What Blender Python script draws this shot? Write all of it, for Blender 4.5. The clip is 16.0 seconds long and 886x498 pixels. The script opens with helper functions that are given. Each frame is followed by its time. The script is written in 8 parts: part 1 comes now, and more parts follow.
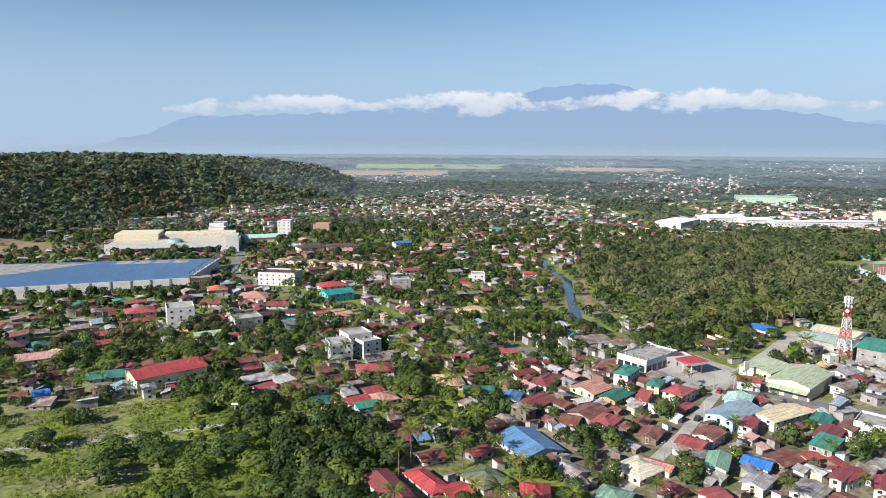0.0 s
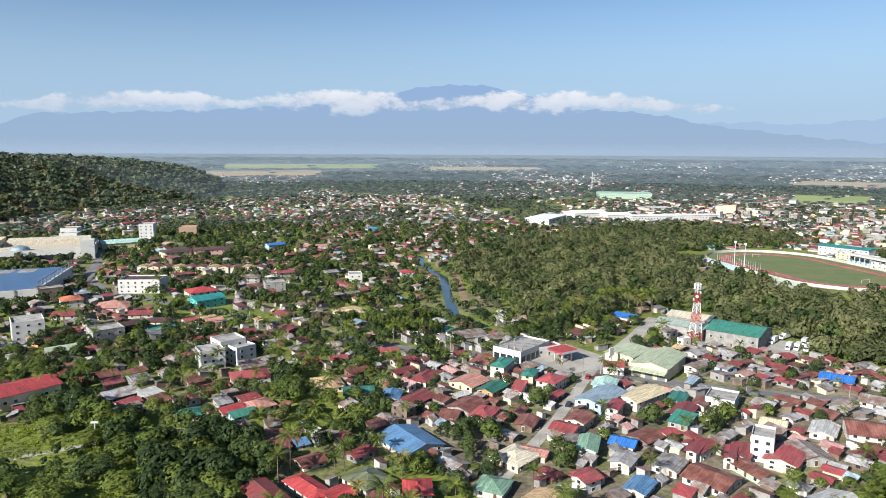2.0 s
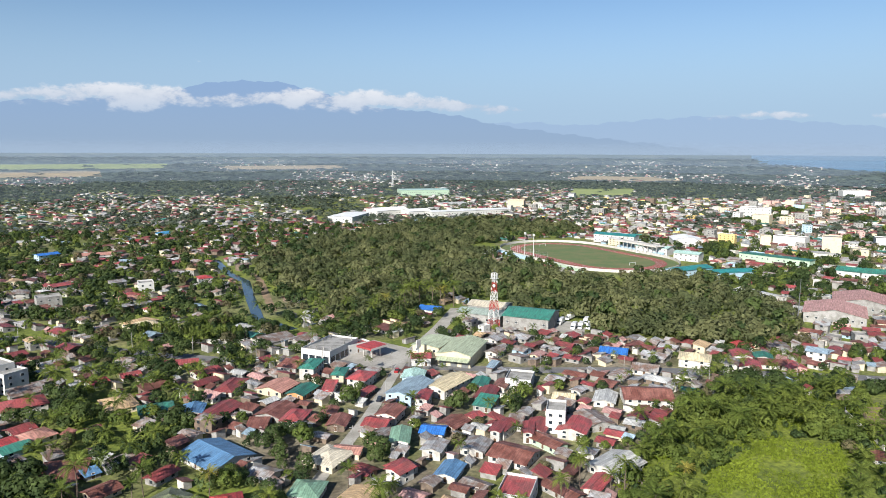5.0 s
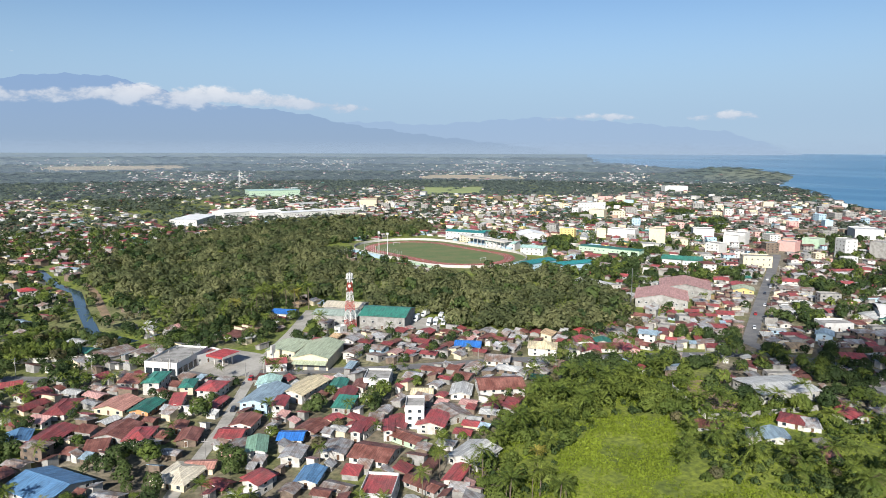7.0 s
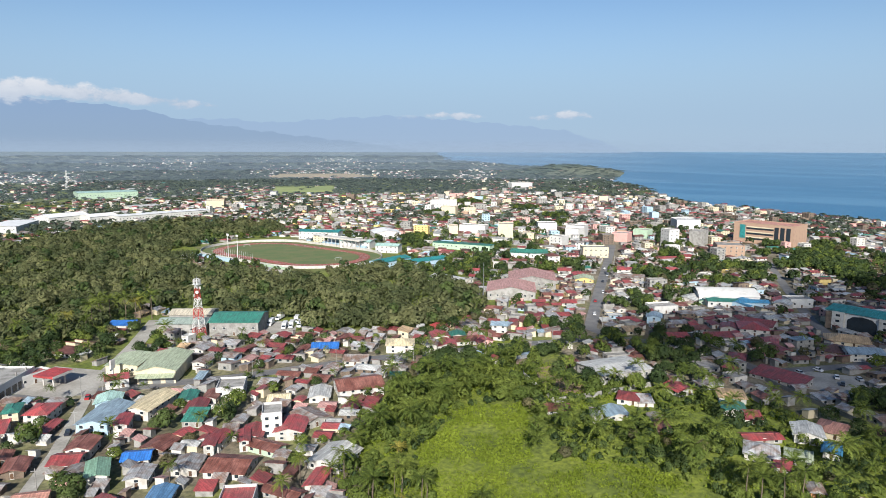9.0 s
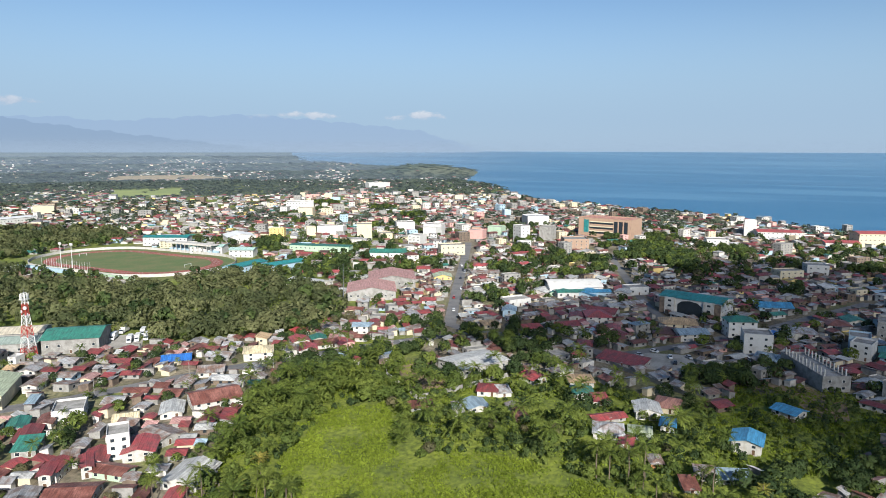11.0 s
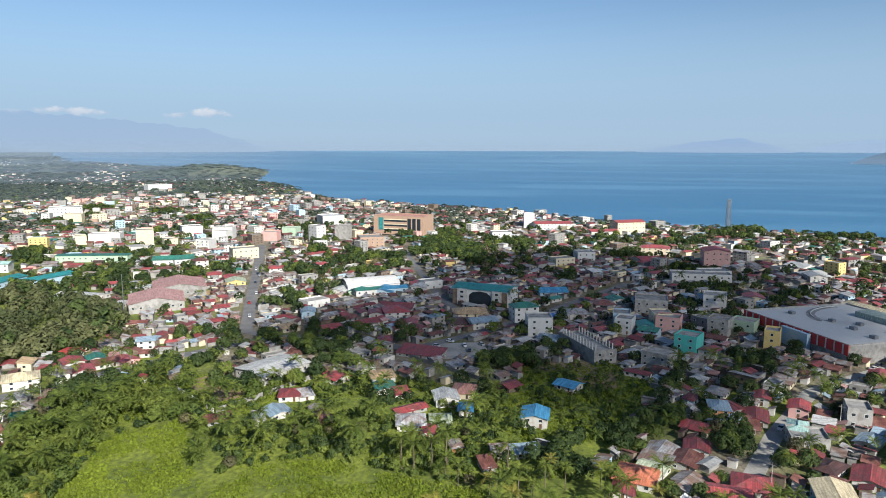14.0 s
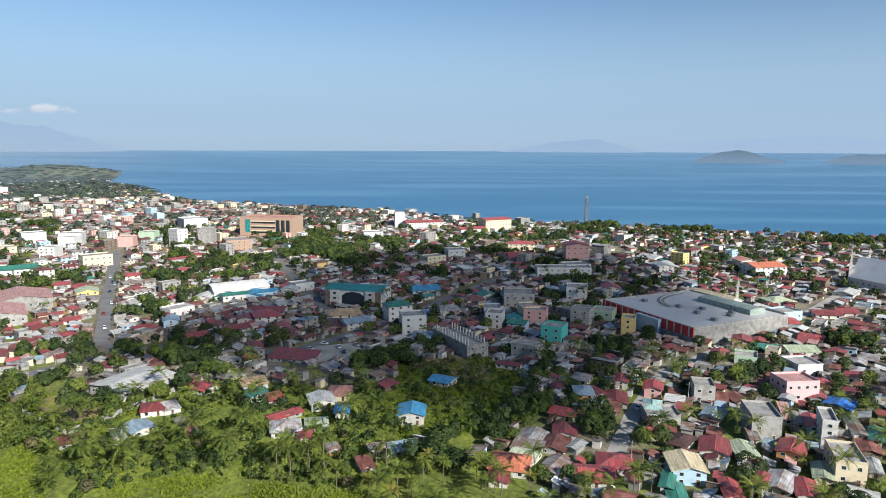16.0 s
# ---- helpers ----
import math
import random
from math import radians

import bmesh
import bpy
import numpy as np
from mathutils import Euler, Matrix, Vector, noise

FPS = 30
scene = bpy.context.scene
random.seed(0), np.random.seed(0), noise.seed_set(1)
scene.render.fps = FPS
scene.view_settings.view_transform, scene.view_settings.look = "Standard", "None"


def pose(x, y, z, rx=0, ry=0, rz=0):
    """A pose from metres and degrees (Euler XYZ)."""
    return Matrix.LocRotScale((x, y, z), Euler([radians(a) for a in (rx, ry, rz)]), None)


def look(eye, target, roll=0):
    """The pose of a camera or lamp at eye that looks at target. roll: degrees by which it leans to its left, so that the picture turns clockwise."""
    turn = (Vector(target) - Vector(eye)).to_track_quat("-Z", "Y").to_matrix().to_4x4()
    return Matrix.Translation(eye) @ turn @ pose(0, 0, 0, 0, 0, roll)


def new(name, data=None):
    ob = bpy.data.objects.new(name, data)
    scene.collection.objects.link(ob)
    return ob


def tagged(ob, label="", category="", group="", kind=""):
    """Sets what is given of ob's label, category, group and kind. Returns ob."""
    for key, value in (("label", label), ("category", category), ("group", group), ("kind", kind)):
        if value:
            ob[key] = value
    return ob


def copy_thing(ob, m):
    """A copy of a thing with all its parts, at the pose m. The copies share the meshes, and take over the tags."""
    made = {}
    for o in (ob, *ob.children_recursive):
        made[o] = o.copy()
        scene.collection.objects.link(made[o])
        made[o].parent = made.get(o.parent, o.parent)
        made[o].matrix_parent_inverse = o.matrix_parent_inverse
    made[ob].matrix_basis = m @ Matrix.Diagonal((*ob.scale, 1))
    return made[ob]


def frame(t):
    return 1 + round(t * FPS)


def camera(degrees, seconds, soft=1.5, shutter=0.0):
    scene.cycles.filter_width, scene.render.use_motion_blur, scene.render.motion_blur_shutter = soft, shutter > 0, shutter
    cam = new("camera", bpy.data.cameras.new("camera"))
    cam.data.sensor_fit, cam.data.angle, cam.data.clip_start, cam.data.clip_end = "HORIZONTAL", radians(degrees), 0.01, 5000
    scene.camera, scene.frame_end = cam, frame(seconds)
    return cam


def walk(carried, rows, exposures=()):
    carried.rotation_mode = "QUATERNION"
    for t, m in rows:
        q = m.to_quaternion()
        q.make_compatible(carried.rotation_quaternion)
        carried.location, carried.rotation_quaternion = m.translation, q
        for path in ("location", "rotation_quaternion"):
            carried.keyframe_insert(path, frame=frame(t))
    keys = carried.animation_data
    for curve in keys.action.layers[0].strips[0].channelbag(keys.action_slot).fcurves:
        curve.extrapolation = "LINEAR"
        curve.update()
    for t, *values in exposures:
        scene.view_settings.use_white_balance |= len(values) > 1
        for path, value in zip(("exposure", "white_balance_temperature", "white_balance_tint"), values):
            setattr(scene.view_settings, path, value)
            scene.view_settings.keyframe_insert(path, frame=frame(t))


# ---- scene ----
cam = camera(66.2, 16.0, soft=0.9)
PATH = [
    (0, pose(0.00, -0.00, 100.00, 81.739, -0.315, 4.192)),
    (0.5, pose(0.02, 0.11, 99.87, 81.745, -0.385, 1.522)),
    (1, pose(0.05, 0.23, 99.75, 81.753, -0.388, -1.147)),
    (1.5, pose(0.08, 0.35, 99.67, 81.761, -0.351, -3.755)),
    (2, pose(0.11, 0.48, 99.63, 81.751, -0.302, -6.291)),
    (2.5, pose(0.14, 0.58, 99.61, 81.731, -0.267, -8.798)),
    (3, pose(0.17, 0.64, 99.59, 81.753, -0.262, -11.507)),
    (3.5, pose(0.16, 0.65, 99.57, 81.732, -0.239, -14.209)),
    (4, pose(0.12, 0.62, 99.57, 81.720, -0.183, -16.963)),
    (6.5, pose(-0.34, 0.36, 99.64, 81.679, -0.317, -32.155)),
    (7, pose(-0.38, 0.29, 99.69, 81.677, -0.242, -35.236)),
    (7.5, pose(-0.43, 0.20, 99.80, 81.637, -0.216, -38.306)),
    (8, pose(-0.49, 0.05, 99.95, 81.600, -0.224, -41.389)),
    (8.5, pose(-0.54, -0.10, 100.11, 81.570, -0.221, -44.467)),
    (9, pose(-0.57, -0.22, 100.24, 81.561, -0.212, -47.532)),
    (11.5, pose(-0.66, -0.68, 100.51, 81.588, -0.136, -62.411)),
    (12, pose(-0.67, -0.72, 100.54, 81.573, -0.117, -65.344)),
    (12.5, pose(-0.68, -0.72, 100.56, 81.576, -0.094, -68.276)),
    (13, pose(-0.69, -0.69, 100.58, 81.566, -0.118, -71.186)),
    (13.5, pose(-0.70, -0.65, 100.58, 81.560, -0.114, -73.940)),
    (14, pose(-0.70, -0.60, 100.56, 81.564, -0.103, -76.688)),
    (14.5, pose(-0.72, -0.55, 100.54, 81.564, -0.084, -79.449)),
    (15, pose(-0.78, -0.49, 100.51, 81.562, -0.041, -82.178)),
    (15.5, pose(-0.87, -0.39, 100.45, 81.546, -0.085, -84.877)),
    (16, pose(-0.98, -0.27, 100.38, 81.576, -0.185, -87.590)),
]
walk(cam, PATH, exposures=[(0, 1.04, 6200, 10), (4, 0.96, 6150, 10), (7, 0.9, 6150, 10), (9, 0.86, 6150, 10), (12, 0.88, 6100, 9), (16, 0.92, 6100, 9)])

# ---------------------------------------------------------------- light
SUN_AZ, SUN_EL = 229.0, 30.0          # clockwise from +y, and above the horizon
sun_dir = Vector((math.sin(radians(SUN_AZ)) * math.cos(radians(SUN_EL)),
                  math.cos(radians(SUN_AZ)) * math.cos(radians(SUN_EL)), math.sin(radians(SUN_EL))))
world = bpy.data.worlds.new("sky")
scene.world = world
world.use_nodes = True
sky = world.node_tree.nodes.new("ShaderNodeTexSky")
sky.sky_type, sky.sun_disc = "NISHITA", False
sky.sun_elevation, sky.sun_rotation = radians(SUN_EL), radians(SUN_AZ)
sky.altitude, sky.air_density, sky.dust_density, sky.ozone_density = 100, 1.0, 0.25, 3.4
world.node_tree.links.new(sky.outputs[0], world.node_tree.nodes["Background"].inputs[0])
world.node_tree.nodes["Background"].inputs[1].default_value = 0.0552
sun = new("sun", bpy.data.lights.new("sun", "SUN"))
sun.data.energy, sun.data.angle, sun.data.color = 5.0, radians(0.55), (1.0, 0.93, 0.82)
sun.matrix_world = look(sun_dir * 500, (0, 0, 0))

# ---------------------------------------------------------------- materials


def mat(name, base, rough=0.8, metal=0.0, spread=0.25, scale=0.4, fine=3.0, bump=0.3, second=None, amount=0.5,
        rand=0.0, wave=0.0, island=0.0):
    """A surface with variation at two scales: a broad mix towards a second colour, and a fine grain with relief."""
    base = tuple(c * 0.8 for c in base)
    second = second and tuple(c * 0.8 for c in second)
    m = bpy.data.materials.new(name)
    m.use_nodes = True
    n, link = m.node_tree.nodes, m.node_tree.links.new
    bsdf = n["Principled BSDF"]
    bsdf.inputs["Roughness"].default_value, bsdf.inputs["Metallic"].default_value = rough, metal
    geo = n.new("ShaderNodeNewGeometry")
    big, small = n.new("ShaderNodeTexNoise"), n.new("ShaderNodeTexNoise")
    big.inputs["Scale"].default_value, big.inputs["Detail"].default_value = scale, 5
    small.inputs["Scale"].default_value, small.inputs["Detail"].default_value = fine, 4
    link(geo.outputs["Position"], big.inputs["Vector"]), link(geo.outputs["Position"], small.inputs["Vector"])
    ramp = n.new("ShaderNodeValToRGB")
    ramp.color_ramp.elements[0].position, ramp.color_ramp.elements[1].position = amount - 0.08, amount + 0.12
    second = second or tuple(c * (1 - spread) for c in base)
    ramp.color_ramp.elements[0].color, ramp.color_ramp.elements[1].color = (*second, 1), (*base, 1)
    link(big.outputs["Fac"], ramp.inputs["Fac"])
    hsv = n.new("ShaderNodeHueSaturation")
    link(ramp.outputs["Color"], hsv.inputs["Color"])
    val = n.new("ShaderNodeMapRange")
    val.inputs["From Min"].default_value, val.inputs["From Max"].default_value = 0.3, 0.7
    val.inputs["To Min"].default_value, val.inputs["To Max"].default_value = 1 - spread, 1 + spread
    link(small.outputs["Fac"], val.inputs["Value"])
    tone = val.outputs[0]
    if rand or island:
        mul, rnd = n.new("ShaderNodeMath"), n.new("ShaderNodeMapRange")
        mul.operation = "MULTIPLY"
        amp = rand or island
        rnd.inputs["To Min"].default_value, rnd.inputs["To Max"].default_value = 1 - amp, 1 + amp
        link(n.new("ShaderNodeObjectInfo").outputs["Random"] if rand else geo.outputs["Random Per Island"], rnd.inputs["Value"])
        link(rnd.outputs[0], mul.inputs[0]), link(tone, mul.inputs[1])
        tone = mul.outputs[0]
    if wave:                                  # single sheets weather apart: long streaks, and roof by roof
        co, stretch, streak = n.new("ShaderNodeTexCoord"), n.new("ShaderNodeMapping"), n.new("ShaderNodeTexNoise")
        stretch.inputs["Scale"].default_value = (1.9, 0.13, 0.4)
        streak.inputs["Scale"].default_value, streak.inputs["Detail"].default_value = 1.1, 3
        link(co.outputs["Object"], stretch.inputs["Vector"]), link(stretch.outputs[0], streak.inputs["Vector"])
        for source, lo, hi, reach in ((streak.outputs["Fac"], 0.32, 0.68, 0.33), (geo.outputs["Random Per Island"], 0, 1, 0.25)):
            rng_, by = n.new("ShaderNodeMapRange"), n.new("ShaderNodeMath")
            by.operation = "MULTIPLY"
            rng_.inputs["From Min"].default_value, rng_.inputs["From Max"].default_value = lo, hi
            rng_.inputs["To Min"].default_value, rng_.inputs["To Max"].default_value = 1 - reach, 1 + reach
            link(source, rng_.inputs["Value"]), link(rng_.outputs[0], by.inputs[0]), link(tone, by.inputs[1])
            tone = by.outputs[0]
    link(tone, hsv.inputs["Value"])
    link(hsv.outputs["Color"], bsdf.inputs["Base Color"])
    rel = n.new("ShaderNodeBump")
    rel.inputs["Strength"].default_value, rel.inputs["Distance"].default_value = bump, 0.15
    link(small.outputs["Fac"], rel.inputs["Height"])
    link(rel.outputs["Normal"], bsdf.inputs["Normal"])
    if wave:                                  # corrugated sheet: ribs along the object's own y
        tex, wv, rib = n.new("ShaderNodeTexCoord"), n.new("ShaderNodeTexWave"), n.new("ShaderNodeBump")
        wv.inputs["Scale"].default_value = wave
        link(tex.outputs["Object"], wv.inputs["Vector"]), link(wv.outputs["Fac"], rib.inputs["Height"])
        rib.inputs["Strength"].default_value, rib.inputs["Distance"].default_value = 0.6, 0.05
        link(rel.outputs["Normal"], rib.inputs["Normal"]), link(rib.outputs["Normal"], bsdf.inputs["Normal"])
    return m


def roofing(name, base, rust=(0.16, 0.06, 0.04), amount=0.42, rough=0.55, rand=0.22, metal=0.0):
    return mat(name, base, rough, metal, 0.22, 0.3, 1.6, 0.15, rust, amount, rand, 1.6)


ROOF = {
    "red": roofing("red_sheet", (0.37, 0.07, 0.072), (0.24, 0.075, 0.07), 0.48),
    "maroon": roofing("maroon_sheet", (0.27, 0.06, 0.06), (0.18, 0.065, 0.06)),
    "bright": roofing("scarlet_sheet", (0.38, 0.055, 0.055), (0.29, 0.05, 0.05), 0.42),
    "rust": roofing("rusty_sheet", (0.25, 0.11, 0.085), (0.15, 0.055, 0.04), 0.5),
    "grey": roofing("galvanised_sheet", (0.38, 0.385, 0.39), (0.23, 0.17, 0.14), 0.45, 0.5),
    "old": roofing("weathered_sheet", (0.30, 0.29, 0.28), (0.19, 0.12, 0.09), 0.5, 0.65),
    "white": roofing("white_sheet", (0.52, 0.52, 0.50), (0.38, 0.37, 0.35), 0.4, 0.5, 0.1),
    "cream": roofing("cream_sheet", (0.66, 0.56, 0.36), (0.55, 0.46, 0.3), 0.4, 0.6, 0.1),
    "tan": roofing("tan_sheet", (0.50, 0.35, 0.2), (0.4, 0.28, 0.16), 0.4, 0.7, 0.1),
    "salmon": roofing("salmon_sheet", (0.50, 0.25, 0.2), (0.4, 0.2, 0.15), 0.45, 0.7, 0.12),
    "orange": roofing("orange_tile", (0.52, 0.17, 0.09), (0.4, 0.13, 0.07), 0.4, 0.7, 0.1),
    "green": roofing("green_sheet", (0.045, 0.20, 0.15), (0.05, 0.14, 0.11), 0.42),
    "sage": roofing("sage_sheet", (0.40, 0.45, 0.31), (0.35, 0.39, 0.27), 0.4, 0.6, 0.08),
    "olive": roofing("olive_sheet", (0.15, 0.17, 0.10), (0.11, 0.12, 0.08), 0.45),
    "mint": roofing("mint_sheet", (0.40, 0.58, 0.52), (0.34, 0.5, 0.45), 0.4, 0.6, 0.08),
    "teal": roofing("teal_sheet", (0.03, 0.22, 0.22), (0.03, 0.16, 0.16), 0.4, 0.55, 0.1),
    "blue": roofing("blue_sheet", (0.11, 0.23, 0.40), (0.09, 0.18, 0.31), 0.4, 0.5, 0.1),
    "royal": roofing("royal_blue_sheet", (0.04, 0.17, 0.52), (0.04, 0.13, 0.4), 0.4, 0.5, 0.1),
    "steel": roofing("blue_grey_sheet", (0.28, 0.37, 0.44), (0.22, 0.29, 0.34), 0.42, 0.5, 0.1),
    "brown": roofing("dark_brown_sheet", (0.10, 0.05, 0.045), (0.07, 0.04, 0.035), 0.45),
    "pink": roofing("faded_red_sheet", (0.46, 0.27, 0.245), (0.38, 0.21, 0.19), 0.45, 0.7, 0.08),
    "beige": roofing("beige_sheet", (0.60, 0.54, 0.42), (0.50, 0.44, 0.34), 0.42, 0.7, 0.06),
    "jade": roofing("jade_sheet", (0.20, 0.34, 0.24), (0.17, 0.27, 0.19), 0.42, 0.6, 0.1),
    "azure": roofing("azure_sheet", (0.07, 0.27, 0.46), (0.06, 0.2, 0.34), 0.42, 0.5, 0.1),
    "mallblue": roofing("wide_blue_sheet", (0.095, 0.185, 0.34), (0.08, 0.155, 0.29), 0.4, 0.45, 0.04),
    "sagetwo": roofing("pale_green_blue_sheet", (0.31, 0.37, 0.32), (0.27, 0.32, 0.28), 0.42, 0.55, 0.06),
    "bright_white": mat("bright_white_sheet", (0.84, 0.84, 0.83), 0.5, 0, 0.05, 0.1, 0.6, 0.08, (0.72, 0.72, 0.70), 0.4),
    "membrane": mat("pale_roof_membrane", (0.56, 0.56, 0.545), 0.7, 0, 0.05, 0.035, 0.5, 0.05, (0.42, 0.415, 0.40), 0.42),
    "slab": mat("concrete_slab", (0.36, 0.35, 0.33), 0.9, 0, 0.15, 0.3, 2.0, 0.3, (0.22, 0.21, 0.195), 0.45, 0.15),
}
WALL = {
    "white": mat("white_paint", (0.58, 0.56, 0.52), 0.8, 0, 0.06, 0.5, 2.5, 0.1, (0.44, 0.41, 0.36), 0.42, 0.12),
    "pure": mat("fresh_white_paint", (0.62, 0.61, 0.585), 0.7, 0, 0.06, 0.3, 2.0, 0.08, (0.48, 0.46, 0.43), 0.36, 0.05),
    "cream": mat("cream_paint", (0.66, 0.57, 0.40), 0.8, 0, 0.06, 0.5, 2.5, 0.1, (0.52, 0.45, 0.33), 0.38, 0.08),
    "grey": mat("bare_concrete_block", (0.36, 0.35, 0.33), 0.95, 0, 0.12, 0.4, 2.5, 0.3, (0.24, 0.23, 0.21), 0.45, 0.15),
    "brown": mat("weathered_boards", (0.20, 0.15, 0.11), 0.9, 0, 0.15, 0.5, 3.0, 0.3, (0.12, 0.09, 0.07), 0.45, 0.2),
    "orange": mat("orange_paint", (0.62, 0.30, 0.13), 0.8, 0, 0.06, 0.5, 2.5, 0.1, (0.5, 0.24, 0.1), 0.38, 0.08),
    "yellow": mat("yellow_paint", (0.70, 0.52, 0.20), 0.8, 0, 0.06, 0.5, 2.5, 0.1, (0.58, 0.43, 0.17), 0.38, 0.08),
    "pink": mat("pink_paint", (0.62, 0.36, 0.32), 0.8, 0, 0.06, 0.5, 2.5, 0.1, (0.5, 0.3, 0.27), 0.38, 0.08),
    "turquoise": mat("turquoise_paint", (0.10, 0.50, 0.44), 0.8, 0, 0.06, 0.5, 2.5, 0.1, (0.1, 0.4, 0.36), 0.38, 0.08),
    "blue": mat("pale_blue_paint", (0.40, 0.54, 0.64), 0.8, 0, 0.06, 0.5, 2.5, 0.1, (0.33, 0.45, 0.53), 0.38, 0.08),
    "green": mat("pale_green_paint", (0.42, 0.55, 0.40), 0.8, 0, 0.06, 0.5, 2.5, 0.1, (0.34, 0.45, 0.33), 0.38, 0.08),
    "mintwall": mat("mint_paint", (0.40, 0.60, 0.55), 0.8, 0, 0.06, 0.5, 2.5, 0.1, (0.33, 0.5, 0.45), 0.38, 0.08),
    "pinkwall": mat("rose_paint", (0.70, 0.42, 0.42), 0.8, 0, 0.06, 0.5, 2.5, 0.1, (0.6, 0.36, 0.36), 0.38, 0.08),
    "peach": mat("peach_paint", (0.40, 0.27, 0.19), 0.8, 0, 0.06, 0.3, 2.5, 0.1, (0.33, 0.22, 0.16), 0.38, 0.08),
    "red": mat("red_paint", (0.50, 0.03, 0.03), 0.6, 0, 0.06, 0.5, 2.5, 0.1, (0.4, 0.03, 0.03), 0.38, 0.08),
}
GLASS = mat("dark_window_glass", (0.03, 0.04, 0.05), 0.12, 0, 0.1, 0.5, 3.0, 0.0)
FRAME = mat("painted_window_frame", (0.62, 0.61, 0.58), 0.6, 0, 0.06, 0.5, 3.0, 0.05)
DOOR = mat("varnished_door", (0.12, 0.065, 0.035), 0.6, 0, 0.15, 0.8, 4.0, 0.2, None, 0.5, 0.3)
ASPHALT = mat("worn_asphalt", (0.14, 0.14, 0.145), 0.9, 0, 0.14, 0.12, 1.2, 0.3, (0.20, 0.195, 0.19), 0.5)
CONCRETE = mat("concrete_paving", (0.42, 0.40, 0.36), 0.9, 0, 0.12, 0.1, 1.0, 0.3, (0.30, 0.285, 0.25), 0.46)
DIRT = mat("bare_earth", (0.30, 0.20, 0.12), 0.95, 0, 0.2, 0.15, 1.0, 0.5, (0.2, 0.15, 0.09), 0.5)
TRACK = mat("red_running_surface", (0.36, 0.10, 0.075), 0.9, 0, 0.08, 0.05, 0.8, 0.1, (0.25, 0.075, 0.06), 0.45)
TURF = mat("mown_turf", (0.10, 0.15, 0.045), 0.95, 0, 0.15, 0.06, 1.5, 0.4, (0.15, 0.16, 0.06), 0.48)
STEEL_RED = mat("red_painted_steel", (0.45, 0.05, 0.04), 0.55, 0.2, 0.08, 1.0, 4.0, 0.1)
STEEL_WHITE = mat("white_painted_steel", (0.72, 0.72, 0.70), 0.55, 0.2, 0.06, 1.0, 4.0, 0.1)
STEEL = mat("galvanised_steel", (0.26, 0.27, 0.28), 0.5, 0.6, 0.1, 1.0, 4.0, 0.1)
BARK = mat("grey_brown_bark", (0.17, 0.13, 0.095), 0.95, 0, 0.25, 0.8, 5.0, 0.5)


def foliage(name, base, second, scale, island=0.22):
    """Leaves: matt above, with light coming through from behind."""
    m = mat(name, base, 0.6, 0, 0.28, scale, 0.8, 0.1, second, 0.5, 0, 0, island)
    n, link = m.node_tree.nodes, m.node_tree.links.new
    bsdf, out = n["Principled BSDF"], n["Material Output"]
    thin, mix = n.new("ShaderNodeBsdfTranslucent"), n.new("ShaderNodeMixShader")
    link(bsdf.inputs["Base Color"].links[0].from_socket, thin.inputs["Color"])
    bsdf.inputs["Specular IOR Level"].default_value = 0.12
    mix.inputs[0].default_value = 0.36
    link(bsdf.outputs[0], mix.inputs[1]), link(thin.outputs[0], mix.inputs[2]), link(mix.outputs[0], out.inputs["Surface"])
    return m


LEAF = {
    "broad": foliage("broadleaf_foliage", (0.105, 0.145, 0.045), (0.045, 0.073, 0.027), 0.07),
    "bright": foliage("sunny_scrub_foliage", (0.19, 0.235, 0.05), (0.105, 0.147, 0.034), 0.06),
    "mangrove": foliage("mangrove_foliage", (0.19, 0.198, 0.088), (0.10, 0.12, 0.052), 0.03),
    # hill and far: the pale bluish tint of haze is put into the leaf colours
    "hill": foliage("haze_tinted_hill_foliage", (0.22, 0.25, 0.145), (0.075, 0.105, 0.068), 0.045, 0.3),
    "far": foliage("haze_tinted_wood_foliage", (0.13, 0.16, 0.11), (0.088, 0.115, 0.082), 0.01, 0.2),
    "palm": foliage("palm_fronds", (0.19, 0.23, 0.046), (0.105, 0.145, 0.03), 0.08, 0.35),
    "dry": foliage("dry_foliage", (0.19, 0.17, 0.085), (0.12, 0.115, 0.06), 0.1),
    "yellow": foliage("yellow_palm_fronds", (0.36, 0.31, 0.07), (0.25, 0.24, 0.05), 0.1),
    "grass": foliage("tall_grass_blades", (0.225, 0.285, 0.032), (0.175, 0.23, 0.026), 0.07, 0.08),
}

# ---------------------------------------------------------------- plan of the land


def polar(az, dist):
    return dist * math.sin(radians(az)), dist * math.cos(radians(az))


def inside(px, py, poly):
    """Which of the points lie in the polygon; numpy arrays or single numbers."""
    px, py = np.asarray(px, float), np.asarray(py, float)
    res = np.zeros(px.shape, bool)
    for (x0, y0), (x1, y1) in zip(poly, poly[1:] + poly[:1]):
        if y0 != y1:
            res ^= ((y0 > py) != (y1 > py)) & (px < (x1 - x0) * (py - y0) / (y1 - y0) + x0)
    return res


def rise(d):
    """The far plain and the far water climb gently towards the edge of the sheet."""
    return 78 * np.clip((np.asarray(d, float) - 2500) / 2350, 0, 1.1) ** 1.25


def ramp(v, a, b):
    s = np.clip((np.asarray(v, float) - a) / (b - a), 0, 1)
    return s * s * (3 - 2 * s)


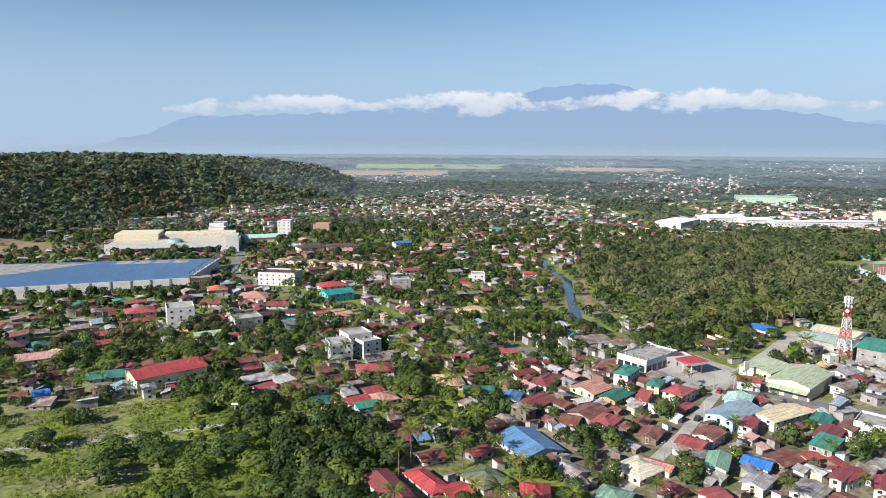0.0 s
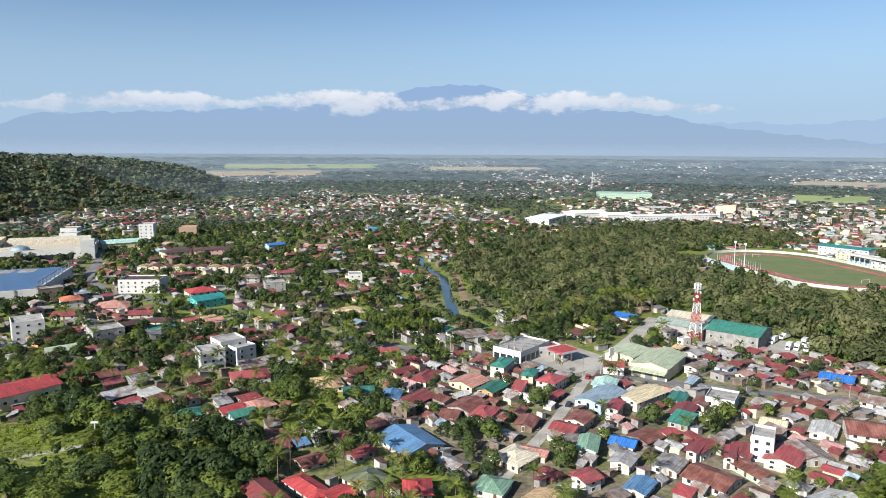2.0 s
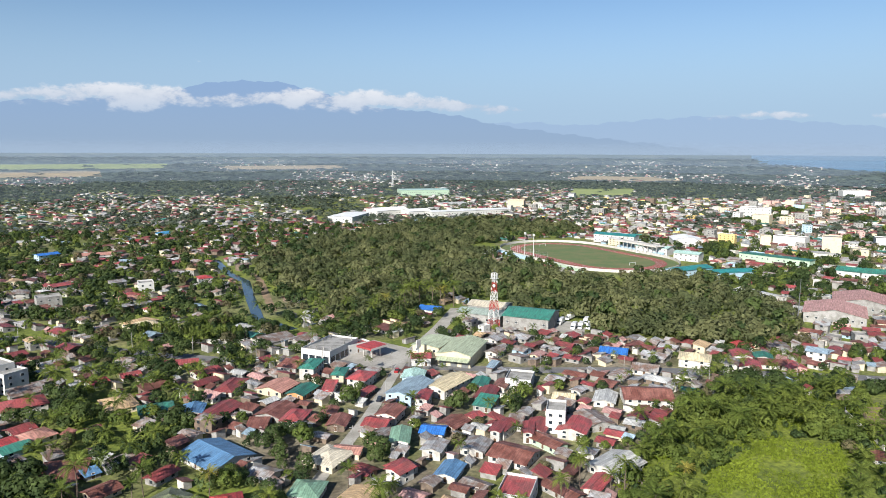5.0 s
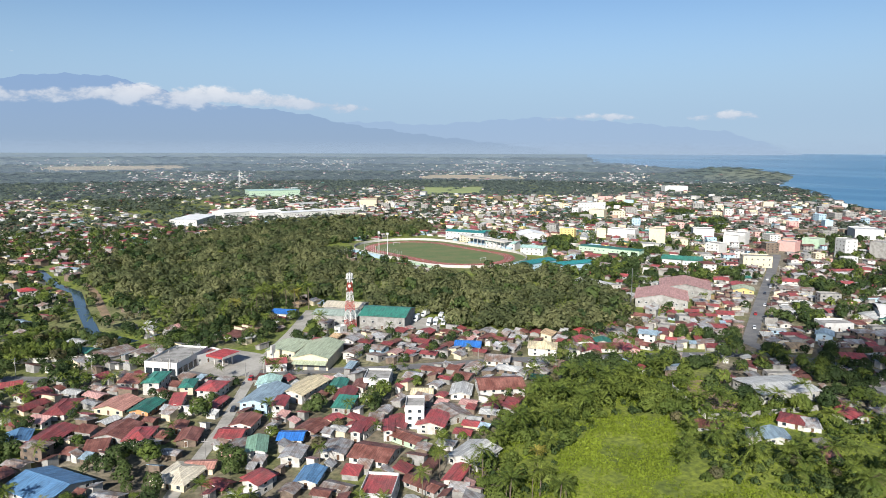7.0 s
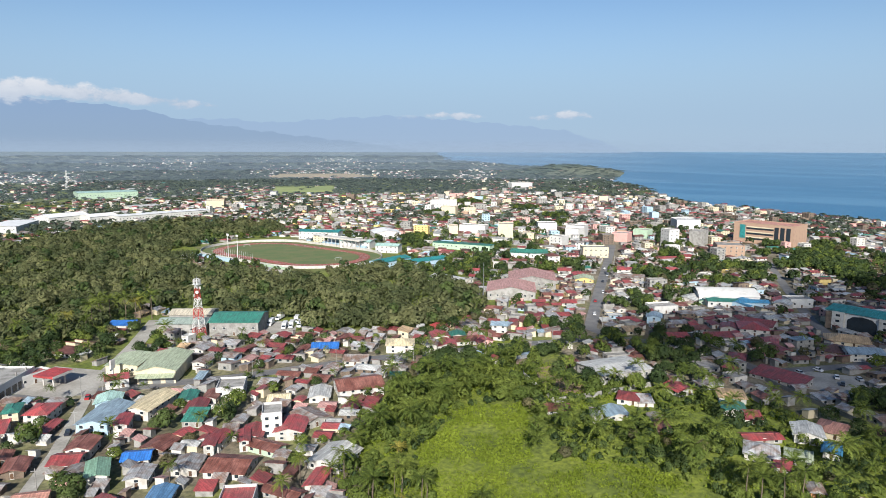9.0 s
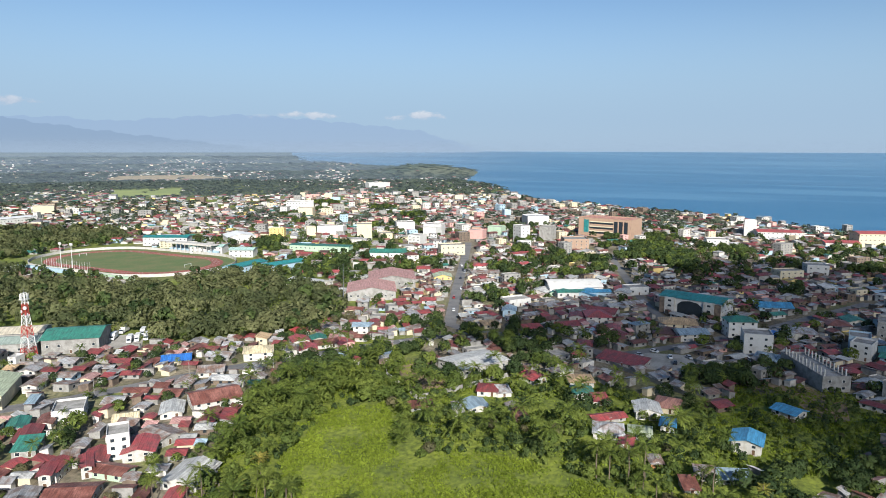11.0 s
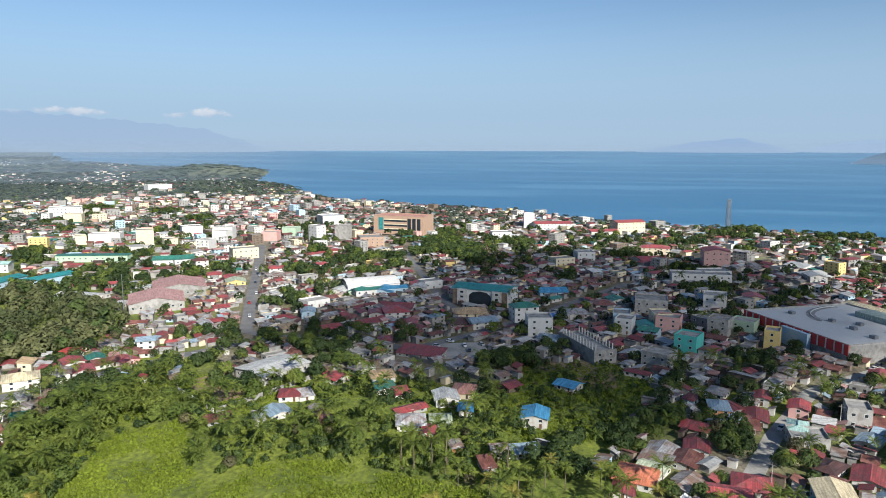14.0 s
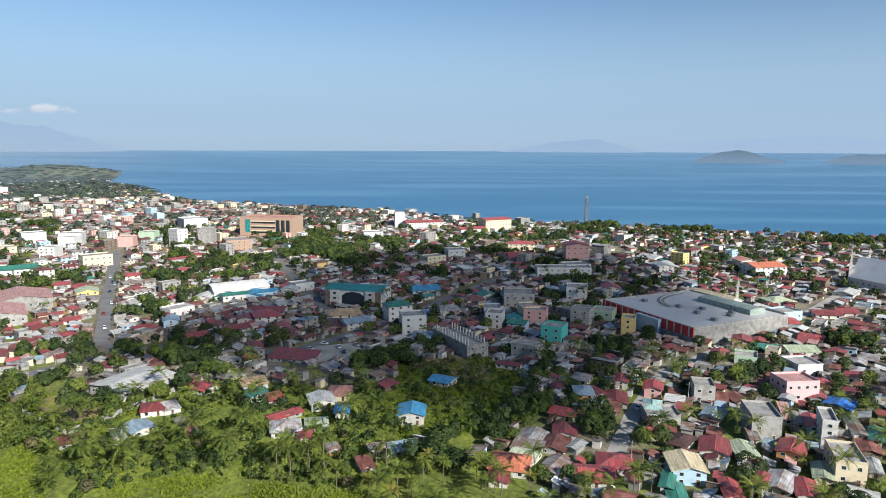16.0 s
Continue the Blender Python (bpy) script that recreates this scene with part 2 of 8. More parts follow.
def wobble(x, y, size):
    x, y = np.asarray(x, float) / size, np.asarray(y, float) / size
    return (np.sin(1.3 * x + 0.7 * y + 1) + np.sin(-0.8 * x + 1.7 * y + 2.3) + np.sin(2.3 * x + 1.9 * y) * 0.6
            + np.sin(3.1 * x - 2.7 * y + 4) * 0.5) / 3.1


COAST = [polar(47, 4900), polar(48, 3750), polar(54, 3330), polar(58, 3120), polar(62.2, 2900), polar(62.4, 2700), polar(61.3, 2220),
         (1650, 800), (1282, 553), (1185, 344), (1086, 132), (966, 7), (926, -90), (897, -198), (844, -324), (797, -422),
         (780, -560), (700, -900), (500, -2000), polar(168, 4900), polar(140, 5600), polar(110, 5600), polar(80, 5600)]


def height(x, y):
    x, y = np.asarray(x, float), np.asarray(y, float)
    d, az = np.hypot(x, y), np.degrees(np.arctan2(x, y))
    crest = np.interp(az, [-75, -50, -37, -33.5, -28, -21.75, -17.4, -14.7, -13.3, -12.4, -11.5], [46, 74, 79, 81, 78, 70, 57, 41, 24, 6, 0])
    foot = np.interp(az, [-75, -38, -31, -26, -18, -12], [680, 790, 930, 1070, 1260, 1420])
    hill = crest * ramp(d, foot, foot + 400) * (1 - ramp(d, foot + 560, foot + 1100)) * (1 + 0.13 * wobble(x, y, 90) * (1 - ramp(d, foot + 330, foot + 420)))
    head = 26 * np.exp(-(((az - 57.2) / 2.6) ** 2 + ((d - 2860) / 150) ** 2)) + 14 * np.exp(-(((az - 60) / 2.2) ** 2 + ((d - 2800) / 120) ** 2))
    return rise(d) + hill + head - 7.0 * inside(x, y, COAST)

GRASS_WEST = [(-260, 250), (-193, 232), (-140, 248), (-122, 256), (-93, 235), (-69, 211), (-69, 164), (-146, 148), (-260, 160)]
TREES_WEST = [(-127, 265), (-89, 262), (-48, 241), (-31, 214), (-25, 167), (-105, 161), (-102, 212)]
MANGROVE = [(68, 476), (70, 594), (153, 724), (305, 854), (442, 886), (515, 774), (466, 676), (371, 687), (309, 620), (268, 517),
            (302, 437), (383, 407), (400, 343), (314, 256), (276, 251), (222, 289), (209, 320), (183, 419), (119, 366), (88, 387), (89, 462)]
RED_TOWN = [(18, 321), (50, 335), (99, 292), (176, 334), (270, 263), (215, 212), (183, 199), (142, 168), (105, 118), (34, 180), (11, 226)]
MEADOW = [(143, 142), (157, 152), (177, 158), (186, 164), (198, 162), (210, 151), (200, 139), (187, 126), (171, 119), (172, 106), (138, 104), (128, 112)]
MEADOW_SOUTH = [(172, 106), (185, 103), (193, 87), (191, 71), (188, 50), (185, 30), (165, 34), (138, 90), (138, 104)]
DOWNTOWN = [(1065, 1016), (1392, 1027), (1284, 665), (1049, 254), (743, 193), (615, 193), (523, 336), (609, 416), (616, 593)]
VACANT = [(310, 32), (319, -11), (289, -24), (228, -9), (222, 22), (264, 36)]
THICKET = [(128, 112), (108, 128), (112, 142), (130, 165), (178, 196), (225, 205), (262, 170), (250, 120), (210, 151), (198, 162), (186, 164), (177, 158), (157, 152), (143, 142)]
GREEN_SLOPE = [(95, 100), (128, 132), (130, 165), (178, 196), (225, 205), (240, 150), (215, 100), (222, 22), (200, -15), (150, -30), (95, 40)]
GARDENS = [(212, 156), (262, 150), (280, 90), (264, 36), (222, 22), (205, -10), (185, 49), (189, 68), (188, 93), (173, 100), (196, 130)]

# ground sheet: fine rings near the middle, one sheet out to the skyline
angles = np.radians(np.concatenate([np.arange(-50, 140, 0.5), np.arange(140, 310, 2.5)]))
radii = np.concatenate([[0], 30 * (4900 / 30) ** (np.arange(190) / 189)])
ga, gr = np.meshgrid(angles, radii)
gx, gy = gr * np.sin(ga), gr * np.cos(ga)
gz = height(gx, gy)


def sheet(name, x, y, z, closed, material):
    rows, cols = x.shape
    idx = np.arange(rows * cols).reshape(rows, cols)
    nxt = np.roll(idx, -1, 1) if closed else idx[:, 1:]
    cur = idx if closed else idx[:, :-1]
    f = np.stack([cur[:-1], nxt[:-1], nxt[1:], cur[1:]], -1).reshape(-1, 4)[:, ::-1]
    me = bpy.data.meshes.new(name)
    me.from_pydata(np.stack([x, y, z], -1).reshape(-1, 3).tolist(), [], f.tolist())
    me.polygons.foreach_set("use_smooth", [True] * len(me.polygons))
    me.materials.append(material)
    return new(name, me)


def grass_amount(x, y):
    d, az = np.hypot(x, y), np.degrees(np.arctan2(x, y))
    c = 0.62 + 0.35 * wobble(x, y, 25)
    for poly in (GREEN_SLOPE, MEADOW, MEADOW_SOUTH, THICKET):
        c = np.where(inside(x, y, poly), 0.95, c)
    c = np.where(inside(x, y, GRASS_WEST), 0.56 + 0.3 * wobble(x, y, 9), c)
    for poly in (TREES_WEST, GARDENS, VACANT, MANGROVE):
        c = np.where(inside(x, y, poly), 0.8 + 0.15 * wobble(x, y, 9), c)
    c = np.where(inside(x, y, RED_TOWN), 0.34 + 0.3 * wobble(x, y, 12), c)
    c = np.where((az > 58) & (d > 300) & (d < 1400), 0.3 + 0.3 * wobble(x, y, 20), c)
    return np.clip(np.where(d > 1500, 0.9, c), 0, 1)


LAND = bpy.data.materials.new("earth_and_grass")
LAND.use_nodes = True
nt = LAND.node_tree
attr, geo = nt.nodes.new("ShaderNodeAttribute"), nt.nodes.new("ShaderNodeNewGeometry")
attr.attribute_name = "grass"
tex = [nt.nodes.new("ShaderNodeTexNoise") for _ in range(3)]
for node, sc in zip(tex, (0.05, 0.55, 0.004)):
    node.inputs["Scale"].default_value, node.inputs["Detail"].default_value = sc, 6
    nt.links.new(geo.outputs["Position"], node.inputs["Vector"])


def two(a, b, fac, lo=0.4, hi=0.6):
    rmp = nt.nodes.new("ShaderNodeValToRGB")
    rmp.color_ramp.elements[0].position, rmp.color_ramp.elements[1].position = lo, hi
    rmp.color_ramp.elements[0].color, rmp.color_ramp.elements[1].color = (*a, 1), (*b, 1)
    nt.links.new(fac, rmp.inputs["Fac"])
    return rmp.outputs["Color"]


def blend(a, b, fac, mode="MIX"):
    mx = nt.nodes.new("ShaderNodeMix")
    mx.data_type, mx.blend_type = "RGBA", mode
    nt.links.new(a, mx.inputs["A"]), nt.links.new(b, mx.inputs["B"])
    if fac is None:
        mx.inputs["Factor"].default_value = 1
    else:
        nt.links.new(fac, mx.inputs["Factor"])
    return mx.outputs["Result"]


soil = two((0.105, 0.086, 0.06), (0.21, 0.18, 0.135), tex[0].outputs["Fac"])
grass = two((0.096, 0.125, 0.0145), (0.158, 0.19, 0.021), tex[0].outputs["Fac"], 0.38, 0.62)
# far fields: grey-green, with the bluish tint of haze put into the colour
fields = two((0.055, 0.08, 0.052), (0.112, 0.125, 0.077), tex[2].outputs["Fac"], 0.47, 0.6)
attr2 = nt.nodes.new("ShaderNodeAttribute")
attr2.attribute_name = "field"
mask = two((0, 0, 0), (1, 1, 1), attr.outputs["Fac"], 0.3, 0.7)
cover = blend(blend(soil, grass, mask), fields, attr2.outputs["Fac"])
grain = two((0.52, 0.55, 0.5), (1.3, 1.28, 1.2), tex[1].outputs["Fac"], 0.33, 0.67)
nt.links.new(blend(cover, grain, None, "MULTIPLY"), nt.nodes["Principled BSDF"].inputs["Base Color"])
nt.nodes["Principled BSDF"].inputs["Roughness"].default_value = 0.95
bmp = nt.nodes.new("ShaderNodeBump")
bmp.inputs["Distance"].default_value, bmp.inputs["Strength"].default_value = 0.5, 0.5
nt.links.new(tex[1].outputs["Fac"], bmp.inputs["Height"])
nt.links.new(bmp.outputs["Normal"], nt.nodes["Principled BSDF"].inputs["Normal"])

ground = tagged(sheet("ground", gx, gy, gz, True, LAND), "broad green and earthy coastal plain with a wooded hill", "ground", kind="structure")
# field: share of the haze-tinted far colour, growing from 1500 to 2400 m out
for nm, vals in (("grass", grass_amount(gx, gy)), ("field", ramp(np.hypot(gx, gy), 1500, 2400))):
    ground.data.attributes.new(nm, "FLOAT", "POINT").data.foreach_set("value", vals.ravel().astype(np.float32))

WATER = bpy.data.materials.new("sea_water")
WATER.use_nodes = True
nt = WATER.node_tree
geo = nt.nodes.new("ShaderNodeNewGeometry")
mapping = nt.nodes.new("ShaderNodeMapping")
mapping.inputs["Rotation"].default_value, mapping.inputs["Scale"].default_value = (0, 0, radians(-12)), (1.0, 0.16, 1)
streak, chop = nt.nodes.new("ShaderNodeTexNoise"), nt.nodes.new("ShaderNodeTexNoise")
streak.inputs["Scale"].default_value, streak.inputs["Detail"].default_value = 0.006, 3
chop.inputs["Scale"].default_value, chop.inputs["Detail"].default_value = 0.25, 5
nt.links.new(geo.outputs["Position"], mapping.inputs["Vector"])
nt.links.new(mapping.outputs["Vector"], streak.inputs["Vector"])
nt.links.new(geo.outputs["Position"], chop.inputs["Vector"])
bsdf = nt.nodes["Principled BSDF"]
nt.links.new(two((0.024, 0.125, 0.24), (0.06, 0.18, 0.30), streak.outputs["Fac"], 0.5, 0.62), bsdf.inputs["Base Color"])
bsdf.inputs["Roughness"].default_value = 0.35
bmp = nt.nodes.new("ShaderNodeBump")
bmp.inputs["Distance"].default_value, bmp.inputs["Strength"].default_value = 1.2, 0.5
nt.links.new(chop.outputs["Fac"], bmp.inputs["Height"])
nt.links.new(bmp.outputs["Normal"], bsdf.inputs["Normal"])
wa, wr = np.meshgrid(np.radians(np.arange(40, 200, 2.0)), 500 * (4950 / 500) ** (np.arange(60) / 59))
tagged(sheet("water", wr * np.sin(wa), wr * np.cos(wa), rise(wr) - 1.0, False, WATER), "calm blue sea with pale wind streaks reaching the skyline", "sea", kind="structure")

# ---------------------------------------------------------------- far backdrop: self-lit ranges, islands, cloud banks and haze sheets


# Self-lit material: haze and daylight are put into a colour ramp by height.
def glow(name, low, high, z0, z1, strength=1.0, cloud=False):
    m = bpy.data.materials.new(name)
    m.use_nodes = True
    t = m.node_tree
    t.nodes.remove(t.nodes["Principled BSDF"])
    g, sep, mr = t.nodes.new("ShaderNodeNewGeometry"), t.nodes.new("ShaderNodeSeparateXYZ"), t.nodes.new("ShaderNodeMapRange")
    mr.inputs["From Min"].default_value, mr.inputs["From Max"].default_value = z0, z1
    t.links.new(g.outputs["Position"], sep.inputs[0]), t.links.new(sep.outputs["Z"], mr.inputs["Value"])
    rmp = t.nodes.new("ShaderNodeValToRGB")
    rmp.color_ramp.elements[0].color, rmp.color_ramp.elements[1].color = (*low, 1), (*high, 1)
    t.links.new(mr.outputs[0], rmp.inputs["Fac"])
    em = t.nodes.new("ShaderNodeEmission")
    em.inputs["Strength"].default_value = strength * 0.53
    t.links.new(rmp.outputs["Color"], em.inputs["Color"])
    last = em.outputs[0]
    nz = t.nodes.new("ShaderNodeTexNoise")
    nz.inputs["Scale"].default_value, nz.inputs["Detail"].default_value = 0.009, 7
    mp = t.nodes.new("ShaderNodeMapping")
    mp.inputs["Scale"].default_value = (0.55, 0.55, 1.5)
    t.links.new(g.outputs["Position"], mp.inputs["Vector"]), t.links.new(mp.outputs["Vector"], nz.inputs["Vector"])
    if cloud:
        at = t.nodes.new("ShaderNodeAttribute")
        at.attribute_name = "body"
        nz.inputs["Scale"].default_value, nz.inputs["Roughness"].default_value = 0.0075, 0.6
        mp.inputs["Scale"].default_value = (0.8, 0.8, 1.5)
        add, amp = t.nodes.new("ShaderNodeMath"), t.nodes.new("ShaderNodeMath")
        add.operation, amp.operation = "ADD", "MULTIPLY_ADD"
        amp.inputs[1].default_value, amp.inputs[2].default_value = 4.8, -2.35
        t.links.new(nz.outputs["Fac"], amp.inputs[0])
        t.links.new(amp.outputs[0], add.inputs[0]), t.links.new(at.outputs["Fac"], add.inputs[1])
        cut = t.nodes.new("ShaderNodeMapRange")
        cut.interpolation_type = "SMOOTHSTEP"
        cut.inputs["From Min"].default_value, cut.inputs["From Max"].default_value = 0.05, 1.05
        cut.inputs["To Max"].default_value = 0.93
        t.links.new(add.outputs[0], cut.inputs["Value"])
        # blue-grey shading of the billows, put into the emission colour by noise
        shade, tone = t.nodes.new("ShaderNodeMapRange"), t.nodes.new("ShaderNodeMix")
        shade.inputs["From Min"].default_value, shade.inputs["From Max"].default_value = 0.35, 0.62
        t.links.new(nz.outputs["Fac"], shade.inputs["Value"])
        tone.data_type, tone.blend_type = "RGBA", "MULTIPLY"
        tone.inputs["Factor"].default_value = 1
        grey = t.nodes.new("ShaderNodeValToRGB")
        grey.color_ramp.elements[0].color, grey.color_ramp.elements[1].color = (0.8, 0.83, 0.88, 1), (1, 1, 1, 1)
        t.links.new(shade.outputs[0], grey.inputs["Fac"])
        t.links.new(rmp.outputs["Color"], tone.inputs["A"]), t.links.new(grey.outputs["Color"], tone.inputs["B"])
        t.links.new(tone.outputs["Result"], em.inputs["Color"])
        mix, tr = t.nodes.new("ShaderNodeMixShader"), t.nodes.new("ShaderNodeBsdfTransparent")
        t.links.new(cut.outputs[0], mix.inputs[0]), t.links.new(tr.outputs[0], mix.inputs[1]), t.links.new(last, mix.inputs[2])
        last = mix.outputs[0]
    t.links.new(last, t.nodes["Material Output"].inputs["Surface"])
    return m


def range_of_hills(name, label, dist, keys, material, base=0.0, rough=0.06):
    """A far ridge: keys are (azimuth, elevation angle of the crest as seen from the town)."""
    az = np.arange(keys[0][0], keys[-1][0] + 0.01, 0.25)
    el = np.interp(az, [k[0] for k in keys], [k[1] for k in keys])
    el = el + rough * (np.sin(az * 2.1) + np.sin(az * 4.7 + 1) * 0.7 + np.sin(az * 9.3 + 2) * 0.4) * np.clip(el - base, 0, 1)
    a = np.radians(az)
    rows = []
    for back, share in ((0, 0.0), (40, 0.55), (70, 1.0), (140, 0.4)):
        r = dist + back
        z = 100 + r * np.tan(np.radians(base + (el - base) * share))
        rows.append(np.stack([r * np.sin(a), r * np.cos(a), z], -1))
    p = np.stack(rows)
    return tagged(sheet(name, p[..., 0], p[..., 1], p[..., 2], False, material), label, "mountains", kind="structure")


# ridges glow: the blue of the haze is part of their emission colour
RANGE = glow("haze_painted_range", (0.335, 0.44, 0.57), (0.295, 0.425, 0.63), 110, 520)
RANGE_FAR = glow("haze_painted_far_range", (0.395, 0.51, 0.655), (0.375, 0.505, 0.68), 110, 330)
ISLE = glow("haze_painted_island", (0.19, 0.28, 0.39), (0.145, 0.205, 0.26), 50, 110)
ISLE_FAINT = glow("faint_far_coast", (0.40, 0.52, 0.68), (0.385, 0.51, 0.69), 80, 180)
ISLE_FAR = glow("haze_painted_pale_island", (0.36, 0.48, 0.65), (0.34, 0.47, 0.66), 80, 180)
range_of_hills("backdrop_range", "high mountain range painted in blue haze", 4700,
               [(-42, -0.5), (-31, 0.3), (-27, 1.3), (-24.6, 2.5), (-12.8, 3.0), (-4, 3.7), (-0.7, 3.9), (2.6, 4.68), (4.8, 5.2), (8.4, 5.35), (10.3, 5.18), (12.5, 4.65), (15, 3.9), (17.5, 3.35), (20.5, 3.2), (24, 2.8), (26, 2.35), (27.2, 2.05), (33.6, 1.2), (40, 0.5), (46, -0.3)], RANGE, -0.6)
range_of_hills("backdrop_far_range", "pale mountain range painted as lost in haze", 4760,
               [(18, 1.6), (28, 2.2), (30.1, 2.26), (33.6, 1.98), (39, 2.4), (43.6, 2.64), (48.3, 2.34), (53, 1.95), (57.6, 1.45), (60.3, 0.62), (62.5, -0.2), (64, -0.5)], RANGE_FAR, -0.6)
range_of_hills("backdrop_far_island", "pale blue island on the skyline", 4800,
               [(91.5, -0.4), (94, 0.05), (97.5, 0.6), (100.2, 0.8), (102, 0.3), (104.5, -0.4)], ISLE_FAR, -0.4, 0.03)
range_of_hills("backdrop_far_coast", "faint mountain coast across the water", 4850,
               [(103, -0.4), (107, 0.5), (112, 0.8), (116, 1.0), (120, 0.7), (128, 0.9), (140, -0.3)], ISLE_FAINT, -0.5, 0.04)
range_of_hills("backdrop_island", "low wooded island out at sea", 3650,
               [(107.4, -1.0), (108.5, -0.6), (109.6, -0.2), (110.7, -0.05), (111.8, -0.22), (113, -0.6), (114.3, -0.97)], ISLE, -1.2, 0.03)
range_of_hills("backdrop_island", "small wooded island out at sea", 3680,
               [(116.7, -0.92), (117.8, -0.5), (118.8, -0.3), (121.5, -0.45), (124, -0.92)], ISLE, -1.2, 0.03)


def glowing_haze_sheet(name, dist, z0, z1, colour, most, label, over_sea=1.0):
    """Self-lit see-through sheet painted as bright haze low over the skyline, thinning upwards."""
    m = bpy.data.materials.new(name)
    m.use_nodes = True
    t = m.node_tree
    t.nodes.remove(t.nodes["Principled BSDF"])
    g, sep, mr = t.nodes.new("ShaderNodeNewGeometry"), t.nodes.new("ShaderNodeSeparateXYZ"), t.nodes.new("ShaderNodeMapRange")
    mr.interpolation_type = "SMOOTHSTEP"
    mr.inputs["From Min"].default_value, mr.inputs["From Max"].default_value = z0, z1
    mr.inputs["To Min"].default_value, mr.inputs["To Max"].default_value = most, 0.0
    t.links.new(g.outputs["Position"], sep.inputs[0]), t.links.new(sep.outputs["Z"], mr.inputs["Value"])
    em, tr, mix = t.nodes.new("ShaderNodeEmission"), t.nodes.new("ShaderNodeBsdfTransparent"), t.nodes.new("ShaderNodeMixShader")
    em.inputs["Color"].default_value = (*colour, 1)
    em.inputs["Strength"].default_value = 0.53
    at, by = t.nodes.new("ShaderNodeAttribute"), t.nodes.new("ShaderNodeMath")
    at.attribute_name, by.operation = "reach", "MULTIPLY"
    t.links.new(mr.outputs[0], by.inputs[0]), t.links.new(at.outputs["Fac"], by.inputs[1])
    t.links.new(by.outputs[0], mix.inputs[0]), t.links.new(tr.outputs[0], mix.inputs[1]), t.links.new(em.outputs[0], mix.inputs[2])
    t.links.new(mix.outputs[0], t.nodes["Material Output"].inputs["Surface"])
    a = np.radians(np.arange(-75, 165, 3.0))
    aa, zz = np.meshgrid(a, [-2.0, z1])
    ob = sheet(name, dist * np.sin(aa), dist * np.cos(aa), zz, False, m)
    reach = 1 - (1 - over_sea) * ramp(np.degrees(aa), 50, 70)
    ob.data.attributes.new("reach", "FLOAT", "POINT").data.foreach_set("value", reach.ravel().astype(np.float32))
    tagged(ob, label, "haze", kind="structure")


# six added glowing sheets imitate haze that thickens with distance
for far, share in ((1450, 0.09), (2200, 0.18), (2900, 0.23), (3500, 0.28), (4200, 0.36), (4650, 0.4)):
    glowing_haze_sheet("backdrop_low_haze_sheet", far, float(rise(far)) + 15, float(rise(far)) + 110, (0.42, 0.52, 0.64), share, "thin blue haze over the far plain and water", 0.22)
# added glowing sheet that tints the low sky behind the ranges
glowing_haze_sheet("backdrop_sky_haze_sheet", 4930, 260, 1250, (0.385, 0.525, 0.69), 0.9, "glowing sheet painted as pale blue haze low in the sky")


def cloud_bank(az0, az1, keys, label, dist=4600, lo=2.0, hi=7.0, strength=1.0):
    """A bank of cumulus: keys are (azimuth, elevation of the middle, half height)."""
    az, el = np.arange(az0, az1, 0.2), np.arange(lo, hi, 0.15)
    aa, ee = np.meshgrid(az, el)
    mid, half = (np.interp(aa, [k[0] for k in keys], [k[i] for k in keys]) for i in (1, 2))
    u = (ee - mid) / np.maximum(half, 0.02)
    body = (1 - np.where(u < 0, np.abs(u) * 0.75, np.abs(u)) ** 1.5 * 1.35) * np.clip(half / 0.5, 0, 1) - (1 - np.clip(half / 0.3, 0, 1))
    r = np.radians(aa)
    # self-lit: hazy base and sunny top are painted in by height
    ob = sheet("backdrop_cloud", dist * np.sin(r), dist * np.cos(r), 100 + dist * np.tan(np.radians(ee)), False,
               glow("cloud", (0.50, 0.585, 0.70), (0.86, 0.85, 0.85), 100 + dist * math.tan(radians(lo + 0.6)), 100 + dist * math.tan(radians(hi - 2.2)), strength, True))
    ob.data.attributes.new("body", "FLOAT", "POINT").data.foreach_set("value", np.clip(body, -1, 1).ravel().astype(np.float32))
    ob.visible_shadow = True
    return tagged(ob, label, "cloud", kind="structure")


cloud_bank(-34, 34, [(-34, 2.6, 0.0), (-27, 2.9, 0.2), (-24.5, 3.1, 0.5), (-22.4, 3.4, 0.75), (-19.8, 3.65, 0.9), (-14.5, 3.8, 0.85), (-12.3, 3.85, 0.7), (-10.9, 3.55, 0.4), (-8.1, 3.75, 0.7), (-3.9, 4.15, 0.98), (-0.7, 4.05, 1.1),
           (2.1, 4.1, 0.8), (3.2, 3.65, 0.45), (5.7, 3.85, 0.6), (8.4, 3.95, 0.72), (11, 4.1, 0.95), (15, 4.1, 0.95), (17.7, 4.05, 0.95), (19.7, 3.9, 0.85), (22.3, 3.8, 0.7), (25, 3.6, 0.5), (29, 3.2, 0.3), (33, 3.0, 0.0)], "bank of white cumulus along the mountain tops")
cloud_bank(41, 66, [(41, 2.6, 0), (44, 2.6, 0.25), (48, 2.7, 0.35), (50, 2.6, 0.25), (55, 2.5, 0.2), (57.3, 2.75, 0.36), (58.8, 2.75, 0.34), (60.5, 2.5, 0.1), (66, 2.5, 0)], "thin far strip of white cloud", lo=1.6, hi=5.4)

# ---------------------------------------------------------------- building blocks
BOX_F = [(0, 3, 2, 1), (4, 5, 6, 7), (0, 1, 5, 4), (1, 2, 6, 5), (2, 3, 7, 6), (3, 0, 4, 7)]


